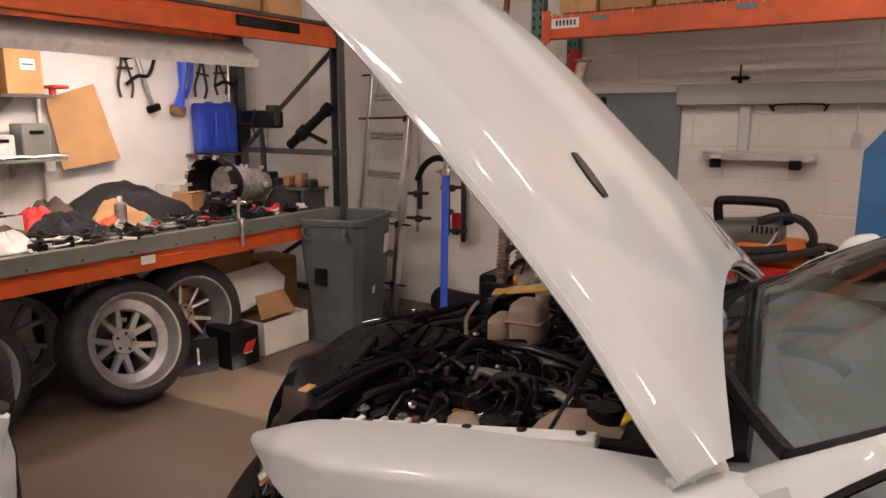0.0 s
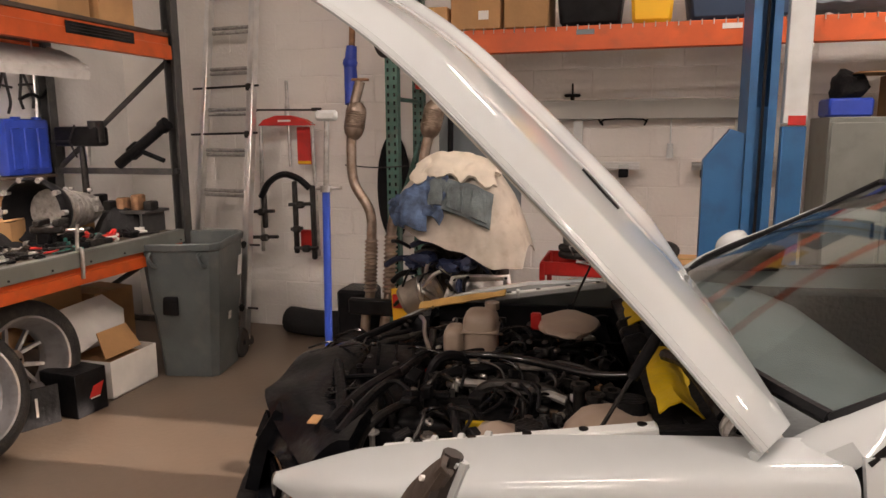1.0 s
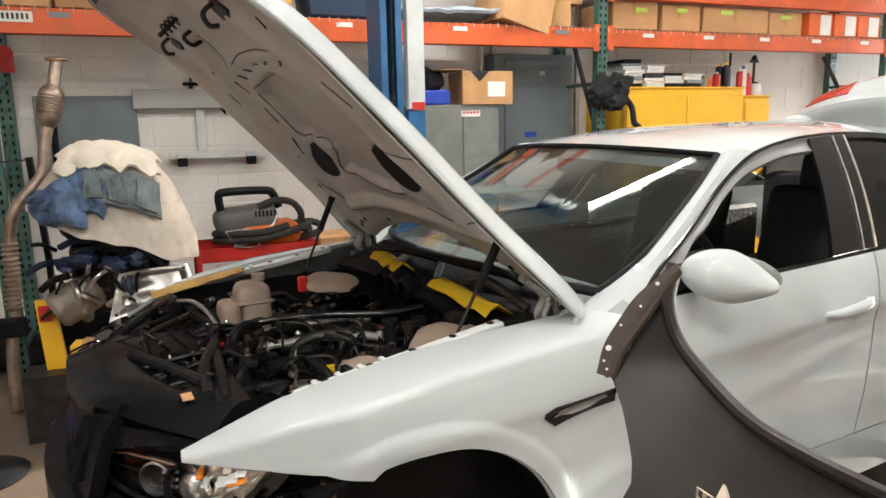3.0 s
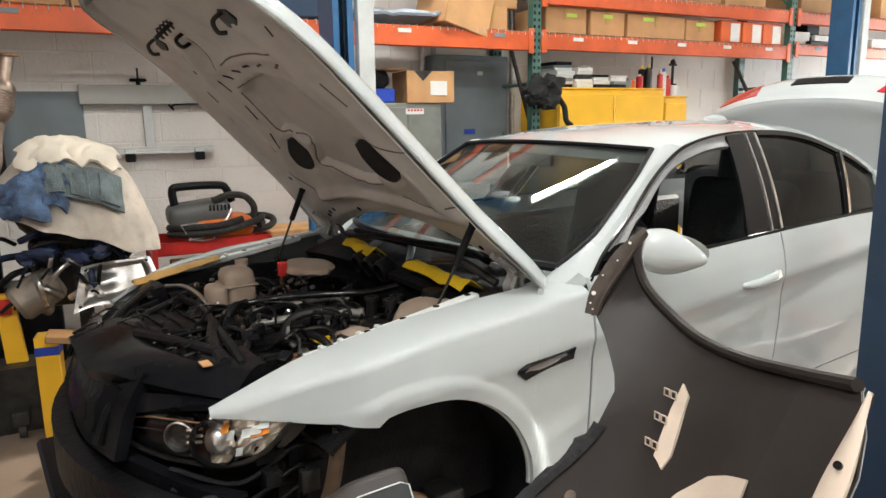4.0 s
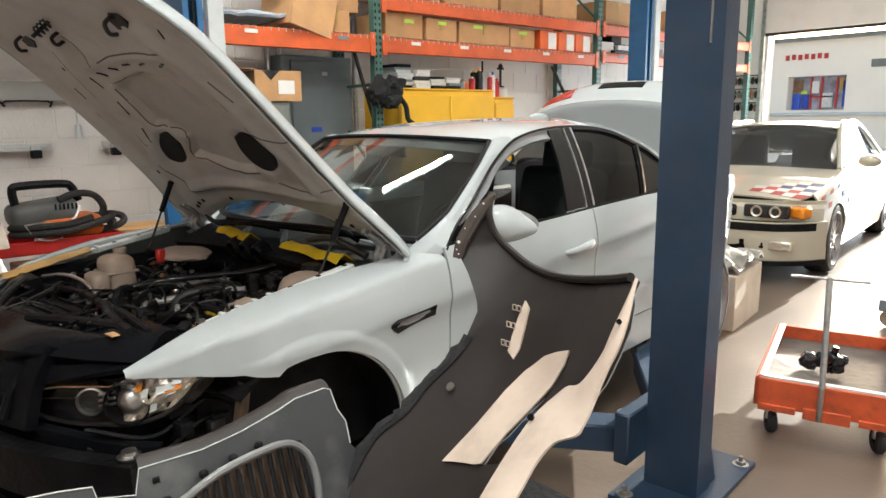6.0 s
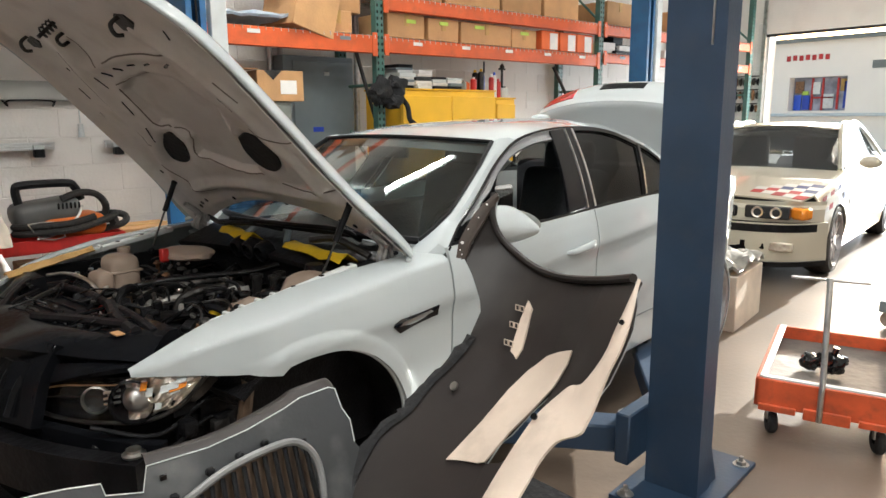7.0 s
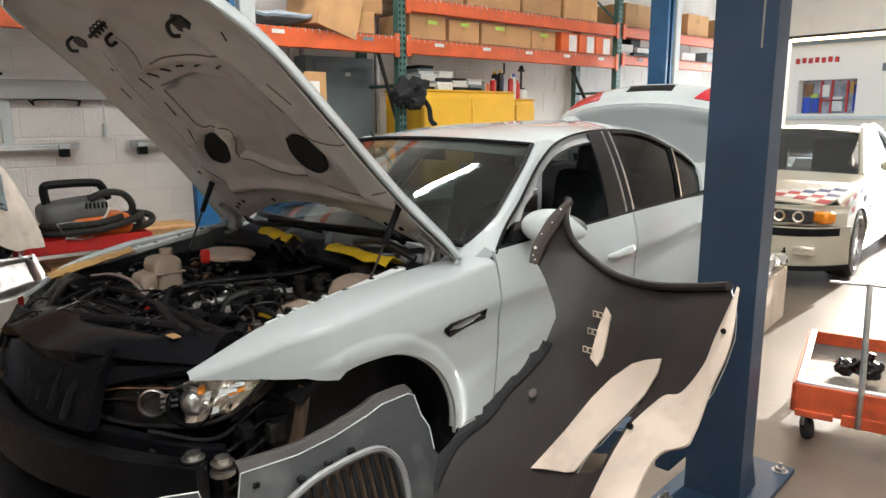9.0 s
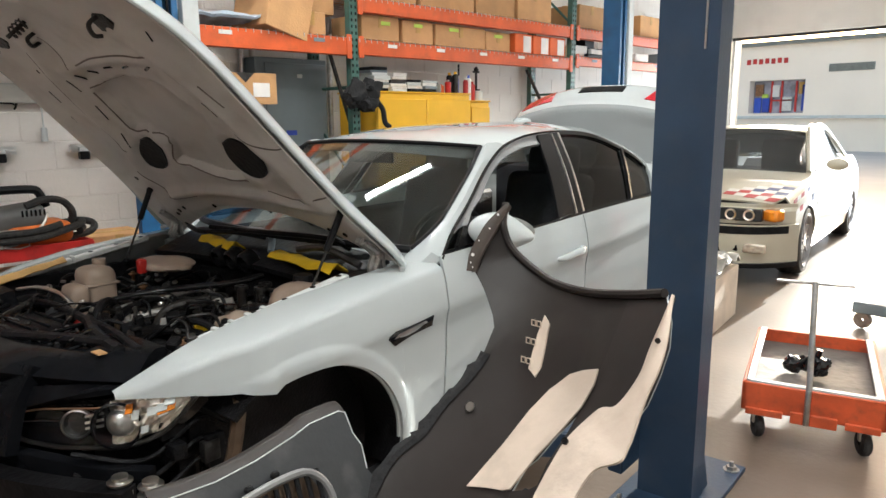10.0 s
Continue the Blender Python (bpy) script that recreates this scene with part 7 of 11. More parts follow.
C2A, C2B, C2R, C2Z = 0.77, 3.47, 0.325, 0.31
xs = sorted(set(list(np.linspace(0, 4.42, 46)) + [C2A - C2R, C2A + C2R, C2B - C2R, C2B + C2R]))
for s in (-1, 1):
    bm = B()
    rws = []
    xa = sorted(list(np.linspace(0.30, C2A - C2R - 0.004, 4)) + [C2A - C2R * math.cos(a) for a in np.linspace(0.02, 3.12, 18)] + list(np.linspace(C2A + C2R + 0.004, C2B - C2R - 0.004, 18)) + [C2B - C2R * math.cos(a) for a in np.linspace(0.02, 3.12, 18)] + list(np.linspace(C2B + C2R + 0.004, 4.42, 8)))
    for X in xa:
        lo = 0.20
        for cc in (C2A, C2B):
            if abs(X - cc) < C2R:
                lo = C2Z + math.sqrt(C2R ** 2 - (X - cc) ** 2)
        hi = c2_top(X)
        r = []
        for k in range(11):
            z = lo + (hi - lo) * k / 10
            d = lerp((z - 0.2) / (hi - 0.2), (0, 0.35, 0.6, 0.85, 1.0), (0.04, 0.0, 0.005, 0.03, 0.09))
            r.append((X, s * (c2_half(X) - d), z))
        rws.append(r)
    sheet(bm, rws, 0.015, s > 0)
    part("body_side", bm, CREAM, c2)
bm = B()
sheet(bm, [[(X, q * (c2_half(X) - 0.09), c2_top(X) + 0.025 * (1 - q * q)) for q in np.linspace(-1, 1, 13)] for X in np.linspace(0.12, 1.28, 14)], 0.015, True)
part("bonnet", bm, CREAM, c2)
bm = B()
sheet(bm, [[(X, q * (c2_half(X) - 0.09), c2_top(X) + 0.02 * (1 - q * q)) for q in np.linspace(-1, 1, 9)] for X in np.linspace(3.5, 4.42, 6)], 0.015, True)
part("boot_lid", bm, CREAM, c2)
# nose
bm = B()
sheet(bm, [[(0.02 + 0.28 * abs(q) ** 4 + (0.05 if z > 0.64 else 0), q * 0.82, z) for q in np.linspace(-1, 1, 25)] for z in (0.53, 0.58, 0.63, 0.66, 0.70)], 0.02, False)
part("nose_panel", bm, CREAM, c2)
bm = B()
sheet(bm, [[(-0.08 + 0.38 * abs(q) ** 4 + (0.02 if z < 0.3 else 0), q * 0.845, z) for q in np.linspace(-1, 1, 29)] for z in (0.20, 0.26, 0.34, 0.42, 0.50, 0.53)], 0.03, False)
bu = part("front_bumper", bm, CREAM, c2)
bm = B()
sheet(bm, [[(-0.095 + 0.385 * abs(q) ** 4, q * 0.85, z) for q in np.linspace(-1, 1, 29)] for z in (0.455, 0.475, 0.505, 0.52)], 0.02, False)
part("rubbing_strip", bm, BLACK_PLASTIC, bu, "black bumper strip")
bm = B()
sheet(bm, [[(-0.12 + 0.42 * abs(q) ** 4, q * 0.85, z) for q in np.linspace(-1, 1, 25)] for z in (0.165, 0.19, 0.205)], 0.03, False)
part("lip_spoiler", bm, BLACK_PLASTIC, bu, "black lip spoiler")
bm = B()
box(bm, (-0.09, 0, 0.33), (0.03, 0.66, 0.12), 0.02)
part("lower_intake", bm, BLACK_GLOSS, bu, "black lower intake")
for s in (-1, 1):
    bm = B()
    box(bm, (-0.065, s * 0.42, 0.335), (0.03, 0.10, 0.06), 0.01)
    part("duct", bm, BLACK_GLOSS, bu)
    bm = B()
    box(bm, (-0.035, s * 0.59, 0.335), (0.05, 0.19, 0.075), 0.01, None)
    fg = part("fog_lamp", bm, LAMP_LENS, bu, "clear rectangular fog lamp")
    bm = B()
    box(bm, (0.0, s * 0.12, 0.61), (0.05, 0.18, 0.10), 0.03, None, 3)
    kd = part("kidney", bm, BLACK_GLOSS, c2, "black kidney grille")
    for k in range(8):
        bm = B()
        box(bm, (-0.028, s * 0.12 - 0.07 + 0.02 * k, 0.61), (0.006, 0.006, 0.085))
        part("bar", bm, SATIN_BLACK, kd)
    bm = B()
    box(bm, (0.012, s * 0.455, 0.615), (0.07, 0.36, 0.105), 0.01)
    hl = part("headlamp", bm, shade("lamp_glass_dark", (0.035, 0.035, 0.037), 0.12, 0.3), c2, "twin round headlamps behind clear glass")
    for k in (0.38, 0.53):
        bm = B()
        lathe(bm, [(0.0, -0.01), (0.03, -0.004), (0.046, 0.004), (0.048, 0.0)], 22, pose(-0.026, s * k, 0.615, 0, -90, 0))
        part("lamp", bm, LAMP_LENS, hl, "round lamp")
    bm = B()
    box(bm, (0.10, s * 0.70, 0.612), (0.13, 0.135, 0.10), 0.02, Matrix.Translation((0.10, s * 0.70, 0)) @ pose(0, 0, 0, 0, 0, s * 25) @ Matrix.Translation((-0.10, -s * 0.70, 0)))
    part("indicator", bm, AMBER, c2, "amber indicator")
    for wx in (C2A, C2B):
        bt, br = B(), B()
        road_wheel(bt, br, 0.315, 0.23)
        m = pose(wx, s * 0.735, 0.318, 90 if s < 0 else -90, 0, 0)
        for k in range(10):
            a = k * math.pi / 5
            box(br, (0.13, 0, 0.085), (0.17, 0.022, 0.02), 0.004, pose(0, 0, 0, 0, 0, 36 * k))
        rod(br, (0, 0, 0.05), (0, 0, 0.10), 0.05, seg=18)
        bmesh.ops.transform(bt, matrix=m, verts=bt.verts)
        bmesh.ops.transform(br, matrix=m, verts=br.verts)
        w0 = part("wheel", bt, RUBBER, c2, "black tyre")
        part("rim", br, RIM_SILVER, w0, "ten-spoke silver rim")
    # cabin
    bm = B()
    pl = [(1.28, 0.90), (1.98, 1.29), (2.35, 1.325), (2.9, 1.30), (3.55, 0.95)]
    tube(bm, [(X, s * lerp(z, (0.9, 1.3), (0.73, 0.565)), z) for X, z in pl], 0.024, 8, 5)
    part("roof_pillar", bm, CREAM, c2)
    bm = B()
    sheet(bm, [[(lerp(f, (0, 0.3, 0.6, 1), (1.42, 1.98, 2.75, 3.40)) if g > 0.5 else lerp(f, (0, 1), (1.30, 3.50)), s * (0.735 - 0.16 * g), 0.905 + g * (lerp(f, (0, 0.3, 0.6, 1), (0.08, 0.37, 0.39, 0.05)))) for f in np.linspace(0, 1, 15)] for g in (0.0, 1.0)], 0.005, s < 0)
    g2 = part("side_window", bm, DARK_GLASS, c2, "dark side window")
    bm = B()
    lump(bm, (1.55, s * 0.93, 0.97), (0.07, 0.10, 0.06), 3, 0.0, 3)
    part("door_mirror", bm, CREAM, c2)
bm = B()
sheet(bm, [[(lerp(t, (0, 1), (1.24, 1.95)) - 0.10 * (1 - q * q), q * lerp(t, (0, 1), (0.71, 0.56)), lerp(t, (0, 1), (0.90, 1.285)) + 0.02 * (1 - q * q)) for q in np.linspace(-1, 1, 13)] for t in np.linspace(0, 1, 7)], 0.004, True)
g2 = part("windscreen", bm, DARK_GLASS, c2, "dark windscreen")
g2.visible_shadow = False
bm = B()
sheet(bm, [[(X, q * 0.575, 1.30 + 0.03 * (1 - q * q) + lerp(X, (1.9, 2.3, 2.9), (-0.015, 0.015, 0.0))) for q in np.linspace(-1, 1, 11)] for X in np.linspace(1.88, 2.95, 9)], 0.02, True)
part("roof", bm, CREAM, c2)
bm = B()
sheet(bm, [[(lerp(t, (0, 1), (2.93, 3.55)), q * lerp(t, (0, 1), (0.56, 0.66)), lerp(t, (0, 1), (1.29, 0.94))) for q in np.linspace(-1, 1, 9)] for t in np.linspace(0, 1, 6)], 0.004, True)
g2 = part("rear_window", bm, DARK_GLASS, c2)
g2.visible_shadow = False
bm = B()
box(bm, (2.3, 0, 0.55), (2.4, 1.4, 0.5), 0.05)
box(bm, (2.0, -0.35, 0.95), (0.14, 0.45, 0.5), 0.05, None, 2)
box(bm, (2.0, 0.35, 0.95), (0.14, 0.45, 0.5), 0.05, None, 2)
part("cabin", bm, SEAT, c2, "dark cabin with seats")
bm = B()
tube(bm, [(2.25, -0.5, 0.8), (2.25, -0.48, 1.22), (2.25, 0.48, 1.22), (2.25, 0.5, 0.8)], 0.02, 8, 4)
part("roll_hoop", bm, PALE, c2, "pale roll hoop")
bm = B()
box(bm, (2.2, 0, 0.24), (3.9, 1.45, 0.12), 0.03)
part("underbody", bm, BLACK_PLASTIC, c2)
CHK_R, CHK_B, CHK_W = shade("checker_red", (0.36, 0.006, 0.008), 0.5), shade("checker_blue", (0.010, 0.028, 0.13), 0.5), shade("checker_white", (0.62, 0.62, 0.60), 0.4)
for i in range(8):
    for j in range(5):
        X, q = 0.16 + 0.10 * i + 0.02 * j, -0.995 + 0.135 * j
        bm = B()
        rws = []
        for a in (0, 1):
            xx = X + 0.10 * a
            rws.append([])
            for b in (0, 0.5, 1):
                qq = q + 0.135 * b
                hwid = c2_half(xx) - 0.088
                rws[-1].append((xx, qq * hwid, c2_top(xx) + 0.025 * (1 - min(1, qq * qq)) + 0.004))
        if i > 4 or i * 0.8 + j * 0.8 > 4.3:
            bm.free()
            continue
        sheet(bm, rws, 0.003, True)
        part("checker", bm, CHK_W if (i + j) % 2 else (CHK_B if i - 0.3 * j > 1.1 else CHK_R), c2)
for i in range(6):
    for j in range(2):
        X = 0.36 + 0.11 * i
        if C2Z + math.sqrt(max(0, C2R ** 2 - (X + 0.05 - C2A) ** 2)) > 0.66 - 0.08 * j:
            continue
        bm = B()
        sheet(bm, [[(xx, -(c2_half(xx) + 0.004 - (0.03 if j == 0 else 0.006)), c2_top(xx) - 0.03 - 0.085 * (j + b)) for b in (0, 1)] for xx in (X, X + 0.11)], 0.003, False)
        part("checker", bm, CHK_W if (i + j) % 2 else (CHK_R if i < 3 else CHK_B), c2)

# ---- drain trolley ----
dt = thing("drain_trolley", "orange-red oil drain trolley with a steel tray", "trolley", pose(1.28, 0.51, 0, 0, 0, -72.5))
CW, CL = 0.56, 0.92      # local x across the front, local y to the back
bm = B()
for (cx, cy, sx, sy) in ((CW / 2, 0.01, CW, 0.02), (CW / 2, CL - 0.01, CW, 0.02), (0.01, CL / 2, 0.02, CL), (CW - 0.01, CL / 2, 0.02, CL)):
    box(bm, (cx, cy, 0.215), (sx, sy, 0.13), 0.004)
box(bm, (CW / 2, CL / 2, 0.20), (CW - 0.02, CL - 0.02, 0.02))
part("tray_frame", bm, CART_ORANGE, dt)
bm = B()
for (x0, x1) in ((0.02, 0.17), (0.20, 0.38), (0.41, 0.54)):
    box(bm, ((x0 + x1) / 2, -0.004, 0.15), (x1 - x0, 0.018, 0.05 if x0 > 0.1 and x0 < 0.4 else 0.03), 0.003)
part("skirt", bm, CART_ORANGE, dt)
bm = B()
rws = [[(0.025 + (CW - 0.05) * a, 0.025 + (CL - 0.05) * b, 0.215 + 0.006 * noise.noise(Vector((a * 9, b * 12, 1)))) for a in np.linspace(0, 1, 10)] for b in np.linspace(0, 1, 14)]
sheet(bm, rws, 0.004, False)
part("tray", bm, shade("oily_sheet_steel", (0.11, 0.098, 0.084), 0.6, 0.0, 0.3, 9, 0.5, 18, dirt=(0.12, 0.10, 0.09), dirt_amount=0.7), dt, "oily sheet-steel tray")
bm = B()
for (cx, cy, sx, sy) in ((0.03, CL / 2, 0.03, CL - 0.04), (CW - 0.03, CL / 2, 0.03, CL - 0.04), (CW / 2, 0.025, CW - 0.06, 0.03)):
    box(bm, (cx, cy, 0.283), (sx, sy, 0.012), 0.003)
part("rim", bm, PALE, dt, "paint-worn pale tray rim")
for cx, cy in ((0.07, 0.08), (CW - 0.07, 0.08), (0.07, CL - 0.08), (CW - 0.07, CL - 0.08)):
    bm = B()
    lathe(bm, [(0.012, -0.018), (0.048, -0.018), (0.055, -0.01), (0.055, 0.01), (0.048, 0.018), (0.012, 0.018)], 20, pose(cx, cy, 0.056, 0, 90, 20))
    cs = part("caster", bm, RUBBER, dt, "black caster wheel")
    bm = B()
    box(bm, (cx, cy, 0.10), (0.05, 0.04, 0.07), 0.006)
    part("fork", bm, STEEL, cs)
bm = B()
tube(bm, [(CW * 0.47, -0.018, 0.13), (CW * 0.47, -0.020, 0.26), (CW * 0.47, -0.002, 0.34), (CW * 0.45, 0.10, 0.74)], 0.013, 10, 5)
tbh = part("handle_pole", bm, STEEL, dt, "bright steel handle pole")
bm = B()
rod(bm, (CW * 0.45 - 0.15, 0.10, 0.735), (CW * 0.45 + 0.15, 0.10, 0.735), 0.007)
part("cross_bar", bm, STEEL, tbh)
of = thing("oil_filter_housing", "oily black engine part lying in the tray", "engine part", pose(1.28, 0.51, 0.225, 0, 0, -72.5) @ pose(0.29, 0.38, 0))
bm = B()
lump(bm, (0, 0, 0.05), (0.06, 0.05, 0.05), 3, 0.2, 3)
rod(bm, (0.0, 0.0, 0.08), (0.01, 0.0, 0.13), 0.014)
part("housing", bm, BLACK_GLOSS, of)
bm = B()
lump(bm, (-0.09, 0.03, 0.035), (0.05, 0.045, 0.04), 8, 0.25, 3)
part("filter", bm, BLACK_GLOSS, of)
for k in range(12):
    bm = B()
    a = rng.uniform(0, 6.28)
    rod(bm, (0.04 * math.cos(a), 0.04 * math.sin(a), rng.uniform(0.02, 0.09)), (0.075 * math.cos(a), 0.07 * math.sin(a), rng.uniform(0.02, 0.09)), 0.009, seg=7)
    part("spigot", bm, BLACK_GLOSS, of)
# carton with old trim by the column
cb2 = thing("open_carton", "open pale carton with grey trim piled on top", "box", pose(2.95, 1.54, 0, 0, 0, 10))
bm = B()
box(bm, (0, 0, 0.19), (0.62, 0.42, 0.38), 0.006)
part("carton", bm, shade("bleached_carton", (0.58, 0.51, 0.42), 0.8, 0, 0.12, 6, 0.2, 60), cb2)
bm = B()
rws = [[(-0.30 + 0.6 * a, -0.22 + 0.40 * b, 0.42 + 0.10 * math.sin(a * 3.1) * (0.4 + b) + 0.07 * noise.noise(Vector((a * 5, b * 4, 4))) + 0.03 * noise.noise(Vector((a * 13, b * 11, 9)))) for a in np.linspace(0, 1, 14)] for b in np.linspace(0, 1, 9)]
sheet(bm, rws, 0.02, False)
solo("trim_panel", bm, shade("scuffed_grey_trim", (0.22, 0.21, 0.19), 0.45, 0, 0.4, 9, 0.2, 60), "scuffed grey trim lying on the carton", "car trim", pose(2.95, 1.54, 0, 0, 0, 10))
# engine crane at the edge of the bay
ec = thing("engine_crane", "grey engine crane with a red post and casters", "crane", pose(3.55, 0.28, 0))
bm = B()
box(bm, (0, 0, 0.15), (0.10, 0.8, 0.08), 0.008)
part("leg", bm, BLUE_GREY, ec)
bm = B()
box(bm, (0.0, -0.30, 0.75), (0.09, 0.09, 1.2), 0.008)
part("post", bm, RED, ec)
bm = B()
box(bm, (0.05, 0.16, 0.52), (0.16, 0.12, 0.22), 0.02)
rod(bm, (0.05, 0.16, 0.18), (0.05, 0.16, 0.5), 0.04)
part("jack", bm, BLUE_GREY, ec)
for cy in (-0.34, 0.34):
    bm = B()
    lathe(bm, [(0.012, -0.02), (0.05, -0.02), (0.058, -0.01), (0.058, 0.01), (0.05, 0.02), (0.012, 0.02)], 20, pose(0, cy, 0.06, 0, 90, 0))
    part("caster", bm, STEEL, ec)


# ---- along the block wall ----
WY = WY1
bm = B()
box(bm, (-1.62, WY - 0.02, 1.30), (0.58, 0.03, 0.70), 0.004)
solo("wall_panel", bm, BLUE_GREY, "flat blue-grey metal panel hung on the wall", "panel")
wr_ = thing("wall_rail", "pale grey wall rail with clamp knobs", "wall rail")
bm = B()
box(bm, (-0.60, WY - 0.05, 1.628), (1.50, 0.09, 0.125), 0.006)
part("rail", bm, shade("pale_sage_metal", (0.40, 0.40, 0.37), 0.5, 0, 0.05, 4), wr_)
for kx in (-0.992, 0.13, 0.60):
    bm = B()
    rod(bm, (kx, WY - 0.05, 1.69), (kx, WY - 0.05, 1.715), 0.014)
    box(bm, (kx, WY - 0.05, 1.723), (0.11, 0.035, 0.022), 0.01)
    rod(bm, (kx, WY - 0.05, 1.73), (kx, WY - 0.05, 1.80), 0.006)
    part("clamp_knob", bm, SATIN_BLACK, wr_, "black clamp knob")
bm = B()
tube(bm, [(-0.82, WY - 0.08, 1.57), (-0.79, WY - 0.09, 1.53), (-0.78, WY - 0.09, 1.565), (-0.54, WY - 0.09, 1.565), (-0.53, WY - 0.09, 1.53), (-0.51, WY - 0.08, 1.57)], 0.007, 6, 3)
part("wire_hook", bm, SATIN_BLACK, wr_, "black wire hook")
bm = B()
rod(bm, (-0.366, WY - 0.06, 1.62), (-0.366, WY - 0.06, 1.40), 0.005)
rod(bm, (-0.366, WY - 0.06, 1.41), (-0.366, WY - 0.06, 1.32), 0.018, 0.022)
part("pendant_switch", bm, PALE, wr_, "hanging pull switch")
for bx0, bx1, stem in ((-1.164, -0.549, -0.95), (-0.23, 0.30, 0.05)):
    br_ = thing("clamp_bar", "bright aluminium clamp bar with black end blocks", "clamp bar", group="clamp bars on the wall")
    bm = B()
    for dz in (-0.018, 0.0, 0.018):
        box(bm, ((bx0 + bx1) / 2, WY - 0.09, 1.268 + dz), (bx1 - bx0, 0.04, 0.014), 0.002)
    box(bm, ((bx0 + bx1) / 2, WY - 0.085, 1.268), (bx1 - bx0 - 0.01, 0.03, 0.05))
    part("bar", bm, ALU_BRIGHT, br_)
    for ex in (bx0 + 0.08, bx1 - 0.10):
        bm = B()
        box(bm, (ex, WY - 0.11, 1.262), (0.065, 0.05, 0.03), 0.003)
        part("clamp_plate", bm, PALE, br_)
        bm = B()
        box(bm, (ex, WY - 0.115, 1.222), (0.062, 0.06, 0.055), 0.006)
        part("rubber_block", bm, BLACK_PLASTIC, br_, "black rubber block")
    bm = B()
    box(bm, (stem, WY - 0.04, 1.42), (0.06, 0.03, 0.30), 0.004)
    part("bracket", bm, PALE, br_)
bm = B()
box(bm, (1.49, WY - 0.09, 1.42), (0.68, 0.17, 1.04), 0.006)
eb = thing("electric_cabinet", "blue-grey electrical cabinet on the wall", "electrical cabinet")
part("case", bm, BLUE_GREY, eb)
bm = B()
box(bm, (1.52, WY - 0.182, 1.42), (0.58, 0.012, 0.96), 0.004)
dr = part("door", bm, BLUE_GREY, eb)
bm = B()
box(bm, (1.55, WY - 0.19, 1.80), (0.05, 0.004, 0.03))
part("maker_plate", bm, PALE, dr)
bm = B()
box(bm, (1.45, WY - 0.19, 1.34), (0.10, 0.004, 0.04), 0.0)
part("sticker", bm, BLUE_PLASTIC, dr, "small blue oval sticker")
for cx in (1.10, 1.20, 1.95):
    bm = B()
    rod(bm, (cx, WY - 0.05, 1.0 if cx < 1.9 else 1.3), (cx, WY - 0.05, 2.9), 0.022)
    solo("conduit", bm, STEEL, "galvanised conduit running up the wall", "conduit", group="conduits")
mc = thing("metal_cabinet", "grey-green metal cabinet standing by the wall", "cabinet", pose(0.70, 4.22, 0))
bm = B()
box(bm, (0, 0, 0.78), (0.56, 0.44, 1.56), 0.006)
part("case", bm, GREY_CAB, mc)
for s in (-1, 1):
    bm = B()
    box(bm, (s * 0.14, -0.228, 0.80), (0.265, 0.014, 1.46), 0.004)
    d0 = part("door", bm, GREY_CAB, mc)
    bm = B()
    box(bm, (s * 0.035, -0.245, 0.95), (0.016, 0.02, 0.09), 0.003)
    part("handle", bm, SATIN_BLACK, d0)
bm = B()
box(bm, (0.06, -0.238, 1.50), (0.14, 0.003, 0.04))
lb = part("label", bm, PAPER, mc, "white label with red writing")
bm = B()
for k in range(5):
    box(bm, (0.01 + 0.025 * k, -0.241, 1.508), (0.016, 0.002, 0.014))
part("writing", bm, RED, lb)
bb_ = thing("parts_bin", "blue plastic bin holding a black bag", "bin", pose(0.53, 4.16, 1.56))
bm = B()
box(bm, (0, 0, 0.05), (0.22, 0.24, 0.10), 0.012)
part("tub", bm, BLUE_PLASTIC, bb_)
bm = B()
lump(bm, (0.02, 0, 0.16), (0.09, 0.10, 0.09), 4, 0.2, 3)
solo("black_bag", bm, BLACK_CLOTH, "crumpled black bag in the blue bin", "bag", pose(0.52, 4.16, 1.56))
ob_ = thing("open_box", "open brown cardboard box with a white label", "box", pose(0.90, 4.13, 1.562, 0, 0, -4))
bm = B()
for (cx, cy, sx, sy) in ((0, -0.15, 0.36, 0.006), (0, 0.15, 0.36, 0.006), (-0.18, 0, 0.006, 0.3), (0.18, 0, 0.006, 0.3)):
    box(bm, (cx, cy, 0.11), (sx, sy, 0.22))
box(bm, (0, 0, 0.004), (0.36, 0.3, 0.006))
part("carton", bm, CARDBOARD, ob_)
bm = B()
box(bm, (-0.26, 0, 0.23), (0.18, 0.3, 0.006), 0, None)
part("flap", bm, CARDBOARD, ob_)
bm = B()
box(bm, (0.06, -0.155, 0.10), (0.13, 0.003, 0.10))
part("label", bm, PAPER, ob_, "torn white label")
bm = B()
plate(bm, [(-0.07, 0.22), (0.0, 0.15), (0.07, 0.22)], 0.003, pose(-0.06, -0.152, 0, 90, 0, 0))
part("handle_cut", bm, CARBON, ob_)
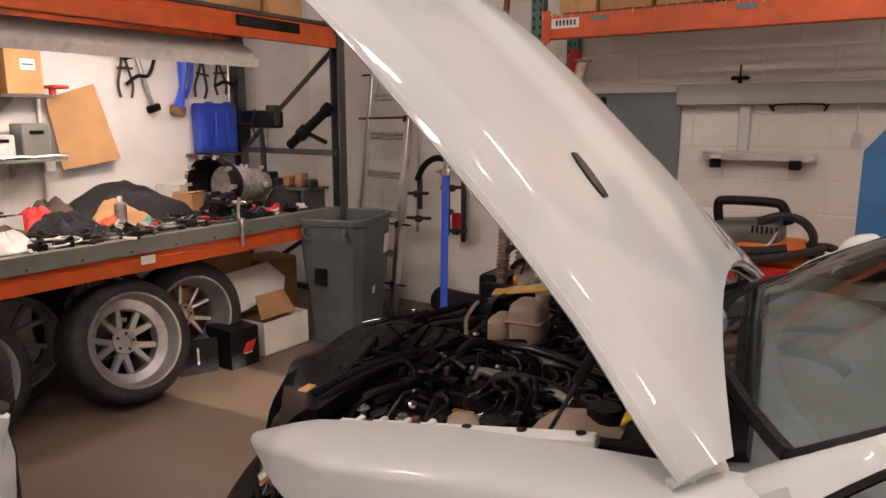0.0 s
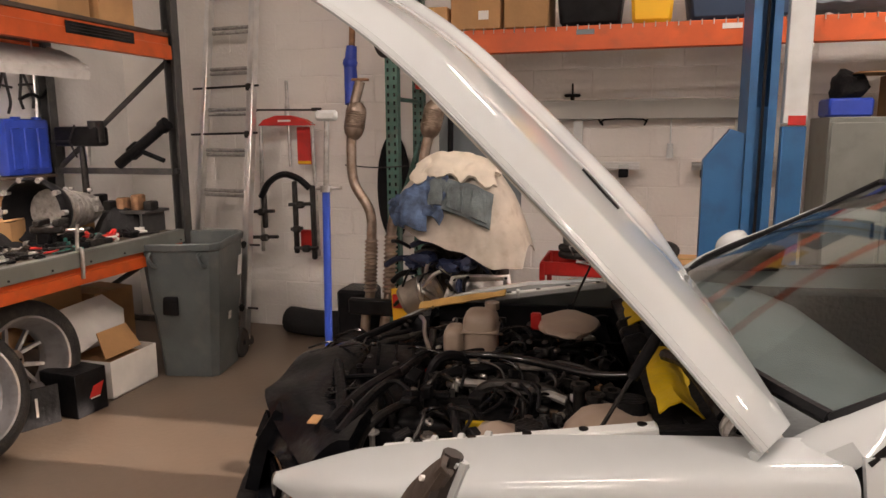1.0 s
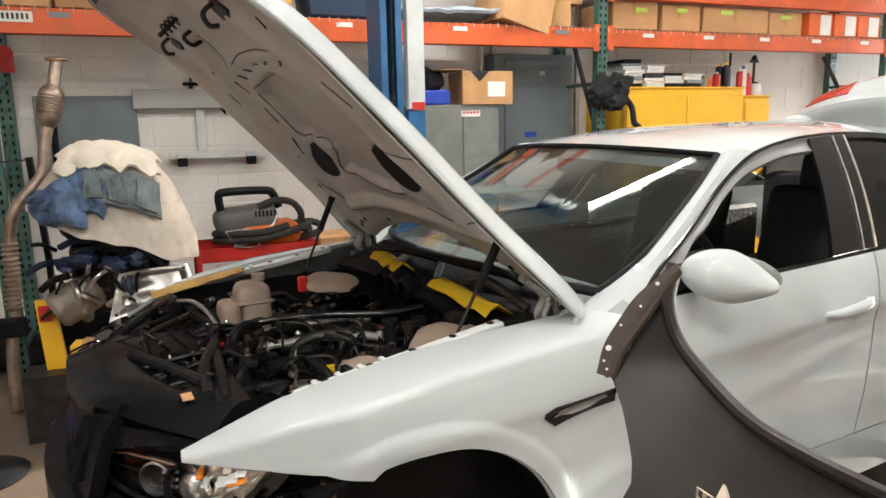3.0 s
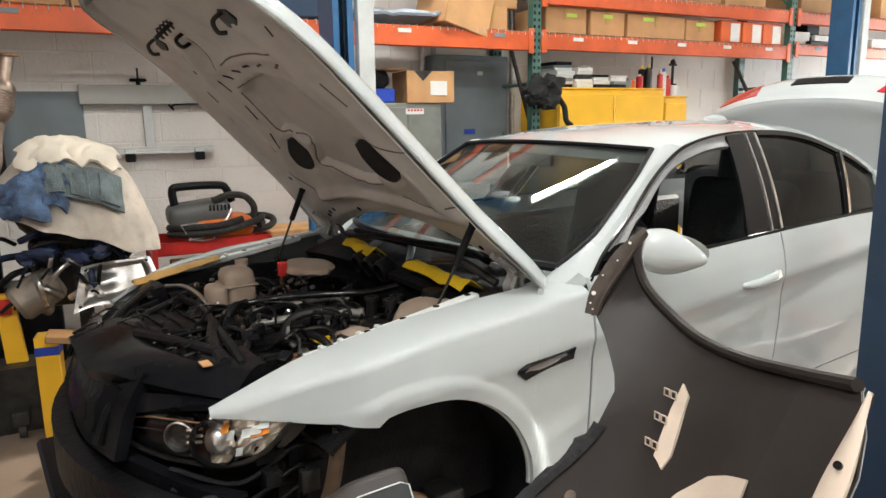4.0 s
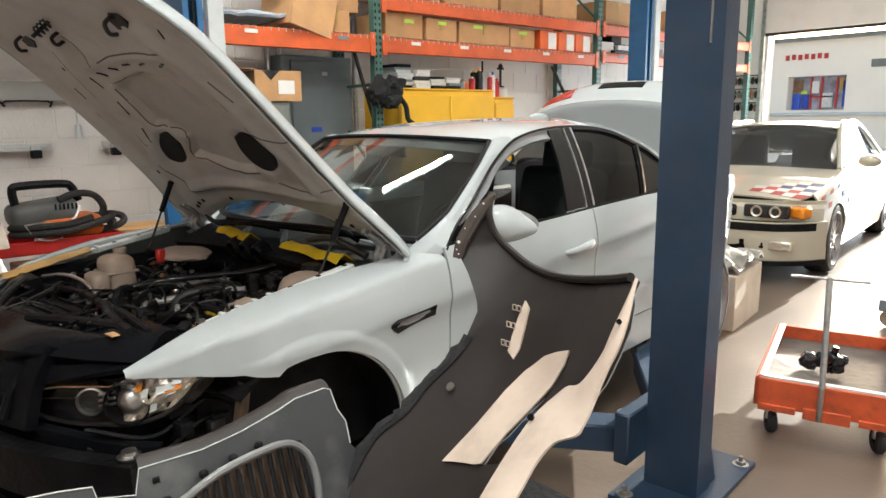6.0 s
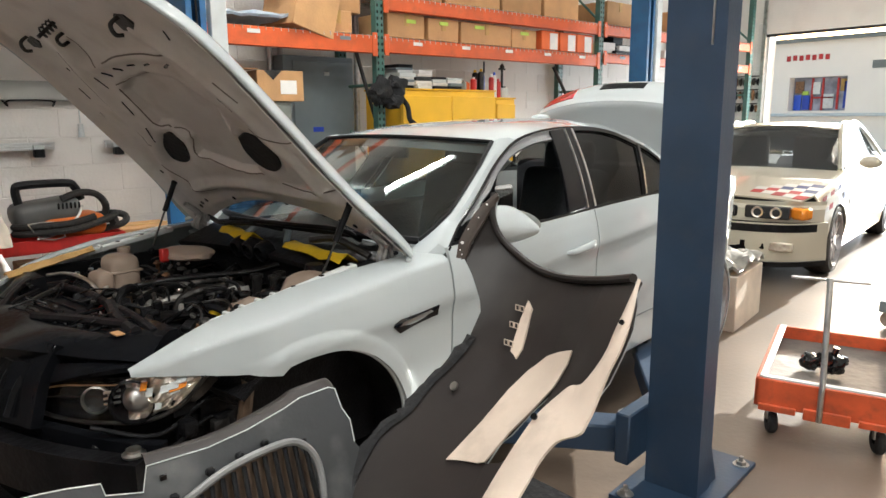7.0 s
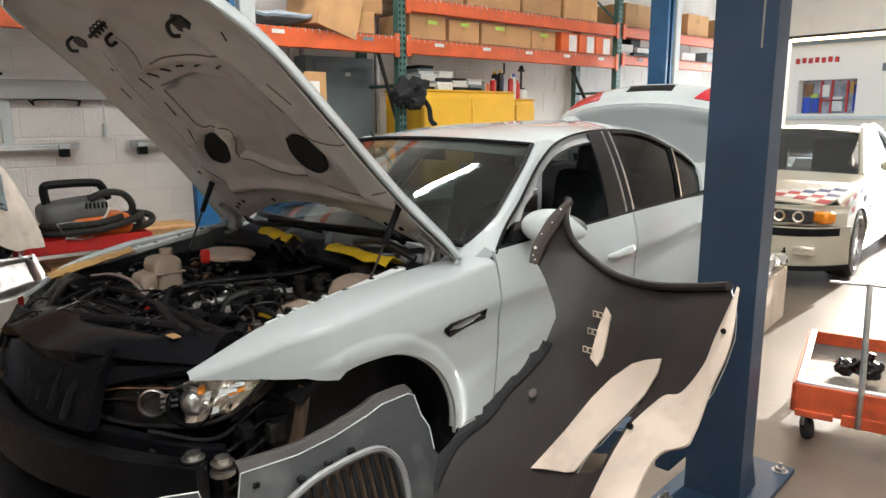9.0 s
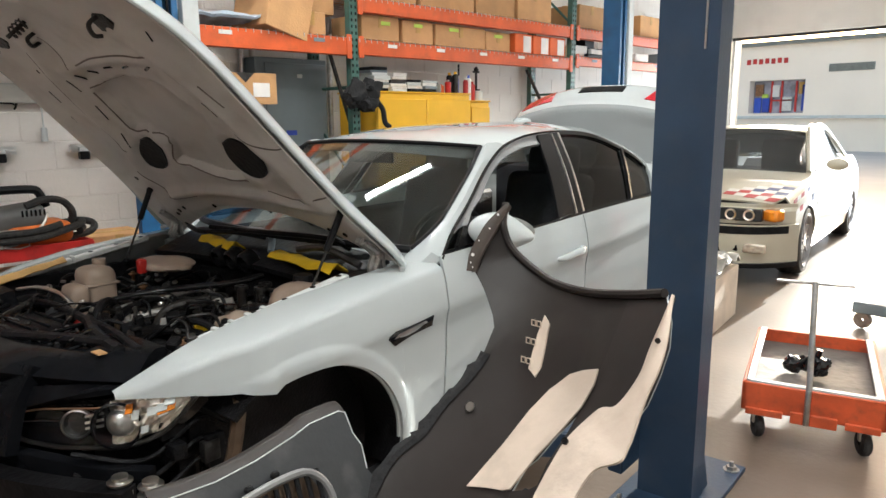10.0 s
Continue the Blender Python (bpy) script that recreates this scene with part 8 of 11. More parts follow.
# yellow cabinet and what stands on it
for (x0, x1, zt, y0) in ((2.02, 3.16, 1.665, 3.98), (3.19, 3.46, 1.60, 4.0)):
    yc = thing("yellow_cabinet", "bright yellow steel safety cabinet under the rack", "cabinet", pose((x0 + x1) / 2, 0, 0), "yellow cabinets")
    w = x1 - x0
    bm = B()
    box(bm, (0, (y0 + 4.5) / 2, zt / 2), (w, 4.5 - y0, zt), 0.008)
    part("case", bm, YELLOW, yc)
    for k in range(2 if w > 0.5 else 1):
        bm = B()
        dw = w / (2 if w > 0.5 else 1)
        box(bm, (-w / 2 + dw * (k + 0.5), y0 - 0.008, zt / 2 - 0.01), (dw - 0.012, 0.016, zt - 0.08), 0.005)
        d0 = part("door", bm, YELLOW, yc)
        bm = B()
        box(bm, (-w / 2 + dw * (k + 0.5) + (0.4 * dw if k == 0 else -0.4 * dw), y0 - 0.025, 1.0), (0.03, 0.02, 0.12), 0.006)
        part("handle", bm, SATIN_BLACK, d0)
    bm = B()
    box(bm, (0, (y0 + 4.5) / 2, zt + 0.006), (w + 0.02, 4.5 - y0 + 0.02, 0.014), 0.004)
    part("top", bm, YELLOW, yc)
rng = random.Random(9)
zt = 1.68
for col, (x0, n) in enumerate(((2.13, 8), (2.33, 6), (2.52, 4), (2.70, 4))):
    z = zt
    for k in range(n):
        h = rng.uniform(0.018, 0.035)
        bm = B()
        box(bm, (0, 0, h / 2), (rng.uniform(0.16, 0.19), rng.uniform(0.22, 0.26), h), 0.003)
        solo("manual", bm, rng.choice((PAPER, PALE, CARBON, BLUE_GREY, WHITE_PLASTIC, PAPER, SATIN_BLACK)), "paper-bound workshop manual in a stack", "book", pose(x0 + rng.uniform(-0.01, 0.01), 4.16, z, 0, 0, rng.uniform(-6, 6)), "stacks of manuals")
        z += h + 0.001


def can(x, y, z, r, h, mat, name="spray_can", label="small spray can on the yellow cabinet", cap=SATIN_BLACK):
    c = thing(name, label, "can", pose(x, y, z), "cans on the cabinet")
    bm = B()
    lathe(bm, [(0.0, 0), (r * 0.96, 0), (r, 0.006), (r, h * 0.80), (r * 0.75, h * 0.86), (r * 0.5, h * 0.88), (0, h * 0.88)], 20)
    part("body", bm, mat, c)
    bm = B()
    rod(bm, (0, 0, h * 0.88), (0, 0, h), r * 0.5, r * 0.45, 12)
    part("cap", bm, cap, c)


for k, (x, r, h, mt, cp) in enumerate(((2.83, 0.05, 0.09, GREY_CAB, SATIN_BLACK), (2.92, 0.035, 0.08, CARD_ORANGE, CARD_ORANGE), (2.99, 0.03, 0.12, RED, PAPER), (3.04, 0.03, 0.19, SATIN_BLACK, YELLOW), (3.09, 0.03, 0.20, CARBON, YELLOW), (3.13, 0.028, 0.17, BLUE_VIVID, PAPER))):
    can(x, 4.10 + 0.03 * (k % 2), zt, r, h, mt, cap=cp)
for k, (x, r, h, mt, cp) in enumerate(((3.23, 0.026, 0.22, RED, PAPER), (3.27, 0.026, 0.24, PAPER, BLUE_VIVID), (3.32, 0.03, 0.18, RED, RED), (3.40, 0.05, 0.11, PALE, SATIN_BLACK))):
    can(x, 4.10, 1.614, r, h, mt, cap=cp)
bm = B()
rod(bm, (0, 0, 0), (0, 0, 0.16), 0.012)
box(bm, (0.0, 0, 0.17), (0.09, 0.02, 0.02), 0.005)
lump(bm, (0, 0, 0.19), (0.025, 0.025, 0.03), 1, 0.1, 2)
solo("spray_gun", bm, CARBON, "dark spray gun standing among the cans", "spray gun", pose(3.40, 4.12, 1.72))
# black bag on the rack post
bg = thing("hung_bag", "black fabric bag hanging from the rack post", "bag", pose(1.80, 3.86, 1.62))
bm = B()
for (c, sz, sd) in (((-0.06, 0, 0.03), (0.11, 0.06, 0.10), 3), ((0.07, -0.01, 0.06), (0.09, 0.06, 0.08), 8), ((0.02, -0.01, -0.05), (0.10, 0.055, 0.07), 5), ((-0.11, 0, -0.03), (0.06, 0.04, 0.06), 9)):
    lump(bm, c, sz, sd, 0.34, 3)
part("bag", bm, BLACK_CLOTH, bg)
bm = B()
tube(bm, [(0.12, -0.02, -0.03), (0.17, -0.03, -0.10), (0.19, -0.03, -0.20), (0.24, -0.03, -0.24)], 0.022, 8)
part("strap", bm, BLACK_CLOTH, bg)
bm = B()
rod(bm, (1.62, 4.05, 1.96), (1.80, 4.0, 1.30), 0.016)
solo("pry_bar", bm, CARBON, "dark steel bar leaning against the rack", "bar")
bm = B()
rod(bm, (4.28, 4.2, 1.95), (4.50, 4.1, 1.50), 0.018)
solo("pry_bar", bm, CARBON, "dark steel bar leaning against the rack", "bar")
bm = B()
box(bm, (5.3, 4.2, 1.95), (0.22, 0.2, 0.26), 0.02)
box(bm, (5.25, 4.1, 1.84), (0.4, 0.3, 0.05), 0.01)
for k in range(6):
    lump(bm, (5.1 + 0.09 * k, 4.1, 1.90), (0.05, 0.06, 0.05), k, 0.2, 2)
bmesh.ops.translate(bm, vec=(0, 0, 0.28), verts=bm.verts)
solo("machine_parts", bm, SATIN_BLACK, "dark machine parts piled on the rack", "machine parts")
# tool board by the garage door
tb = thing("tool_board", "white peg board hung with dark tools", "tool board")
bm = B()
box(bm, (WX1 - 0.02, 4.08, 1.72), (0.03, 0.44, 0.62), 0.004)
part("board", bm, WALL_PALE, tb)
for i in range(6):
    for j in range(3):
        bm = B()
        y, z = 3.92 + 0.065 * i, 1.94 - 0.19 * j
        lump(bm, (WX1 - 0.07, y, z - 0.05), (0.03, 0.028, 0.055 + 0.02 * ((i * j) % 2)), i * 3 + j, 0.2, 2)
        rod(bm, (WX1 - 0.03, y, z), (WX1 - 0.07, y, z), 0.006)
        part("tool", bm, (SATIN_BLACK, CARBON, RUSTY)[(i + j) % 3], tb, "dark hand tool")
for z in (1.97, 1.78, 1.58):
    bm = B()
    rod(bm, (WX1 - 0.04, 3.88, z), (WX1 - 0.04, 4.28, z), 0.008)
    part("hook_rail", bm, SATIN_BLACK, tb)

# exhaust section leaning on the rack post
ex = thing("exhaust_section", "heat-tinted exhaust front section leaning on the rack post", "exhaust")
for (pts, cz) in (([(-2.16, 3.72, 1.79), (-2.20, 3.70, 1.62), (-2.215, 3.69, 1.40), (-2.20, 3.68, 1.20), (-2.10, 3.67, 1.03), (-2.09, 3.66, 0.85), (-2.10, 3.65, 0.55), (-2.13, 3.63, 0.35), (-2.13, 3.60, 0.02)], 1.59), ([(-1.67, 3.74, 1.79), (-1.71, 3.72, 1.60), (-1.76, 3.70, 1.38), (-1.79, 3.69, 1.22), (-1.92, 3.67, 1.06), (-1.965, 3.66, 0.88), (-1.98, 3.65, 0.55), (-2.01, 3.63, 0.33), (-2.02, 3.60, 0.02)], 1.60)):
    bm = B()
    tube(bm, pts, 0.030, 14, 6)
    pp = part("pipe", bm, EXHAUST, ex)
    c0, c1 = Vector(pts[0]), Vector(pts[2])
    d = (c1 - c0).normalized()
    bm = B()
    a = c0 + d * 0.12
    lathe(bm, [(0.03, 0), (0.055, 0.03), (0.060, 0.05), (0.060, 0.16), (0.052, 0.19), (0.03, 0.22)], 20, Matrix.Translation(a) @ Vector((0, 0, 1)).rotation_difference(d).to_matrix().to_4x4())
    part("catalyst", bm, EXHAUST, pp)
    for k in range(8):
        bm = B()
        lathe(bm, [(0.0605, 0), (0.064, 0.004), (0.0605, 0.008)], 20, Matrix.Translation(a + d * (0.055 + 0.013 * k)) @ Vector((0, 0, 1)).rotation_difference(d).to_matrix().to_4x4())
        part("rib", bm, EXHAUST, pp)
    bm = B()
    lathe(bm, [(0.03, -0.006), (0.052, -0.006), (0.052, 0.006), (0.03, 0.006)], 18, Matrix.Translation(c0 + Vector((0, 0, 0.01))))
    part("flange", bm, RUSTY, pp)
    f0, f1 = Vector(pts[5]), Vector(pts[6])
    for k in range(14):
        bm = B()
        cc = f0.lerp(f1, k / 13)
        lathe(bm, [(0.03, -0.011), (0.043, 0.0), (0.03, 0.011)], 16, Matrix.Translation(cc))
        part("flex_rib", bm, EXHAUST, pp, "ribbed flexible joint")
bm = B()
box(bm, (-2.07, 3.60, 0.46), (0.30, 0.05, 0.10), 0.012)
part("hanger_plate", bm, SATIN_BLACK, ex, "black hanger plate")
bm = B()
tube(bm, [(-2.27, 3.72, 1.30), (-2.05, 3.66, 1.29), (-1.85, 3.68, 1.30)], 0.004, 5)
solo("tie_wire", bm, CARBON, "dark wire tied round the exhaust and post", "wire")
# blue air tool hanging above it
ah = thing("air_hose_tool", "blue plastic tool hanging on a strap", "tool")
bm = B()
tube(bm, [(-2.42, 4.585, 2.56), (-2.42, 4.40, 2.54), (-2.42, 4.28, 2.30), (-2.43, 4.26, 2.05)], 0.022, 8)
part("strap", bm, RUSTY, ah)
bm = B()
rod(bm, (-2.43, 4.26, 2.06), (-2.44, 4.25, 1.93), 0.035, 0.045)
rod(bm, (-2.44, 4.25, 1.93), (-2.42, 4.22, 1.68), 0.042, 0.05)
lump(bm, (-2.44, 4.25, 1.95), (0.05, 0.05, 0.05), 2, 0.05, 2)
part("body", bm, BLUE_PLASTIC, ah)
bm = B()
lathe(bm, [(0.0, 0), (0.035, 0), (0.04, 0.01), (0.04, 0.12), (0.02, 0.15), (0, 0.15)], 18, pose(-2.0, 4.42, 1.78))
solo("red_bottle", bm, RED, "red bottle on a bracket at the wall", "bottle")

# heavy-based stand with blue tube
st_ = thing("blue_stand", "blue tube stand with a heavy round black base", "stand", pose(-2.03, 2.87, 0))
bm = B()
lathe(bm, [(0.0, 0), (0.17, 0), (0.175, 0.012), (0.15, 0.03), (0.05, 0.045), (0.0, 0.045)], 32)
part("base", bm, SATIN_BLACK, st_)
bm = B()
box(bm, (0, 0, 0.08), (0.07, 0.06, 0.10), 0.012)
part("socket", bm, STEEL, st_)
bm = B()
rod(bm, (0, 0, 0.06), (0.02, 0, 1.225), 0.019, 0.019, 16)
part("tube", bm, BLUE_VIVID, st_)
bm = B()
rod(bm, (0.02, 0, 1.225), (0.035, 0, 1.55), 0.013, 0.013, 12)
part("inner_rod", bm, STEEL, st_)
bm = B()
rod(bm, (-0.03, 0, 1.23), (0.10, 0, 1.235), 0.009)
lathe(bm, [(0.02, 0), (0.028, 0), (0.028, 0.03), (0.02, 0.03)], 14, pose(0.02, 0, 1.215), True)
part("clamp", bm, STEEL, st_)
bm = B()
box(bm, (0.035, 0, 1.575), (0.11, 0.04, 0.05), 0.012)
part("head", bm, PALE, st_, "pale wooden head")
bm = B()
lathe(bm, [(0.0, 0), (0.075, 0), (0.08, 0.01), (0.08, 0.26), (0.0, 0.26)], 22)
rc_ = thing("paint_can", "dark can with a bright red lid on the floor", "can", pose(-2.13, 3.22, 0))
part("body", bm, CARBON, rc_)
bm = B()
lathe(bm, [(0.0, 0.30), (0.085, 0.298), (0.09, 0.28), (0.09, 0.255), (0.08, 0.255)], 24)
part("lid", bm, RED, rc_)

# engine under a dust cloth
eg = thing("covered_engine", "spare engine on a stand under a dust cloth", "engine", pose(-1.44, 3.35, 0))
bm = B()
lump(bm, (0, 0, 1.02), (0.25, 0.17, 0.25), 5, 0.12, 3)
box(bm, (0.0, 0.02, 0.74), (0.44, 0.26, 0.34), 0.03, None, 2)
part("block", bm, CARBON, eg)
for k in range(6):
    bm = B()
    rod(bm, (-0.19 + 0.075 * k, -0.10, 0.62), (-0.19 + 0.075 * k, -0.13, 0.90), 0.014)
    part("rib", bm, CARBON, eg)


def cloth_at(x, v, lift=0.0):
    """Place on the draped cloth: x along the engine, v from the ridge (0) to the front hem (1)."""
    zr = float(np.interp(x, (-1.80, -1.74, -1.66, -1.60, -1.49, -1.36, -1.25, -1.18, -1.13, -1.09), (1.12, 1.20, 1.29, 1.33, 1.35, 1.33, 1.28, 1.18, 1.05, 0.92)))
    zh = float(np.interp(x, (-1.80, -1.60, -1.48, -1.36, -1.22, -1.13, -1.09), (1.08, 0.99, 0.945, 0.915, 0.845, 0.825, 0.83)))
    yh = 3.00 + 0.16 * max(0.0, (abs(x + 1.42) - 0.12) / 0.26) ** 2
    f = max(v, 0.0)
    y = 3.28 - (3.28 - yh) * f ** 0.62 if v >= 0 else 3.28 - v * 0.6
    z = zr - (zr - zh) * f ** 1.55 if v >= 0 else zr - 0.5 * v * v
    q = Vector((x * 7, z * 3.0 + x * 2, 1.3))
    y += (0.035 * noise.noise(q) + 0.012 * noise.noise(q * 3.1)) * min(1, f * 2)
    z += 0.014 * noise.noise(Vector((x * 9, y * 9, 4))) + 0.006 * math.sin(x * 37) * f
    o = Vector((0.25 * (x + 1.44), y - 3.42, z - 1.0)).normalized()
    return Vector((x, y, z)) + o * lift


bm = B()
sheet(bm, [[cloth_at(-1.80 + 0.71 * i / 44, -0.35 + 1.35 * j / 24) for j in range(25)] for i in range(45)], 0.006, True)
solo("dust_cloth", bm, CLOTH, "dusty off-white cloth thrown over the engine", "cloth")
bm = B()
sheet(bm, [[cloth_at(-1.645 + 0.40 * i / 26 + 0.012 * math.sin(j * 1.1), -0.22 + (0.66 - 0.12 * (i / 26) + 0.04 * math.sin(i * 0.9)) * j / 12, 0.034 + 0.012 * noise.noise(Vector((i * 0.35, j * 0.4, 5))) + 0.007 * noise.noise(Vector((i * 0.9, j * 0.8, 2)))) for j in range(13)] for i in range(27)], 0.016, True)
solo("towel", bm, TOWEL, "crumpled cream towel lying on top of the cloth", "towel")
# rumpled blue jeans: a wide piece and a bunched leg
bm = B()
sheet(bm, [[cloth_at(-1.765 + 0.29 * i / 30 + 0.01 * math.sin(j), 0.46 + 0.46 * j / 16 + 0.08 * math.sin(i * 0.21) - 0.08 * (i / 30), 0.020 + 0.030 * abs(noise.noise(Vector((i * 0.16, j * 0.3, 7)))) + 0.014 * noise.noise(Vector((i * 0.4, j * 0.5, 3)))) for j in range(17)] for i in range(31)], 0.014, True)
sheet(bm, [[cloth_at(-1.70 + 0.13 * i / 12 + 0.03 * j / 10, 0.55 + 0.36 * j / 10, 0.034 + 0.022 * math.sin(math.pi * i / 12) + 0.008 * noise.noise(Vector((i * 0.5, j * 0.7, 8)))) for j in range(11)] for i in range(13)], 0.014, True)
solo("jeans", bm, DENIM, "pair of rumpled blue jeans draped over the cloth", "trousers")
fj = thing("faded_jeans", "folded faded grey-green jeans over the cloth", "trousers", pose(-1.40, 3.1, 1.14))
for (xa, xb, up, nm) in ((-1.555, -1.245, 0.028, "waist"), (-1.545, -1.475, 0.040, "pocket"), (-1.455, -1.375, 0.040, "pocket"), (-1.335, -1.262, 0.040, "pocket")):
    bm = B()
    va, vb = (0.40, 0.72) if nm == "waist" else (0.45, 0.69)
    sheet(bm, [[cloth_at(xa + (xb - xa) * i / 16, va + (vb - va) * j / 8 - 0.10 * (xa + (xb - xa) * i / 16 + 1.40), up + 0.005 * noise.noise(Vector((xa * 9 + i * 0.5, j * 0.5, 9)))) - Vector((-1.40, 3.1, 1.14)) for j in range(9)] for i in range(17)], 0.012, True)
    part(nm, bm, DENIM_GREY, fj)
for k in range(34):
    a = rng.uniform(-1.3, 1.3)
    p0 = Vector((-1.44 + 0.28 * math.sin(a), 3.30 - 0.20 * math.cos(a), rng.uniform(0.60, 0.92)))
    p1 = p0 + Vector((rng.uniform(-0.15, 0.15), rng.uniform(-0.05, 0.02), rng.uniform(-0.16, 0.04)))
    bm = B()
    tube(bm, [p0, p0.lerp(p1, 0.5) + Vector((0, -0.04, 0.02)), p1], rng.choice((0.006, 0.010, 0.016)), 7)
    ob = link("loom", bm, rng.choice((SATIN_BLACK, BLACK_PLASTIC, CARBON, STEEL, BLUE_DARK, BLUE_DARK)), eg)
    ob.matrix_parent_inverse = eg.matrix_world.inverted()
for (lx, ly, lz, sx) in ((-1.58, 3.10, 0.87, 0.07), (-1.45, 3.08, 0.83, 0.06), (-1.36, 3.06, 0.86, 0.05), (-1.66, 3.14, 0.84, 0.05)):
    bm = B()
    lump(bm, (0, 0, 0), (sx, 0.05, 0.04), int(lx * 50), 0.25, 3)
    ob = part("bellows", bm, BLUE_DARK, eg)
    ob.location = (lx + 1.44, ly - 3.35, lz)
# pressed steel cover with holed corners
bm = B()
rws = []
for i in range(29):
    u = i / 28
    r = []
    for j in range(21):
        v = j / 20
        d = min(u, 1 - u, v * 0.8, (1 - v) * 0.8)
        dent = 0.035 * min(1, max(0, (d - 0.06) / 0.08)) - 0.02 * math.exp(-((u - 0.35) ** 2 + (v - 0.5) ** 2) / 0.02)
        r.append((-1.445 + 0.30 * u - 0.055 * v + 0.10 * u * v, 3.08 - 0.09 * v + dent + 0.02 * math.sin(u * 5), 0.785 + 0.025 * u - 0.205 * v + 0.055 * u * v + 0.008 * math.sin(u * 9) * v))
    rws.append(r)
sheet(bm, rws, 0.004, True)
pc = thing("steel_cover", "bent pressed steel cover leaning on the spare engine", "metal cover")
part("plate", bm, STEEL, pc)
for (i, j) in ((2, 2), (26, 2), (2, 18)):
    p = Vector(rws[i][j])
    bm = B()
    rod(bm, p + Vector((0, 0.004, 0)), p + Vector((0, -0.006, 0.002)), 0.014, 0.014, 16)
    ws_ = part("washer", bm, ALU, pc)
    bm = B()
    rod(bm, p + Vector((0, -0.005, 0)), p + Vector((0, -0.008, 0.002)), 0.008, 0.008, 12)
    part("hole", bm, BLACK_PLASTIC, ws_)
bm = B()
lathe(bm, [(0.0, -0.11), (0.07, -0.11), (0.088, -0.09), (0.092, 0.0), (0.085, 0.09), (0.06, 0.11), (0.0, 0.11)], 28, pose(-1.64, 3.20, 0.66, 0, 62, 12))
rod(bm, (-1.64, 3.20, 0.60), (-1.60, 3.24, 0.56), 0.03)
solo("catalyst_can", bm, PALE_METAL, "pale rounded exhaust can resting against the engine", "exhaust part")
bm = B()
box(bm, (0, 0, 0), (0.20, 0.03, 0.05), 0.008, pose(-1.02, 2.98, 0.655, 0, -22, 10))
solo("trim_strip", bm, PAPER, "white plastic trim strip lying on the pile", "trim")
es = thing("engine_stand", "dark steel engine stand on casters", "stand", pose(-1.44, 3.35, 0))
for (a, b, c, d, e, f) in ((0, 0.05, 0.55, 0.07, 0.07, 0.8), (0, 0, 0.10, 0.7, 0.07, 0.07), (-0.32, 0, 0.10, 0.07, 0.6, 0.07), (0.32, 0, 0.10, 0.07, 0.6, 0.07)):
    bm = B()
    box(bm, (a, b, c), (d, e, f), 0.006)
    part("tube", bm, CARBON, es)
for cx in (-0.32, 0.32):
    for cy in (-0.27, 0.27):
        bm = B()
        lathe(bm, [(0.01, -0.015), (0.035, -0.015), (0.035, 0.015), (0.01, 0.015)], 16, pose(cx, cy, 0.036, 0, 90, 0))
        part("caster", bm, RUBBER, es)
ys = thing("yellow_jack_stand", "yellow jack stand with a red label", "jack stand", pose(-1.78, 3.25, 0))
bm = B()
sheet(bm, [[(-0.045 + 0.02 * f, 0, 0.66 - 0.36 * f), (0.035 + 0.03 * f, -0.01, 0.66 - 0.36 * f)] for f in np.linspace(0, 1, 4)], 0.03, True)
part("upright", bm, YELLOW, ys)
bm = B()
box(bm, (-0.002, -0.02, 0.60), (0.055, 0.012, 0.075), 0.002)
part("label", bm, RED, ys, "red label")
bm = B()
plate(bm, [(-0.12, -0.10), (0.12, -0.10), (0.12, 0.10), (-0.12, 0.10)], 0.32, None)
part("foot", bm, CARBON, ys)
yc = thing("yellow_carton", "tall yellow carton with a blue band and pale flaps", "carton", pose(-1.615, 3.06, 0, 0, 0, -8))
bm = B()
box(bm, (0, 0, 0.245), (0.10, 0.10, 0.49), 0.004)
part("body", bm, YELLOW, yc)
bm = B()
box(bm, (0, 0, 0.42), (0.103, 0.103, 0.045), 0.003)
part("band", bm, BLUE_PLASTIC, yc, "blue band")
bm = B()
box(bm, (-0.005, -0.02, 0.50), (0.11, 0.10, 0.035), 0.005, pose(0, 0, 0, 6, 8, 0))
part("flap", bm, CARDBOARD, yc, "pale inner flap")

# red cart with the vacuum cleaner
rc = thing("red_cart", "red steel tool cart against the block wall", "tool cart", pose(-0.735, 3.86, 0))
for (cz, h) in ((0.73, 0.075), (0.25, 0.06)):
    bm = B()
    for (cx, cy, sx, sy) in ((0, -0.19, 0.68, 0.012), (0, 0.19, 0.68, 0.012), (-0.335, 0, 0.012, 0.38), (0.335, 0, 0.012, 0.38)):
        box(bm, (cx, cy, cz), (sx, sy, h), 0.003)
    box(bm, (0, 0, cz - h / 2), (0.68, 0.38, 0.008))
    part("tray", bm, RED, rc)
for cx in (-0.33, 0.33):
    for cy in (-0.185, 0.185):
        bm = B()
        box(bm, (cx, cy, 0.40), (0.03, 0.03, 0.72), 0.004)
        part("leg", bm, RED, rc)
        bm = B()
        lathe(bm, [(0.01, -0.012), (0.04, -0.012), (0.04, 0.012), (0.01, 0.012)], 16, pose(cx, cy, 0.042, 0, 90, 0))
        part("caster", bm, RUBBER, rc)
vc = thing("vacuum_cleaner", "grey and orange shop vacuum with a coiled black hose", "vacuum cleaner", pose(-0.715, 3.84, 0.745))
bm = B()
box(bm, (0.06, 0, 0.075), (0.36, 0.28, 0.13), 0.05, None, 3)
part("tank", bm, shade("orange_plastic", (0.75, 0.18, 0.03), 0.45), vc, "orange tank")
bm = B()
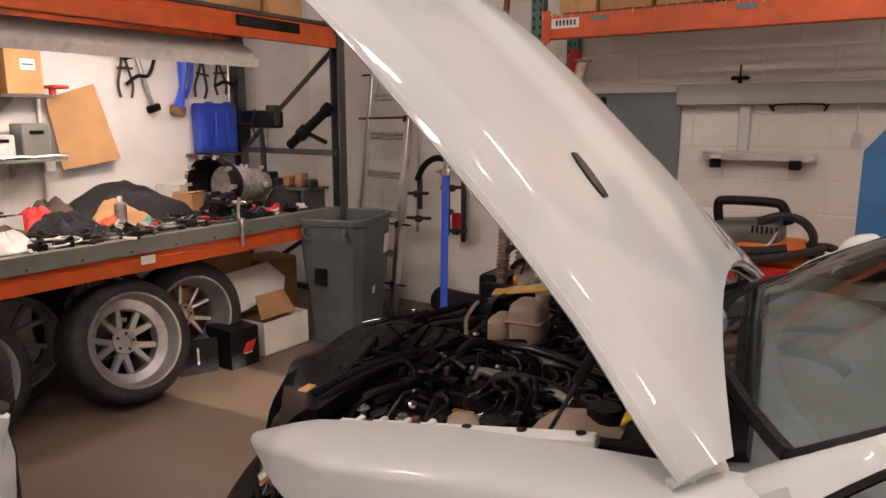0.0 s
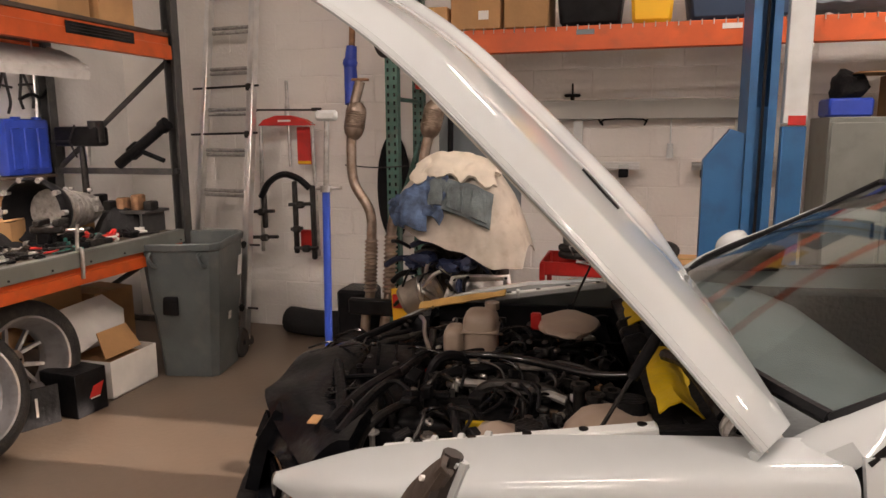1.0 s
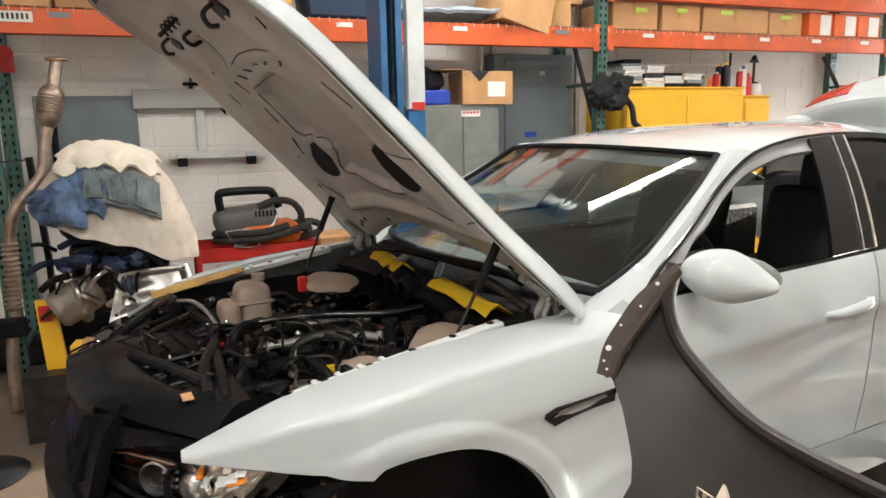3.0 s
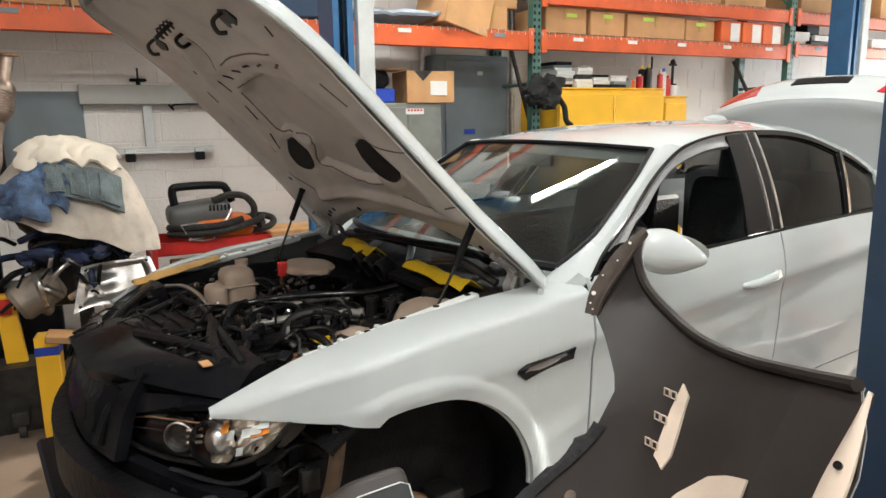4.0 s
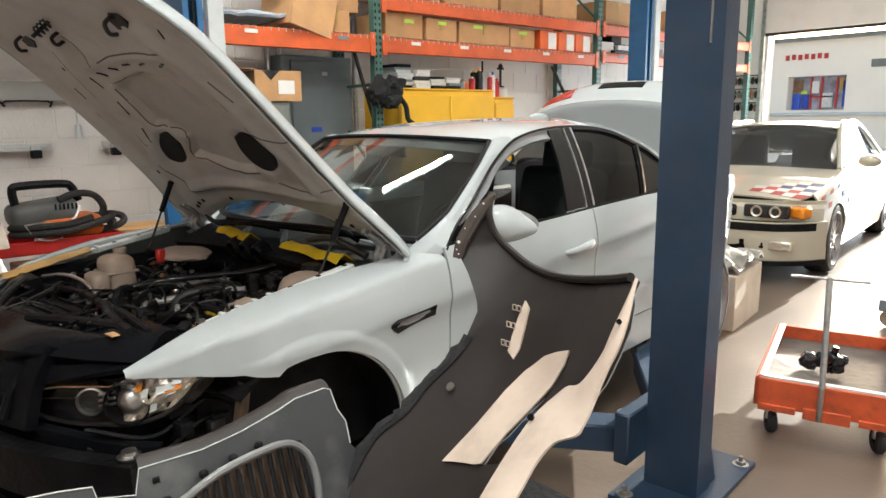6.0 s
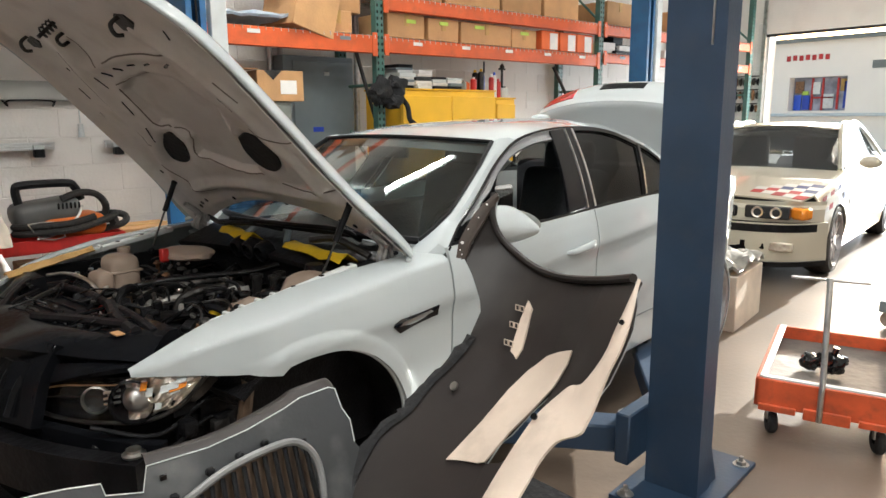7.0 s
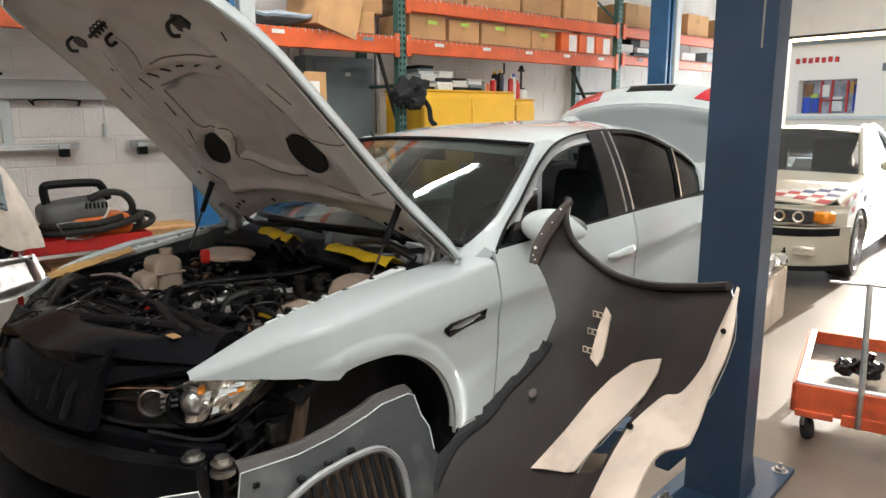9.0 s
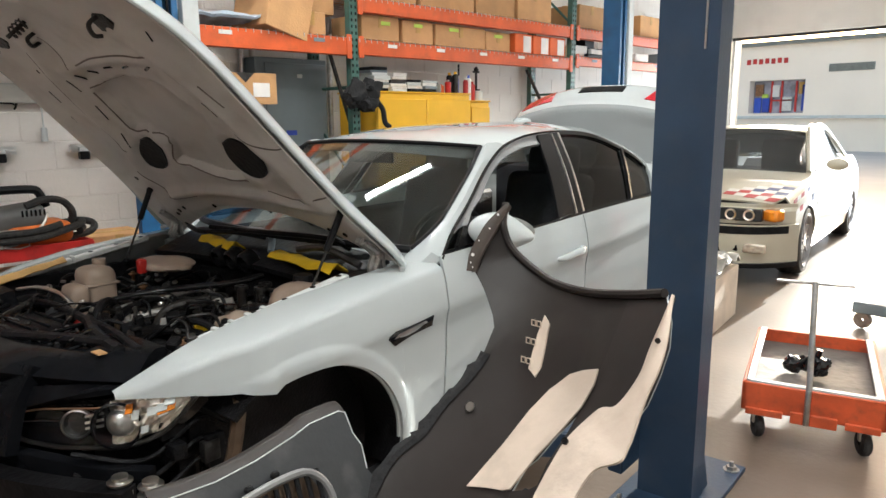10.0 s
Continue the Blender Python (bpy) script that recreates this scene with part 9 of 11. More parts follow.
box(bm, (-0.05, 0, 0.17), (0.36, 0.25, 0.14), 0.05, pose(0, 0, 0, 0, -6, 0), 3)
hdv = part("motor_head", bm, shade("warm_grey_plastic", (0.12, 0.12, 0.115), 0.5), vc, "grey motor head")
bm = B()
for k in range(6):
    box(bm, (-0.02 + 0.022 * k, -0.128, 0.20), (0.010, 0.008, 0.035), 0.002)
part("air_slots", bm, BLACK_GLOSS, hdv)
bm = B()
tube(bm, [(-0.20, -0.02, 0.20), (-0.21, -0.02, 0.30), (-0.17, -0.02, 0.325), (0.05, -0.02, 0.325), (0.10, -0.02, 0.30), (0.13, -0.02, 0.22)], 0.024, 8, 5)
part("handle", bm, SATIN_BLACK, hdv, "black carry handle")
bm = B()
pts = [(0.27 * math.cos(a) + 0.02, -0.10 + 0.12 * math.sin(a), 0.04 + 0.006 * a + 0.05 * max(0, math.cos(a))) for a in np.linspace(-0.5, 11.5, 44)]
tube(bm, pts, 0.021, 8, 2)
part("hose", bm, RUBBER, vc, "coiled black hose")
bm = B()
tube(bm, [(0.18, -0.06, 0.05), (0.25, -0.08, 0.16), (0.20, -0.10, 0.25), (0.10, -0.11, 0.27), (0.0, -0.12, 0.24)], 0.021, 8, 5)
tube(bm, [(0.20, -0.10, 0.035), (0.34, -0.08, 0.06), (0.37, -0.04, 0.10), (0.30, 0.0, 0.12), (0.2, 0.0, 0.10)], 0.021, 8, 5)
part("hose_end", bm, RUBBER, vc, "looped end of the hose")
bm = B()
tube(bm, [(-0.16, -0.19, 0.03), (-0.06, -0.19, 0.05), (0.06, -0.17, 0.13), (0.10, -0.16, 0.20)], 0.007, 6)
tube(bm, [(-0.20, -0.20, 0.12), (-0.06, -0.20, 0.12), (-0.02, -0.2, 0.03), (-0.14, -0.2, 0.03), (-0.20, -0.20, 0.12)], 0.004, 5, 2)
part("wand", bm, STEEL, vc, "bright metal wand")
carton("carton", (-0.70, 3.88, 0.285), (0.5, 0.3, 0.32), label="brown carton on the lower tray of the cart", group="")
carton("carton", (-0.12, 4.2, 0.0), (0.36, 0.34, 0.72), label="tall brown carton standing by the wall", group="")

# ladder and spring compressor
ld = thing("ladder", "aluminium combination ladder leaning on the wall", "ladder")
L0, L1 = Vector((-3.76, 4.22, 0.0)), Vector((-3.62, WY - 0.06, 2.75))
R0, R1 = Vector((-3.24, 4.05, 0.0)), Vector((-3.27, WY - 0.06, 2.75))
for a, b in ((L0, L1), (R0, R1), (L0 + Vector((0.045, -0.05, 0)), L1 + Vector((0.045, -0.05, 0))), (R0 + Vector((0.05, -0.05, 0)), R1 + Vector((0.05, -0.05, 0)))):
    bm = B()
    d = b - a
    box(bm, (0, 0, d.length / 2), (0.030, 0.065, d.length), 0.005, Matrix.Translation(a) @ Vector((0, 0, 1)).rotation_difference(d).to_matrix().to_4x4())
    part("rail", bm, ALU_BRIGHT, ld)
for k in range(9):
    f = (0.18 + 0.29 * k) / 2.75
    a, b = L0.lerp(L1, f), R0.lerp(R1, f)
    for off in (0.0, 0.032):
        bm = B()
        rod(bm, a + Vector((0.01, -0.02, off)), b + Vector((-0.01, -0.02, off)), 0.014, seg=10)
        part("rung", bm, ALU, ld)
for f in (0.54, 0.66, 0.26, 0.10):
    bm = B()
    a, b = L0.lerp(L1, f), R0.lerp(R1, f)
    if f > 0.5:
        rod(bm, a + Vector((-0.06, -0.06, 0)), b + Vector((0.10, -0.06, 0.01)), 0.008)
    else:
        rod(bm, b + Vector((-0.05, -0.06, 0)), b + Vector((0.14, -0.06, 0)), 0.008)
    box(bm, b + Vector((0.03, -0.06, 0)), (0.05, 0.05, 0.05), 0.008)
    part("hinge_lock", bm, CARBON, ld, "dark hinge lock bar")
bm = B()
box(bm, R0 + Vector((0.03, -0.02, 0.03)), (0.07, 0.12, 0.06), 0.01)
part("rubber_foot", bm, RUBBER, ld)
sc = thing("spring_compressor", "red and steel spring compressor hung on the wall", "spring compressor", pose(-3.01, 4.40, 0))
bm = B()
plate(bm, [(-0.21, 1.545), (0.22, 1.545), (0.16, 1.585), (0.05, 1.615), (-0.07, 1.615), (-0.17, 1.585)], 0.06, pose(0, 0.03, 0, 90, 0, 0))
head_ = part("head", bm, RED, sc, "red pressed head plate")
bm = B()
box(bm, (0.0, -0.032, 1.578), (0.10, 0.003, 0.014))
part("label", bm, PAPER, head_)
for nm, cx, cz, w, h in (("upper_guard", 0.115, 1.40, 0.115, 0.27), ("lower_guard", 0.125, 0.70, 0.14, 0.17)):
    bm = B()
    box(bm, (cx, 0.05, cz), (w, 0.03, h), 0.008)
    g_ = part(nm, bm, RED, sc, "red guard plate")
    bm = B()
    box(bm, (cx, 0.034, cz - h * 0.44), (w * 0.9, 0.004, 0.02))
    part("warning_strip", bm, YELLOW if cz > 1 else PAPER, g_)
for cx, z0 in ((-0.205, 0.62), (0.20, 0.60)):
    bm = B()
    rod(bm, (cx, 0.0, 1.56), (cx + (0.02 if cx > 0 else -0.03), 0.0, z0), 0.014)
    part("guide_rod", bm, STEEL, sc, "bright guide rod")
bm = B()
rod(bm, (0.013, 0, 1.86), (0.02, 0, 1.25), 0.012)
part("screw", bm, STEEL, sc)
bm = B()
rod(bm, (-0.27, -0.02, 1.658), (0.265, -0.02, 1.652), 0.007)
part("crank_bar", bm, CARBON, sc)
for ex in (-0.255, 0.25):
    bm = B()
    rod(bm, (ex - 0.035, -0.02, 1.656), (ex + 0.035, -0.02, 1.655), 0.012)
    part("grip", bm, RUBBER, sc)
bm = B()
rod(bm, (0.013, 0, 1.60), (0.013, 0, 1.70), 0.024, 0.016)
part("screw_nut", bm, STEEL, sc)
bm = B()
tube(bm, [(-0.20, -0.05, 1.03), (-0.12, -0.07, 1.14), (0.0, -0.08, 1.20), (0.11, -0.07, 1.17), (0.19, -0.05, 1.10)], 0.024, 8)
part("upper_jaw", bm, SATIN_BLACK, sc, "black forked jaw")
for cx, za, zb in ((-0.19, 1.05, 0.80), (0.06, 1.15, 0.62), (0.20, 1.12, 0.58)):
    bm = B()
    box(bm, (cx, -0.03, (za + zb) / 2), (0.035, 0.035, za - zb), 0.008)
    part("jaw_leg", bm, CARBON, sc)
for cz, xa, xb in ((0.92, -0.30, -0.10), (0.73, -0.30, -0.08), (0.98, 0.02, 0.20), (0.66, 0.05, 0.24), (0.80, 0.03, 0.12)):
    bm = B()
    rod(bm, (xa, -0.05, cz), (xb, -0.05, cz + 0.01), 0.013)
    box(bm, ((xa + xb) / 2, -0.05, cz), (0.06, 0.05, 0.05), 0.012)
    part("clamp_bolt", bm, CARBON, sc)
for hx in (-0.12, 0.12):
    bm = B()
    rod(bm, (hx, 0.02, 1.56), (hx, 0.19, 1.565), 0.008, seg=8)
    part("wall_peg", bm, STEEL, sc)
bm = B()
tube(bm, [(-3.05, 4.42, 0.10), (-2.8, 4.36, 0.10), (-2.5, 4.40, 0.10), (-2.2, 4.40, 0.10), (-1.9, 4.42, 0.10)], 0.10, 12, 6)
solo("trim_roll", bm, BLACK_CLOTH, "long black roll lying along the wall", "roll")
for (cx, cy, w, h) in ((-2.42, 4.25, 0.24, 0.42), (-1.72, 4.3, 0.3, 0.5)):
    bm = B()
    box(bm, (cx, cy, h / 2), (w, 0.26, h), 0.02)
    solo("black_case", bm, BLACK_PLASTIC, "black plastic case standing by the wall", "case", group="cases by the wall")
bm = B()
sheet(bm, [[(-1.86 + 0.02 * math.sin(j * 0.9), 4.1 - 0.02 * i, 0.3 + 0.2 * j) for j in range(6)] for i in range(4)], 0.03)
tube(bm, [(-1.80, 4.45, 1.62), (-1.80, 4.43, 1.2), (-1.78, 4.40, 0.9)], 0.02, 8)
solo("body_strip", bm, SATIN_BLACK, "dark plastic strip hanging beside the panel", "trim")
bm = B()
lathe(bm, [(0.0, 0.0), (0.075, 0.0), (0.11, 0.012), (0.12, 0.03)], 24, pose(-2.24, 4.52, 1.1, 86, 0, 20) @ Matrix.Diagonal((1, 3.2, 1, 1)))
solo("shield", bm, SATIN_BLACK, "dark curved shield leaning behind the post", "shield")


# ---- workbench along the side wall ----
def bench_post(x, y, top, parent):
    bm = B()
    for dx in (-0.035, 0.035):
        box(bm, (x + dx, y, top / 2), (0.008, 0.07, top), 0.002)
    box(bm, (x, y + 0.031, top / 2), (0.07, 0.008, top), 0.002)
    pst = part("post", bm, DARK_RACK, parent)
    bm = B()
    box(bm, (x, y, 0.005), (0.12, 0.11, 0.010), 0.002)
    part("foot_plate", bm, DARK_RACK, pst)
    return pst


bench = thing("workbench_rack", "orange and grey steel rack used as a workbench", "workbench")
for px_, py_ in ((-3.43, 3.72), (-4.42, 3.72), (-3.43, 0.06), (-4.42, 0.06)):
    bench_post(px_, py_, 3.0, bench)
for za, zb in ((1.25, 1.95), (0.25, 0.80), (2.15, 2.75)):
    bm = B()
    rod(bm, (-4.40, 3.72, za), (-3.46, 3.72, zb), 0.018, seg=8)
    part("diagonal_brace", bm, DARK_RACK, bench)
for zz in (1.25, 0.25, 2.12):
    bm = B()
    box(bm, (-3.92, 3.72, zz), (0.96, 0.035, 0.04), 0.003)
    part("cross_brace", bm, DARK_RACK, bench)


def step_beam(x, z0, z1, parent, y0=0.10, y1=3.68):
    s_ = 1 if x > -4 else -1
    bm = B()
    h = z1 - z0
    prof = [(0.0, z0), (s_ * 0.05, z0), (s_ * 0.05, z0 + h * 0.62), (s_ * 0.03, z0 + h * 0.66), (s_ * 0.03, z1), (0, z1)]
    va = [bm.verts.new((x - s_ * 0.05 + a, y0, b)) for a, b in prof]
    vb = [bm.verts.new((x - s_ * 0.05 + a, y1, b)) for a, b in prof]
    for k in range(6):
        bm.faces.new((va[k], va[(k + 1) % 6], vb[(k + 1) % 6], vb[k]))
    bm.faces.new(va)
    bm.faces.new(list(reversed(vb)))
    bmesh.ops.recalc_face_normals(bm, faces=bm.faces[:])
    return part("beam", bm, ORANGE, parent, "orange steel beam")


for bx in (-3.40, -4.46):
    fb = step_beam(bx, 1.952, 2.085, bench)
    lb = step_beam(bx, 0.705, 0.800, bench)
    if bx > -4:
        bm = B()
        box(bm, (-3.398, 3.085, 2.038), (0.004, 0.51, 0.062), 0.001)
        lbl = part("label_strip", bm, BLACK_GLOSS, fb, "black label strip with dark lines")
        for k in range(3):
            bm = B()
            box(bm, (-3.3955, 3.085, 2.022 + 0.016 * k), (0.001, 0.46, 0.003))
            part("line", bm, CARBON, lbl)
        bm = B()
        box(bm, (-3.398, 2.16, 0.762), (0.003, 0.085, 0.045), 0.0005)
        part("paper_tape", bm, PAPER, lb, "torn paper tape")
bm = B()
box(bm, (-3.93, 1.89, 2.099), (1.04, 3.56, 0.024), 0.002)
part("upper_deck", bm, WOOD, bench, "plain chipboard deck")
bm = B()
box(bm, (-3.945, 1.89, 0.838), (1.07, 3.56, 0.074), 0.004)
part("worktop", bm, WOOD, bench, "stained dark wooden bench top")
bm = B()
box(bm, (-3.4015, 1.89, 0.838), (0.015, 3.57, 0.078), 0.002)
box(bm, (-3.422, 1.89, 0.8795), (0.055, 3.57, 0.005), 0.001)
trim_ = part("edge_trim", bm, GREY_CAB, bench, "grey galvanised edging strip")
for k in range(14):
    bm = B()
    rod(bm, (-3.394, 0.25 + 0.26 * k, 0.818), (-3.390, 0.25 + 0.26 * k, 0.818), 0.006, seg=8)
    part("screw", bm, CARBON, trim_)
bm = B()
box(bm, (-3.95, 3.56, 1.01), (0.9, 0.24, 0.018), 0.002)
for lx in (-4.36, -3.54):
    box(bm, (lx, 3.56, 0.938), (0.02, 0.22, 0.126), 0.002)
part("low_shelf", bm, DARK_RACK, bench)

# cartons and boxes on the upper deck
rng7 = random.Random(77)
yy = 0.3
UPPER = [CARDBOARD, CARDBOARD, CARD_ORANGE, CARDBOARD, BLACK_PLASTIC, CARDBOARD, CARDBOARD, CARDBOARD, BLUE_PLASTIC, CARDBOARD, CARDBOARD, CARDBOARD, BLACK_PLASTIC]
for k, mt in enumerate(UPPER):
    w = rng7.uniform(0.20, 0.30)
    if yy + w > 3.66:
        break
    h, d = rng7.uniform(0.22, 0.42), rng7.uniform(0.35, 0.6)
    ob = thing("storage_box", "brown cardboard box stored on the rack" if mt is CARDBOARD else "plastic storage box on the rack", "box", pose(-3.42 - d / 2 - rng7.uniform(0.01, 0.06), yy + w / 2, 2.112, 0, 0, rng7.uniform(-2, 2)), "boxes over the workbench")
    bm = B()
    box(bm, (0, 0, h / 2), (d, w, h), 0.004)
    bd = part("body", bm, mt, ob)
    bm = B()
    if mt is CARDBOARD:
        box(bm, (0, 0, h + 0.001), (d * 0.98, 0.05, 0.002))
        part("tape", bm, TAN_DUCT, bd)
    else:
        box(bm, (0, 0, h + 0.012), (d * 1.03, w * 1.04, 0.026), 0.008)
        part("lid", bm, mt, ob)
    yy += w + rng7.uniform(0.01, 0.03)

# batten light under the upper beam
fl_ = thing("batten_light", "white metal batten light hung under the rack beam", "strip light", pose(-3.62, 2.22, 1.905, 0, 24, 0))
bm = B()
rows_ = [[(x, y, z) for x, z in ((-0.16, -0.055), (-0.15, -0.01), (-0.06, 0.022), (0.06, 0.022), (0.15, -0.01), (0.16, -0.055))] for y in np.linspace(-0.85, 0.85, 5)]
sheet(bm, rows_, 0.004, True)
part("reflector", bm, WHITE_PLASTIC, fl_, "white folded reflector")
# tubes set to glow to light the bench, though the batten is off
for tx in (-0.06, 0.06):
    bm = B()
    rod(bm, (tx, -0.78, -0.02), (tx, 0.78, -0.02), 0.013, seg=12)
    part("tube", bm, TUBE_GLOW, fl_, "tube set to glow")
for ey in (-0.84, 0.84):
    bm = B()
    box(bm, (0, ey, -0.012), (0.28, 0.02, 0.055), 0.004)
    part("end_cap", bm, WHITE_PLASTIC, fl_)
for ey in (-0.6, 0.6):
    bm = B()
    rod(bm, (0, ey, 0.02), (-0.07, ey, 0.17), 0.004, seg=6)
    part("hanger", bm, STEEL, fl_)


# ---- things on the side wall ----
def hand_tool(y, z0, z1, kind_, tilt=0.0):
    """A tool hanging on a hook at the wall."""
    ob = thing("hanging_tool", {"clamp": "black and steel quick clamp hung on the wall", "blue": "blue pipe wrench hung on the wall", "hook": "dark steel puller hung on the wall"}[kind_], "hand tool", pose(-4.46, y, z1, tilt, 0, 0), "tools on the side wall")
    ln = z1 - z0
    bm = B()
    rod(bm, (-0.04, 0, 0.01), (0.03, 0, 0.01), 0.005, seg=6)
    part("wall_hook", bm, STEEL, ob)
    if kind_ == "clamp":
        bm = B()
        rod(bm, (0, 0, 0.02), (0, 0, -ln), 0.017, seg=10)
        part("bar", bm, STEEL, ob)
        bm = B()
        tube(bm, [(0.01, -0.14, -ln * 0.45), (0.02, -0.05, -ln * 0.36), (0.02, 0.03, -ln * 0.40), (0.02, 0.10, -ln * 0.2), (0.02, 0.12, -0.02)], 0.012, 8)
        part("lever", bm, SATIN_BLACK, ob)
        bm = B()
        box(bm, (0.01, 0.0, -ln), (0.04, 0.10, 0.05), 0.01)
        part("jaw", bm, SATIN_BLACK, ob)
        bm = B()
        box(bm, (0.01, -0.05, 0.0), (0.04, 0.12, 0.03), 0.01)
        part("jaw", bm, SATIN_BLACK, ob)
    elif kind_ == "blue":
        bm = B()
        tube(bm, [(0.01, 0.03, 0.02), (0.01, 0.02, -ln * 0.5), (0.01, -0.01, -ln * 0.9)], 0.03, 8, radii=(0.045, 0.022, 0.04))
        part("grip", bm, BLUE_VIVID, ob)
        bm = B()
        box(bm, (0.01, -0.015, -ln * 0.95), (0.05, 0.12, 0.08), 0.02, None, 2)
        part("head", bm, RUSTY, ob)
        bm = B()
        tube(bm, [(0.02, 0.10, 0.0), (0.02, 0.08, -ln * 0.4), (0.02, 0.04, -ln * 0.7)], 0.015, 8)
        part("lever", bm, BLUE_VIVID, ob)
    else:
        for dy in (-0.03, 0.035):
            bm = B()
            tube(bm, [(0.01, 0.0, 0.02), (0.01, dy * 0.7, -ln * 0.3), (0.01, dy * 1.6, -ln * 0.7), (0.01, dy * 1.2, -ln)], 0.009, 8)
            part("arm", bm, CARBON, ob)
        bm = B()
        rod(bm, (0.02, -0.05, -ln * 0.35), (0.02, 0.055, -ln * 0.35), 0.008)
        part("pin", bm, CARBON, ob)


hand_tool(2.90, 1.54, 1.90, "clamp", 16)
hand_tool(2.80, 1.62, 1.91, "hook")
hand_tool(3.23, 1.52, 1.89, "blue", -4)
hand_tool(3.42, 1.63, 1.89, "hook", -8)
hand_tool(3.56, 1.66, 1.90, "hook", 5)
hand_tool(3.66, 1.50, 1.90, "clamp")

case_ = thing("tool_case", "blue plastic tool case standing against the wall", "tool case", pose(-4.40, 3.465, 1.235))
bm = B()
box(bm, (0, 0, 0.18), (0.10, 0.345, 0.36), 0.02, None, 2)
cb_ = part("shell", bm, BLUE_PLASTIC, case_)
for k in range(3):
    bm = B()
    box(bm, (0.052, -0.10 + 0.10 * k, 0.17), (0.012, 0.07, 0.26), 0.006)
    part("rib", bm, BLUE_PLASTIC, cb_)
for dy in (-0.08, 0.08):
    bm = B()
    box(bm, (0.04, dy, 0.362), (0.04, 0.05, 0.018), 0.004)
    part("latch", bm, BLUE_VIVID, case_)
bm = B()
box(bm, (-4.42, 3.465, 1.222), (0.15, 0.40, 0.02), 0.002)
solo("wall_ledge", bm, WOOD, "short wooden ledge holding a blue case", "shelf")
bm = B()
box(bm, (-4.40, 3.74 - 0.02, 1.36), (0.10, 0.10, 0.18), 0.03, None, 2)
solo("black_pouch", bm, BLACK_CLOTH, "black cloth pouch beside the blue case", "pouch", None)

bm = B()
o_ = [(2.275, 1.602), (2.43, 1.652), (2.586, 1.698), (2.70, 1.231), (2.50, 1.20), (2.317, 1.18)]
va = [bm.verts.new((-4.455 + 0.02 * (b - 1.2) * 0 + 0.10 * (1.7 - b), a, b)) for a, b in o_]
vb = [bm.verts.new((-4.462 + 0.10 * (1.7 - b), a, b)) for a, b in o_]
bm.faces.new(va)
bm.faces.new(list(reversed(vb)))
for k in range(6):
    bm.faces.new((va[k], vb[k], vb[(k + 1) % 6], va[(k + 1) % 6]))
bmesh.ops.recalc_face_normals(bm, faces=bm.faces[:])
solo("cardboard_sheet", bm, CARDBOARD, "tilted sheet of orange-brown cardboard on the wall", "cardboard")
bm = B()
box(bm, (-4.475, 2.24, 1.585), (0.03, 0.022, 1.41), 0.005)
conduit = solo("conduit", bm, WHITE_PLASTIC, "white vertical cable conduit on the wall", "conduit")
bm = B()
box(bm, (-4.47, 2.262, 1.22), (0.05, 0.07, 0.11), 0.008)
solo("wall_socket", bm, WHITE_PLASTIC, "white socket box on the wall", "socket")


def wall_shelf(y0, y1, z, d, mat, label):
    ob = thing("wall_shelf", label, "shelf", pose(-4.5, (y0 + y1) / 2, z))
    bm = B()
    box(bm, (d / 2, 0, 0), (d, y1 - y0, 0.018), 0.002)
    part("board", bm, mat, ob)
    for dy in (-(y1 - y0) * 0.35, (y1 - y0) * 0.35):
        bm = B()
        plate(bm, [(0, -0.01), (d * 0.9, -0.01), (0, -0.11)], 0.005, pose(0, dy, 0, 90, 0, 0))
        part("bracket", bm, STEEL, ob)


wall_shelf(0.9, 2.22, 1.61, 0.24, DARK_RACK, "dark wall shelf carrying brown boxes")
wall_shelf(0.9, 2.26, 1.25, 0.26, GREY_CAB, "grey wall shelf with small parts")
for (yc, w, h, d) in ((2.08, 0.20, 0.25, 0.2), (1.80, 0.28, 0.22, 0.22), (1.45, 0.3, 0.26, 0.2)):
    carton_ob = thing("carton", "brown cardboard carton with a paper label", "carton", pose(-4.37, yc, 1.619), "cartons on the wall shelf")
    bm = B()
    box(bm, (0, 0, h / 2), (d, w, h), 0.004)
    cbody = part("body", bm, CARDBOARD, carton_ob)
    bm = B()
    box(bm, (d / 2 + 0.001, 0.02, h * 0.65), (0.002, 0.08, 0.06))
    lb_ = part("label", bm, PAPER, cbody, "white paper label")
    bm = B()
    box(bm, (d / 2 + 0.0025, 0.02, h * 0.65), (0.001, 0.06, 0.008))
    part("line", bm, CARBON, lb_)
for (yc, w, h, d, mt, lab) in ((2.12, 0.16, 0.20, 0.14, GREY_CAB, "grey metal box with a dark latch"), (1.93, 0.14, 0.14, 0.15, WHITE_PLASTIC, "white plastic tub on the shelf"), (1.72, 0.2, 0.18, 0.16, PALE, "pale grey instrument box")):
    ib = thing("instrument_box", lab, "box", pose(-4.36, yc, 1.259))
    bm = B()
    box(bm, (0, 0, h / 2), (d, w, h), 0.008)
    part("body", bm, mt, ib)
    bm = B()
    box(bm, (d / 2 + 0.004, 0, h * 0.75), (0.01, w * 0.5, 0.02), 0.003)
    part("latch", bm, SATIN_BLACK, ib)
for k, yc in enumerate((2.19, 2.0, 1.84)):
    bm = B()
    tube(bm, [(-4.28, yc - 0.09, 1.268), (-4.26, yc, 1.275), (-4.27, yc + 0.09, 1.268)], 0.009, 8)
    solo("steel_rod", bm, STEEL, "short steel rod on the grey shelf", "steel rod", None, "rods on the shelf")
bm = B()
box(bm, (-4.30, 2.26, 1.665), (0.12, 0.10, 0.018), 0.006)
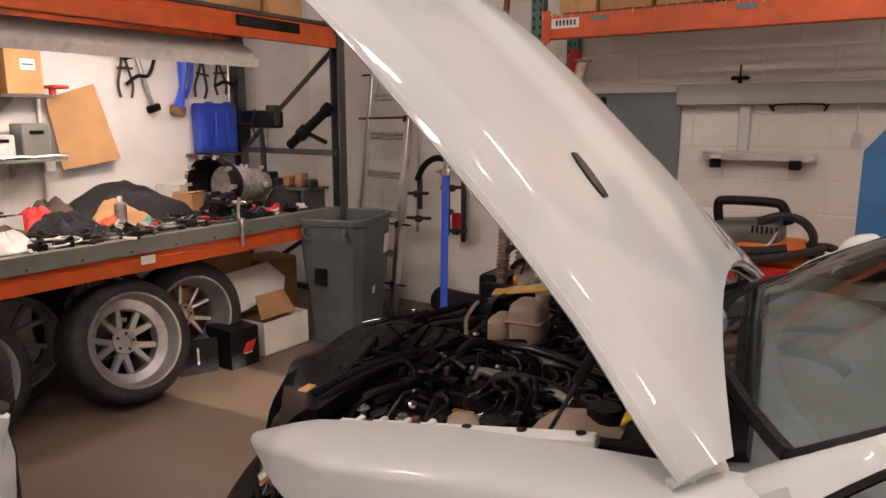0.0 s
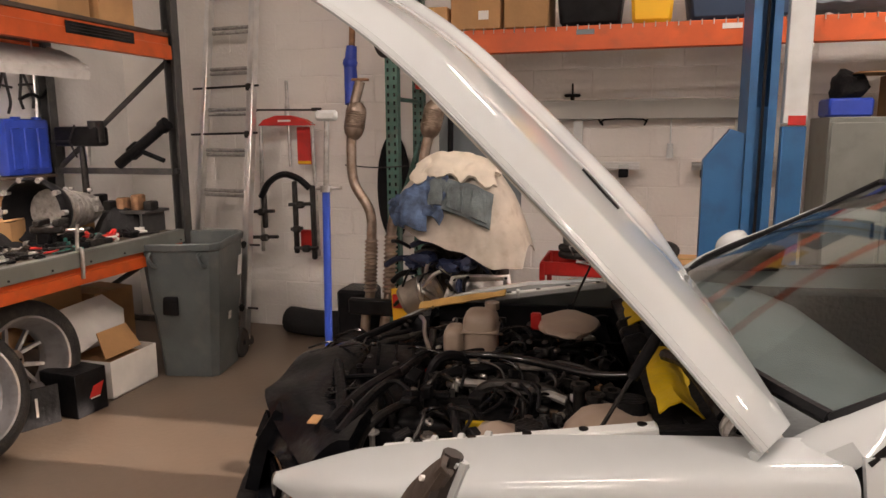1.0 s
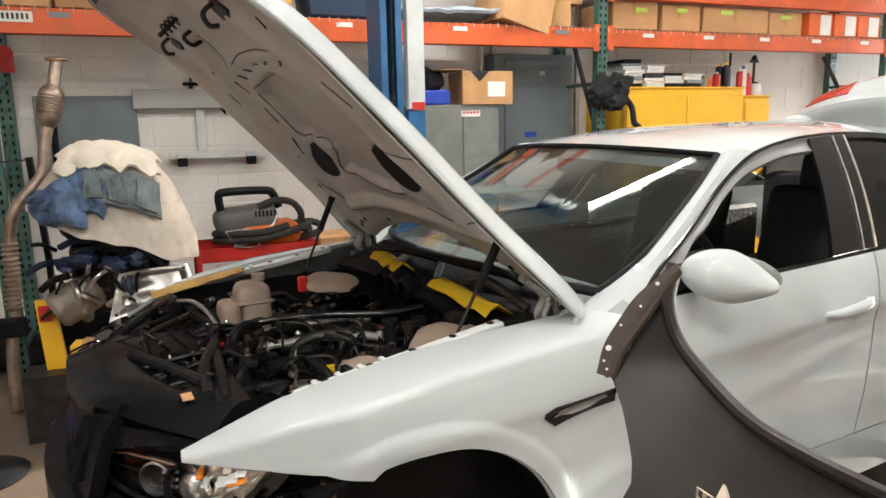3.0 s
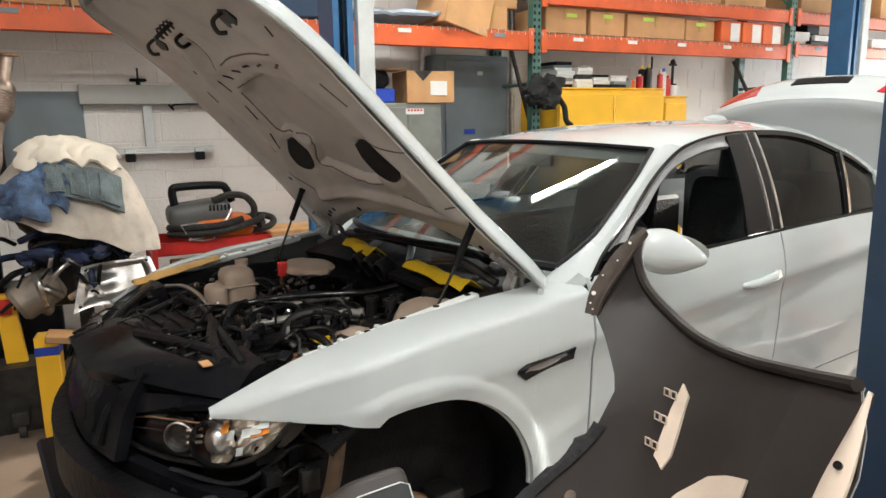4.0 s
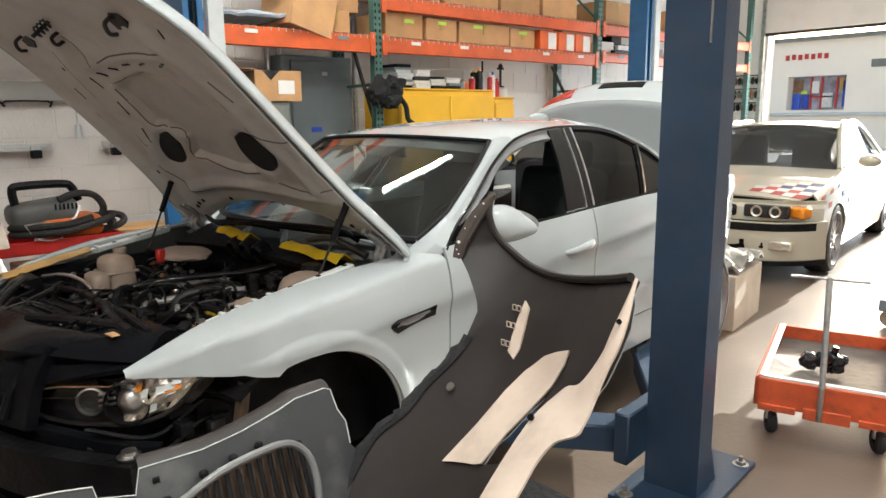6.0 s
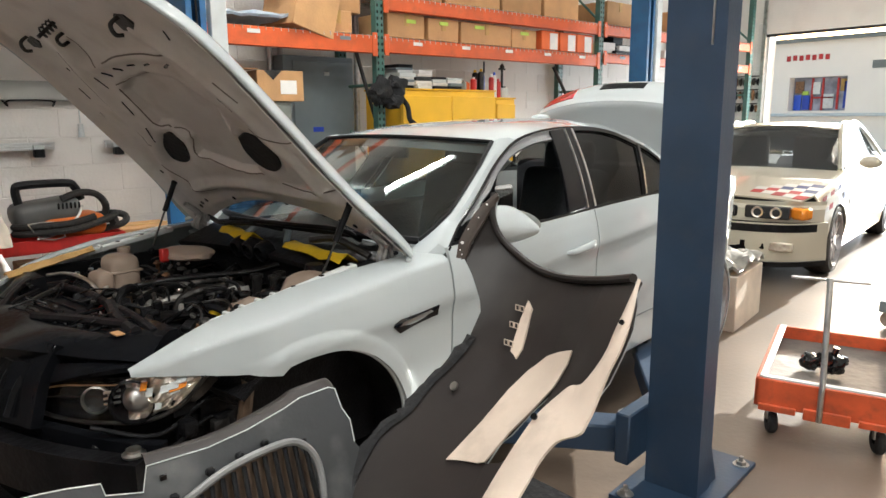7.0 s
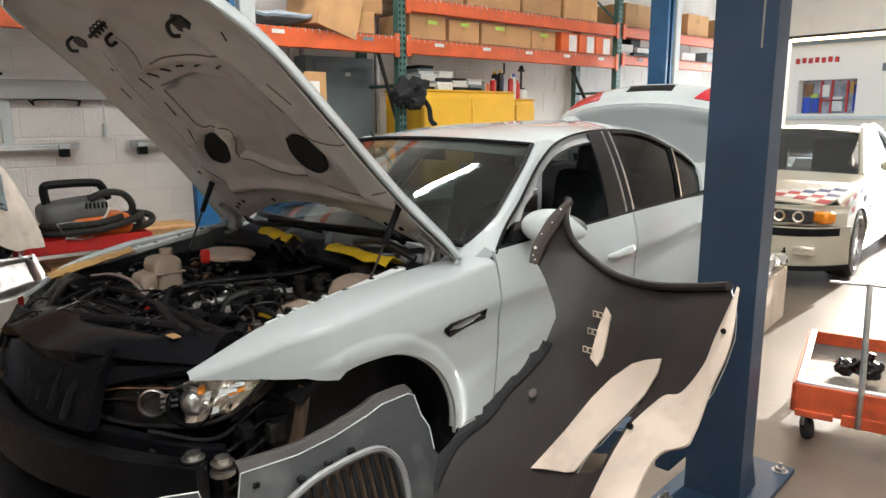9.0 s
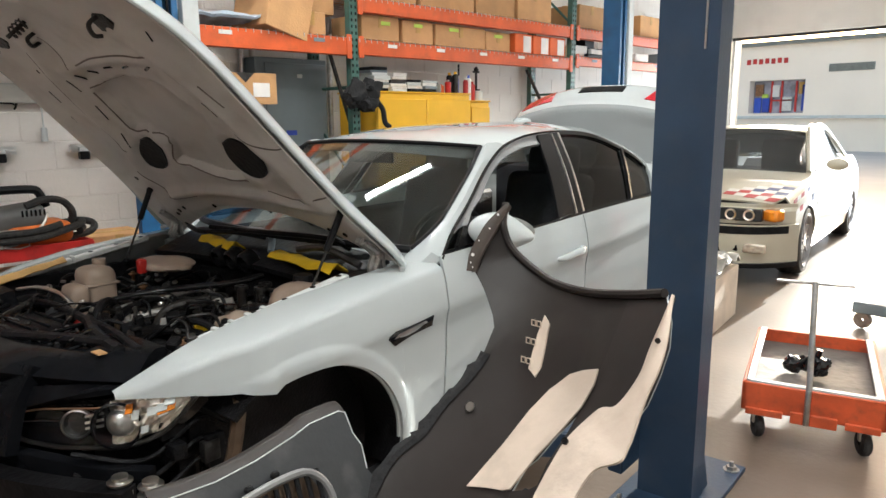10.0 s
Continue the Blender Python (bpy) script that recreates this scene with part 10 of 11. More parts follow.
box(bm, (-4.30, 2.24, 1.640), (0.03, 0.03, 0.045), 0.003)
solo("hand_vice", bm, RED, "small red tool on the wall shelf", "hand tool")

# ---- things on the bench ----
ZB = 0.8765


def heap(name, c, size, mat, label, category, seed, lumps=5, rough=0.22):
    """A soft heap: one sheet draped over uneven humps."""
    bm = B()
    n_, m_ = 34, 34
    grid = []
    for i in range(n_):
        rw = []
        for j in range(m_):
            u, v = i / (n_ - 1) * 2 - 1, j / (m_ - 1) * 2 - 1
            sq = max(abs(u), abs(v)) / max(1e-6, math.hypot(u, v))
            u, v = u * sq, v * sq
            r = min(1.0, math.hypot(u, v))
            a_ = math.atan2(v, u)
            fold = 0.16 * rough * math.sin(a_ * 7 + 3 * noise.noise(Vector((u * 2, v * 2, seed)))) * r * (1 - r) * 4
            crease = 0.35 * rough * abs(noise.noise(Vector((u * 2.6 + seed, v * 2.6, seed * 1.3)))) + 0.12 * rough * abs(noise.noise(Vector((u * 6 + seed, v * 6, seed))))
            h = (1 - r ** 2.2) * (0.62 + 0.45 * noise.noise(Vector((u * 1.2 + seed, v * 1.2, seed * 2.3))) + crease) + fold * (1 - r)
            k = 1 + 0.16 * noise.noise(Vector((math.cos(a_) * 1.6, math.sin(a_) * 1.6, seed + 7)))
            rw.append((c[0] + u * size[0] / 2 * k, c[1] + v * size[1] / 2 * k, c[2] + max(0.0, h) * size[2]))
        grid.append(rw)
    sheet(bm, grid, 0.006, True)
    return solo(name, bm, mat, label, category)


heap("black_cloth", (-4.10, 2.55, ZB), (0.60, 0.95, 0.30), BLACK_CLOTH, "heap of black cloth on the workbench", "cloth", 3)
heap("black_bag", (-3.72, 3.50, ZB), (0.36, 0.30, 0.27), BLACK_CLOTH, "bulky black cloth bag on the bench", "bag", 8)
heap("teal_rag", (-3.66, 3.18, ZB), (0.20, 0.22, 0.045), TEAL, "crumpled teal rag on the bench", "rag", 5, rough=0.5)
heap("teal_rag", (-3.82, 2.46, ZB), (0.22, 0.20, 0.07), TEAL, "crumpled teal rag on the bench", "rag", 9, rough=0.5)
heap("brown_paper", (-3.92, 2.36, ZB), (0.30, 0.40, 0.19), CARDBOARD, "crumpled brown packing paper", "paper", 14, rough=0.5)
heap("plastic_bag", (-3.62, 1.58, ZB), (0.24, 0.26, 0.12), WHITE_PLASTIC, "crumpled white plastic bag", "bag", 21, rough=0.6)
heap("orange_rag", (-3.80, 2.20, ZB), (0.16, 0.20, 0.10), CART_ORANGE, "orange cloth rag among the parts", "rag", 25, rough=0.5)
heap("red_rag", (-4.0, 1.92, ZB), (0.26, 0.34, 0.17), RED, "red cloth rag among the parts", "rag", 31, rough=0.5)
heap("brown_rag", (-4.12, 2.05, ZB), (0.34, 0.36, 0.20), WOOD, "dirty brown cloth heap", "rag", 36, rough=0.9)
heap("dark_rag", (-3.85, 1.98, ZB), (0.40, 0.42, 0.13), BLACK_CLOTH, "dark oily rag among the parts", "rag", 52, rough=1.0)
heap("dark_rag", (-4.05, 1.72, ZB), (0.42, 0.46, 0.17), WOOD, "dark oily rag among the parts", "rag", 57, rough=1.0)
heap("dark_rag", (-3.66, 2.05, ZB), (0.26, 0.30, 0.07), BLACK_CLOTH, "dark oily rag among the parts", "rag", 61, rough=1.0)
heap("clear_film", (-3.66, 2.28, ZB), (0.22, 0.30, 0.06), GREY_SHEET, "crumpled grey plastic film", "film", 39, rough=0.6)

gb = thing("gearbox", "cast aluminium gearbox with a dark round bell housing", "gearbox", pose(-3.82, 2.93, ZB, 0, 0, 98))
bm = B()
lathe(bm, [(0.185, -0.02), (0.195, 0.0), (0.195, 0.02), (0.165, 0.10), (0.115, 0.17), (0.108, 0.17), (0.155, 0.09), (0.178, 0.0), (0.178, -0.02)], 36, pose(0, 0, 0.19, 0, 90, 0), True)
bell = part("bell_housing", bm, SATIN_BLACK, gb, "dark open bell housing")
for k in range(10):
    a = 2 * math.pi * k / 10
    bm = B()
    rod(bm, (-0.024, 0.187 * math.cos(a), 0.19 + 0.187 * math.sin(a)), (0.012, 0.187 * math.cos(a), 0.19 + 0.187 * math.sin(a)), 0.016, seg=10)
    part("bolt_boss", bm, ALU, bell)
bm = B()
tube(bm, [(0.13, 0, 0.185), (0.25, 0, 0.175), (0.38, 0, 0.165), (0.50, 0, 0.16)], 0.12, 18, radii=(0.125, 0.12, 0.105, 0.085))
part("case", bm, ALU, gb, "ribbed pale aluminium case")
for k in range(6):
    bm = B()
    lathe(bm, [(0.10, -0.006), (0.134 - 0.007 * k, -0.006), (0.134 - 0.007 * k, 0.006), (0.10, 0.006)], 20, pose(0.17 + 0.055 * k, 0, 0.182 - 0.004 * k, 0, 90, 0), True)
    part("rib", bm, ALU, gb)
for k in range(12):
    bm = B()
    a, x0 = rng7.uniform(-0.4, 2.6), rng7.uniform(0.16, 0.46)
    c = Vector((x0, -0.115 * math.cos(a), 0.18 + 0.115 * math.sin(a)))
    box(bm, c, (rng7.uniform(0.02, 0.05), 0.03, rng7.uniform(0.02, 0.04)), 0.006)
    part("boss", bm, ALU, gb)
bm = B()
lathe(bm, [(0.02, 0.0), (0.07, 0.0), (0.075, 0.012), (0.05, 0.03), (0.03, 0.06), (0.022, 0.06)], 20, pose(0.50, 0, 0.16, 0, 90, 0))
part("output_flange", bm, CARBON, gb)
bm = B()
box(bm, (0.25, 0, 0.028), (0.30, 0.18, 0.056), 0.012)
part("sump", bm, CARBON, gb)

bv = thing("bench_vice", "black cast vice bolted to the bench edge", "vice", pose(-3.62, 2.80, ZB, 0, 0, 20))
bm = B()
box(bm, (0, 0, 0.02), (0.16, 0.14, 0.04), 0.01)
box(bm, (0, 0, 0.07), (0.08, 0.09, 0.08), 0.015)
part("base", bm, BLACK_PLASTIC, bv)
bm = B()
box(bm, (0.02, 0, 0.12), (0.17, 0.10, 0.045), 0.01)
box(bm, (0.08, 0, 0.155), (0.035, 0.13, 0.035), 0.006)
box(bm, (-0.02, 0, 0.155), (0.035, 0.13, 0.035), 0.006)
part("jaw", bm, CARBON, bv)
bm = B()
rod(bm, (0.10, 0, 0.11), (0.20, 0, 0.11), 0.012)
rod(bm, (0.19, -0.08, 0.11), (0.19, 0.08, 0.11), 0.006)
part("screw_handle", bm, STEEL, bv)
bm = B()
tube(bm, [(-3.405, 2.775, 0.885), (-3.398, 2.776, 0.99), (-3.392, 2.778, 1.03)], 0.010, 8)
tube(bm, [(-3.383, 2.776, 0.74), (-3.378, 2.776, 0.885), (-3.402, 2.776, 0.895)], 0.011, 8)
solo("steel_hook", bm, STEEL, "bright steel hook over the bench edge", "steel hook")
sc = thing("spray_can", "silver spray can standing on the bench", "spray can", pose(-3.78, 2.27, ZB))
bm = B()
lathe(bm, [(0.0, 0), (0.031, 0), (0.033, 0.004), (0.033, 0.135), (0.030, 0.145), (0.014, 0.155), (0.0, 0.155)], 22)
part("can", bm, STEEL, sc)
bm = B()
lathe(bm, [(0.0, 0.183), (0.012, 0.183), (0.014, 0.178), (0.014, 0.152)], 16)
part("cap", bm, WHITE_PLASTIC, sc)
for (x, y, w, d, h, rz, mt, lab) in ((-4.25, 3.05, 0.30, 0.22, 0.17, 8, WHITE_PLASTIC, "white cardboard box on the bench"), (-4.30, 3.33, 0.30, 0.22, 0.22, -4, CARDBOARD, "brown cardboard box behind the gearbox"), (-3.98, 2.88, 0.16, 0.14, 0.14, 20, CARDBOARD, "small brown carton on the bench"), (-4.0, 1.70, 0.20, 0.2, 0.12, 10, WHITE_PLASTIC, "white cardboard box on the bench"), (-4.0, 3.30, 0.22, 0.3, 0.20, 15, CARDBOARD, "brown cardboard box behind the gearbox")):
    ob = thing("parts_box", lab, "box", pose(x, y, ZB, 0, 0, rz), "boxes on the workbench")
    bm = B()
    t_ = 0.004
    box(bm, (0, 0, t_ / 2), (d, w, t_))
    for sx in (-1, 1):
        box(bm, (sx * (d / 2 - t_ / 2), 0, h / 2), (t_, w, h))
        box(bm, (0, sx * (w / 2 - t_ / 2), h / 2), (d - 2 * t_, t_, h))
    part("body", bm, mt, ob)
    for sx in (-1, 1):
        bm = B()
        box(bm, (sx * d * 0.25, 0, h + 0.003), (d * 0.49, w * 0.98, 0.004), 0, Matrix.Translation((0, 0, h)) @ pose(0, 0, 0, 0, -sx * rng7.uniform(0, 8), 0) @ Matrix.Translation((0, 0, -h)))
        part("flap", bm, mt, ob)


def small_part(kind_, x, y, rz, s, mt):
    """Loose mechanical parts strewn over the bench."""
    bm = B()
    if kind_ == 0:
        tube(bm, [(-s, 0, 0.008), (-s * 0.3, s * 0.12, 0.010), (s * 0.5, 0, 0.008), (s, s * 0.15, 0.008)], 0.0075, 7)
        nm, lab, cat = "spanner", "greasy steel hand tool on the bench", "hand tool"
        box(bm, (-s, 0, 0.008), (0.035, 0.03, 0.012), 0.003)
        box(bm, (s, s * 0.15, 0.008), (0.03, 0.028, 0.012), 0.003)
    elif kind_ == 1:
        lathe(bm, [(s * 0.25, 0), (s * 0.6, 0), (s * 0.62, s * 0.25), (s * 0.4, s * 0.35), (s * 0.4, s * 0.6), (s * 0.25, s * 0.6)], 18, None, True)
        nm, lab, cat = "flange_part", "loose turned metal part", "engine part"
    elif kind_ == 2:
        box(bm, (0, 0, s * 0.25), (s * 1.2, s * 0.7, s * 0.5), s * 0.1, None, 2)
        rod(bm, (0, 0, s * 0.4), (s * 0.5, 0, s * 0.75), s * 0.16, seg=10)
        nm, lab, cat = "bracket_part", "loose cast bracket on the bench", "engine part"
    else:
        tube(bm, [(s * math.cos(a) * (1 - a * 0.02), s * 0.8 * math.sin(a), 0.008 + 0.004 * a) for a in np.linspace(0, 8, 26)], 0.006, 6, 1)
        nm, lab, cat = "cable_coil", "coil of thin cable on the bench", "cable"
    solo(nm, bm, mt, lab, cat, pose(x, y, ZB, 0, 0, rz), "parts strewn on the workbench")


MTS = [CARBON, STEEL, RUSTY, BLACK_PLASTIC, ALU, RED, BLACK_PLASTIC, CARBON, RUSTY, TEAL, BLACK_PLASTIC, CARBON, WHITE_PLASTIC, BLACK_PLASTIC, CARBON, BLACK_PLASTIC]
for k in range(230):
    y = rng7.uniform(1.25, 3.45)
    x = -3.44 - abs(rng7.gauss(0, 0.27)) - 0.03
    if x < -4.3 or (y > 2.75 and x < -3.66):
        continue
    small_part(rng7.choice((0, 0, 0, 1, 2, 2, 3)), x, y, rng7.uniform(0, 360), rng7.uniform(0.035, 0.085), rng7.choice(MTS))

# far end of the bench: drill press and a black tool
dp = thing("drill_press", "dark greasy bench drill press", "drill press", pose(-4.12, 3.66, 1.02, 0, 0, 90))
bm = B()
box(bm, (0, 0, 0.015), (0.20, 0.16, 0.03), 0.008)
part("foot", bm, CARBON, dp)
bm = B()
rod(bm, (0, 0, 0.02), (0, 0, 0.50), 0.022)
part("column", bm, CARBON, dp)
bm = B()
box(bm, (0.0, 0.0, 0.46), (0.12, 0.34, 0.13), 0.02, None, 2)
part("head", bm, BLACK_PLASTIC, dp)
bm = B()
rod(bm, (-0.01, -0.13, 0.42), (-0.01, -0.13, 0.56), 0.05, seg=18)
part("motor", bm, CARBON, dp)
bm = B()
rod(bm, (-0.02, -0.06, 0.40), (-0.02, -0.06, 0.27), 0.02, 0.012)
part("chuck", bm, STEEL, dp)
for k in range(3):
    bm = B()
    a = k * 2.1
    rod(bm, (-0.075, 0.03, 0.43), (-0.085, 0.03 + 0.12 * math.cos(a), 0.43 + 0.12 * math.sin(a)), 0.006)
    part("handle", bm, CARBON, dp)
for k in range(10):
    bm = B()
    box(bm, (-4.32 + 0.09 * k, 3.50 + 0.02 * math.sin(k * 5), 1.019 + 0.03 + 0.01 * (k % 3)), (0.06, 0.08, 0.06 + 0.02 * (k % 3)), 0.012, None, 2)
    solo("machine_part", bm, rng7.choice((CARBON, BLACK_PLASTIC, RUSTY)), "dark greasy part on the low shelf", "engine part", None, "parts on the low shelf")
gt = thing("grease_gun", "black tubular tool hung on the rack frame", "hand tool", pose(-3.66, 3.66, 1.42, 0, -34, 0))
bm = B()
rod(bm, (-0.22, 0, 0), (0.20, 0, 0), 0.034, seg=18)
part("barrel", bm, BLACK_PLASTIC, gt)
bm = B()
rod(bm, (0.20, 0, 0), (0.25, 0, 0), 0.045, seg=18)
part("nozzle", bm, SATIN_BLACK, gt)
bm = B()
box(bm, (-0.06, 0, 0.0), (0.10, 0.05, 0.09), 0.01)
rod(bm, (-0.03, 0, -0.02), (0.08, 0, -0.17), 0.016)
part("grip", bm, SATIN_BLACK, gt)
bm = B()
rod(bm, (-0.02, 0.0, 0.03), (-0.02, 0.06, 0.05), 0.006, seg=6)
part("hook", bm, STEEL, gt)


# ---- wheels and boxes under the bench ----
def loose_wheel(m, rim_mat, hub_mat, label, tyre_r=0.325, rim_r=0.245, width=0.22, spokes=10, dish=0.11, face=None, plate_r=0.066, spoke_w=0.013):
    """A tyre on its rim, axis along local z, face at +z."""
    ob = thing("wheel", label, "wheel", m, "wheels under the workbench")
    w = width / 2
    zf = w - dish
    fr = face or rim_r - 0.022
    bm = B()
    lathe(bm, [(rim_r - 0.005, w * 0.9), (rim_r + 0.02, w), (tyre_r - 0.03, w * 0.97), (tyre_r - 0.008, w * 0.82), (tyre_r, w * 0.6), (tyre_r, -w * 0.6), (tyre_r - 0.008, -w * 0.82), (tyre_r - 0.03, -w * 0.97), (rim_r + 0.02, -w), (rim_r - 0.005, -w * 0.9)], 56, None, True)
    ty = part("tyre", bm, RUBBER, ob, "worn black tyre")
    for zc in (-0.055, -0.018, 0.018, 0.055):
        bm = B()
        lathe(bm, [(tyre_r - 0.004, zc - 0.004), (tyre_r + 0.0012, zc - 0.004), (tyre_r + 0.0012, zc + 0.004), (tyre_r - 0.004, zc + 0.004)], 56, None, True)
        part("tread_groove", bm, BLACK_PLASTIC, ty)
    bm = B()
    lathe(bm, [(rim_r + 0.008, w * 0.93), (rim_r + 0.006, w * 0.99), (rim_r - 0.004, w * 0.97), (rim_r - 0.016, w * 0.80), (rim_r - 0.024, w * 0.35), (fr + 0.004, zf + 0.03), (fr, zf + 0.012), (fr, zf - 0.03), (fr + 0.008, zf - 0.03), (fr + 0.012, zf + 0.02), (rim_r - 0.014, w * 0.35)], 56, None, True)
    rim = part("rim", bm, rim_mat, ob, "silver alloy rim")
    bm = B()
    lathe(bm, [(0.0, zf - 0.03), (plate_r - 0.011, zf - 0.03), (plate_r, zf - 0.005), (plate_r - 0.006, zf + 0.006), (0.036, zf + 0.008), (0.034, zf - 0.004), (0.0, zf - 0.004)], 30)
    part("hub", bm, hub_mat, rim)
    for k in range(5):
        a = 2 * math.pi * k / 5
        bm = B()
        rod(bm, (0.045 * math.cos(a), 0.045 * math.sin(a), zf - 0.002), (0.045 * math.cos(a), 0.045 * math.sin(a), zf + 0.009), 0.007, seg=8)
        part("bolt_hole", bm, BLACK_GLOSS, rim)
    for k in range(spokes):
        a = 2 * math.pi * (k // 2 + 0.5) / (spokes // 2)
        a1_ = a + (0.29 if k % 2 else -0.29)
        d0, d = Vector((math.cos(a + (0.05 if k % 2 else -0.05)), math.sin(a + (0.05 if k % 2 else -0.05)), 0)), Vector((math.cos(a1_), math.sin(a1_), 0))
        n_ = Vector((-math.sin(a1_), math.cos(a1_), 0))
        p0, p1 = d0 * 0.05 + Vector((0, 0, zf - 0.005)), d * (fr + 0.003) + Vector((0, 0, zf + 0.012))
        bm = B()
        w0, w1, h = spoke_w, spoke_w * 0.8, 0.02
        va = [bm.verts.new(p0 + n_ * w0), bm.verts.new(p0 - n_ * w0), bm.verts.new(p0 - n_ * w0 * 1.4 - Vector((0, 0, h))), bm.verts.new(p0 + n_ * w0 * 1.4 - Vector((0, 0, h)))]
        vb = [bm.verts.new(p1 + n_ * w1), bm.verts.new(p1 - n_ * w1), bm.verts.new(p1 - n_ * w1 * 1.4 - Vector((0, 0, h))), bm.verts.new(p1 + n_ * w1 * 1.4 - Vector((0, 0, h)))]
        for j in range(4):
            bm.faces.new((va[j], va[(j + 1) % 4], vb[(j + 1) % 4], vb[j]))
        bmesh.ops.recalc_face_normals(bm, faces=bm.faces[:])
        part("spoke", bm, rim_mat, rim)
    return ob


def lean(cx, cy, cz, nx, ny, nz):
    """Wheel matrix: centre, and the way that its face looks."""
    return Matrix.Translation((cx, cy, cz)) @ Vector((nx, ny, nz)).to_track_quat("Z", "Y").to_matrix().to_4x4()


loose_wheel(lean(-3.51, 2.06, 0.322, 0.95, -0.05, 0.27), RIM_SILVER, RIM_SILVER, "leaning wheel with a silver mesh alloy rim", rim_r=0.245, width=0.26, spokes=10, dish=0.13, face=0.168, plate_r=0.068, spoke_w=0.016)
loose_wheel(lean(-3.66, 2.56, 0.325, 0.97, -0.12, 0.10), RIM_SILVER, EXHAUST, "wheel with a rusty hub and a silver rim", rim_r=0.235, spokes=10, dish=0.14, face=0.18, plate_r=0.07, spoke_w=0.010)
loose_wheel(lean(-3.60, 1.27, 0.325, 0.98, 0.05, 0.10), RIM_SILVER, CARBON, "wheel with a thin-spoked rim", spokes=10, dish=0.18)
loose_wheel(lean(-4.10, 2.25, 0.325, 0.98, -0.05, 0.10), RIM_SILVER, CARBON, "dark wheel standing behind the others", spokes=10, dish=0.12)
loose_wheel(lean(-4.02, 1.70, 0.325, 0.98, -0.05, 0.10), RIM_SILVER, CARBON, "dark wheel standing behind the others", spokes=10, dish=0.12)

# white carton with its lid folded up
wc = thing("parts_carton", "white cardboard carton with an open lid", "carton", pose(-3.40, 2.93, 0, 0, 0, 0))
bm = B()
L_, D_, H_ = 0.39, 0.42, 0.22
box(bm, (-D_ / 2, L_ / 2, 0.003), (D_, L_, 0.006))
box(bm, (-0.003, L_ / 2, H_ / 2), (0.006, L_, H_))
box(bm, (-D_ + 0.003, L_ / 2, H_ / 2), (0.006, L_, H_))
for yy_ in (0.003, L_ - 0.003):
    box(bm, (-D_ / 2, yy_, H_ / 2), (D_ - 0.012, 0.006, H_))
part("tray", bm, PAPER, wc, "white tray")
bm = B()
box(bm, (-D_ / 2, L_ / 2, 0.10), (D_ - 0.03, L_ - 0.03, 0.16), 0.01)
part("contents", bm, CARDBOARD, wc, "brown packed contents")
bm = B()
o_ = [(-0.30, 0.02), (-0.16, 0.25), (0.26, 0.27), (0.33, 0.13), (0.25, 0.03), (-0.22, -0.05)]
plate(bm, [(a + 0.12, b) for a, b in o_], 0.006, Matrix.Translation((-0.20, 0.02, 0.30)) @ pose(0, 0, 0, 0, 0, 90) @ pose(0, 0, 0, 48, 0, 0))
lid_ = part("lid", bm, PAPER, wc, "white lid with a small red mark")
bm = B()
box(bm, (0.12, 0.13, 0.0075), (0.05, 0.03, 0.002))
part("mark", bm, RED, lid_).matrix_world = Matrix.Translation((-3.60, 2.95, 0.30)) @ pose(0, 0, 0, 0, 0, 90) @ pose(0, 0, 0, 48, 0, 0)
bm = B()
plate(bm, [(0, 0), (0.30, 0), (0.27, 0.16), (0.03, 0.16)], 0.005, Matrix.Translation((-0.06, 0.03, 0.222)) @ pose(0, 0, 0, 0, 0, 90) @ pose(0, 0, 0, 62, 0, 0))
part("inner_flap", bm, CARDBOARD, wc, "brown inner flap")

bb = thing("black_box", "black product carton with a red stripe", "carton", pose(-3.50, 2.76, 0, 0, 0, -6))
bm = B()
box(bm, (0, 0, 0.12), (0.26, 0.20, 0.24), 0.003)
bbd = part("body", bm, SATIN_BLACK, bb)
bm = B()
plate(bm, [(-0.04, 0.0), (0.03, 0.0), (0.06, 0.07), (-0.01, 0.06)], 0.002, pose(0.1305, 0.02, 0.09, 90, 0, 90))
part("red_mark", bm, RED, bbd, "red printed shape")
bm = B()
box(bm, (0.1312, 0.02, 0.085), (0.0015, 0.06, 0.006))
part("white_line", bm, PAPER, bbd)
bm = B()
box(bm, (0.0, -0.24, 0.105), (0.012, 0.22, 0.21), 0.002, pose(0.10, -0.02, 0, 0, 0, -20))
part("opened_side", bm, SATIN_BLACK, bb, "black opened carton side")
bm = B()
box(bm, (0.1075, -0.20, 0.12), (0.002, 0.012, 0.10), 0, pose(0.02, -0.045, 0, 0, 0, -20))
part("white_line", bm, PAPER, bb)
for (x, y, w, d, z, h, rz, mt) in ((-4.0, 3.10, 0.42, 0.36, 0, 0.40, 6, CARDBOARD), (-4.02, 3.10, 0.34, 0.30, 0.402, 0.2, -10, CARDBOARD), (-3.98, 2.72, 0.3, 0.3, 0, 0.45, 12, CARDBOARD), (-3.96, 3.50, 0.3, 0.3, 0, 0.5, -8, CARDBOARD), (-3.80, 2.80, 0.2, 0.16, 0.0, 0.34, 30, WOOD)):
    ob = thing("carton", "brown cardboard carton under the workbench", "carton", pose(x, y, z, 0, 0, rz), "cartons under the workbench")
    bm = B()
    box(bm, (0, 0, h / 2), (d, w, h), 0.004)
    cb2 = part("body", bm, mt, ob)
    bm = B()
    box(bm, (0, 0, h + 0.001), (d * 0.98, 0.05, 0.002))
    part("tape", bm, TAN_DUCT, cb2)
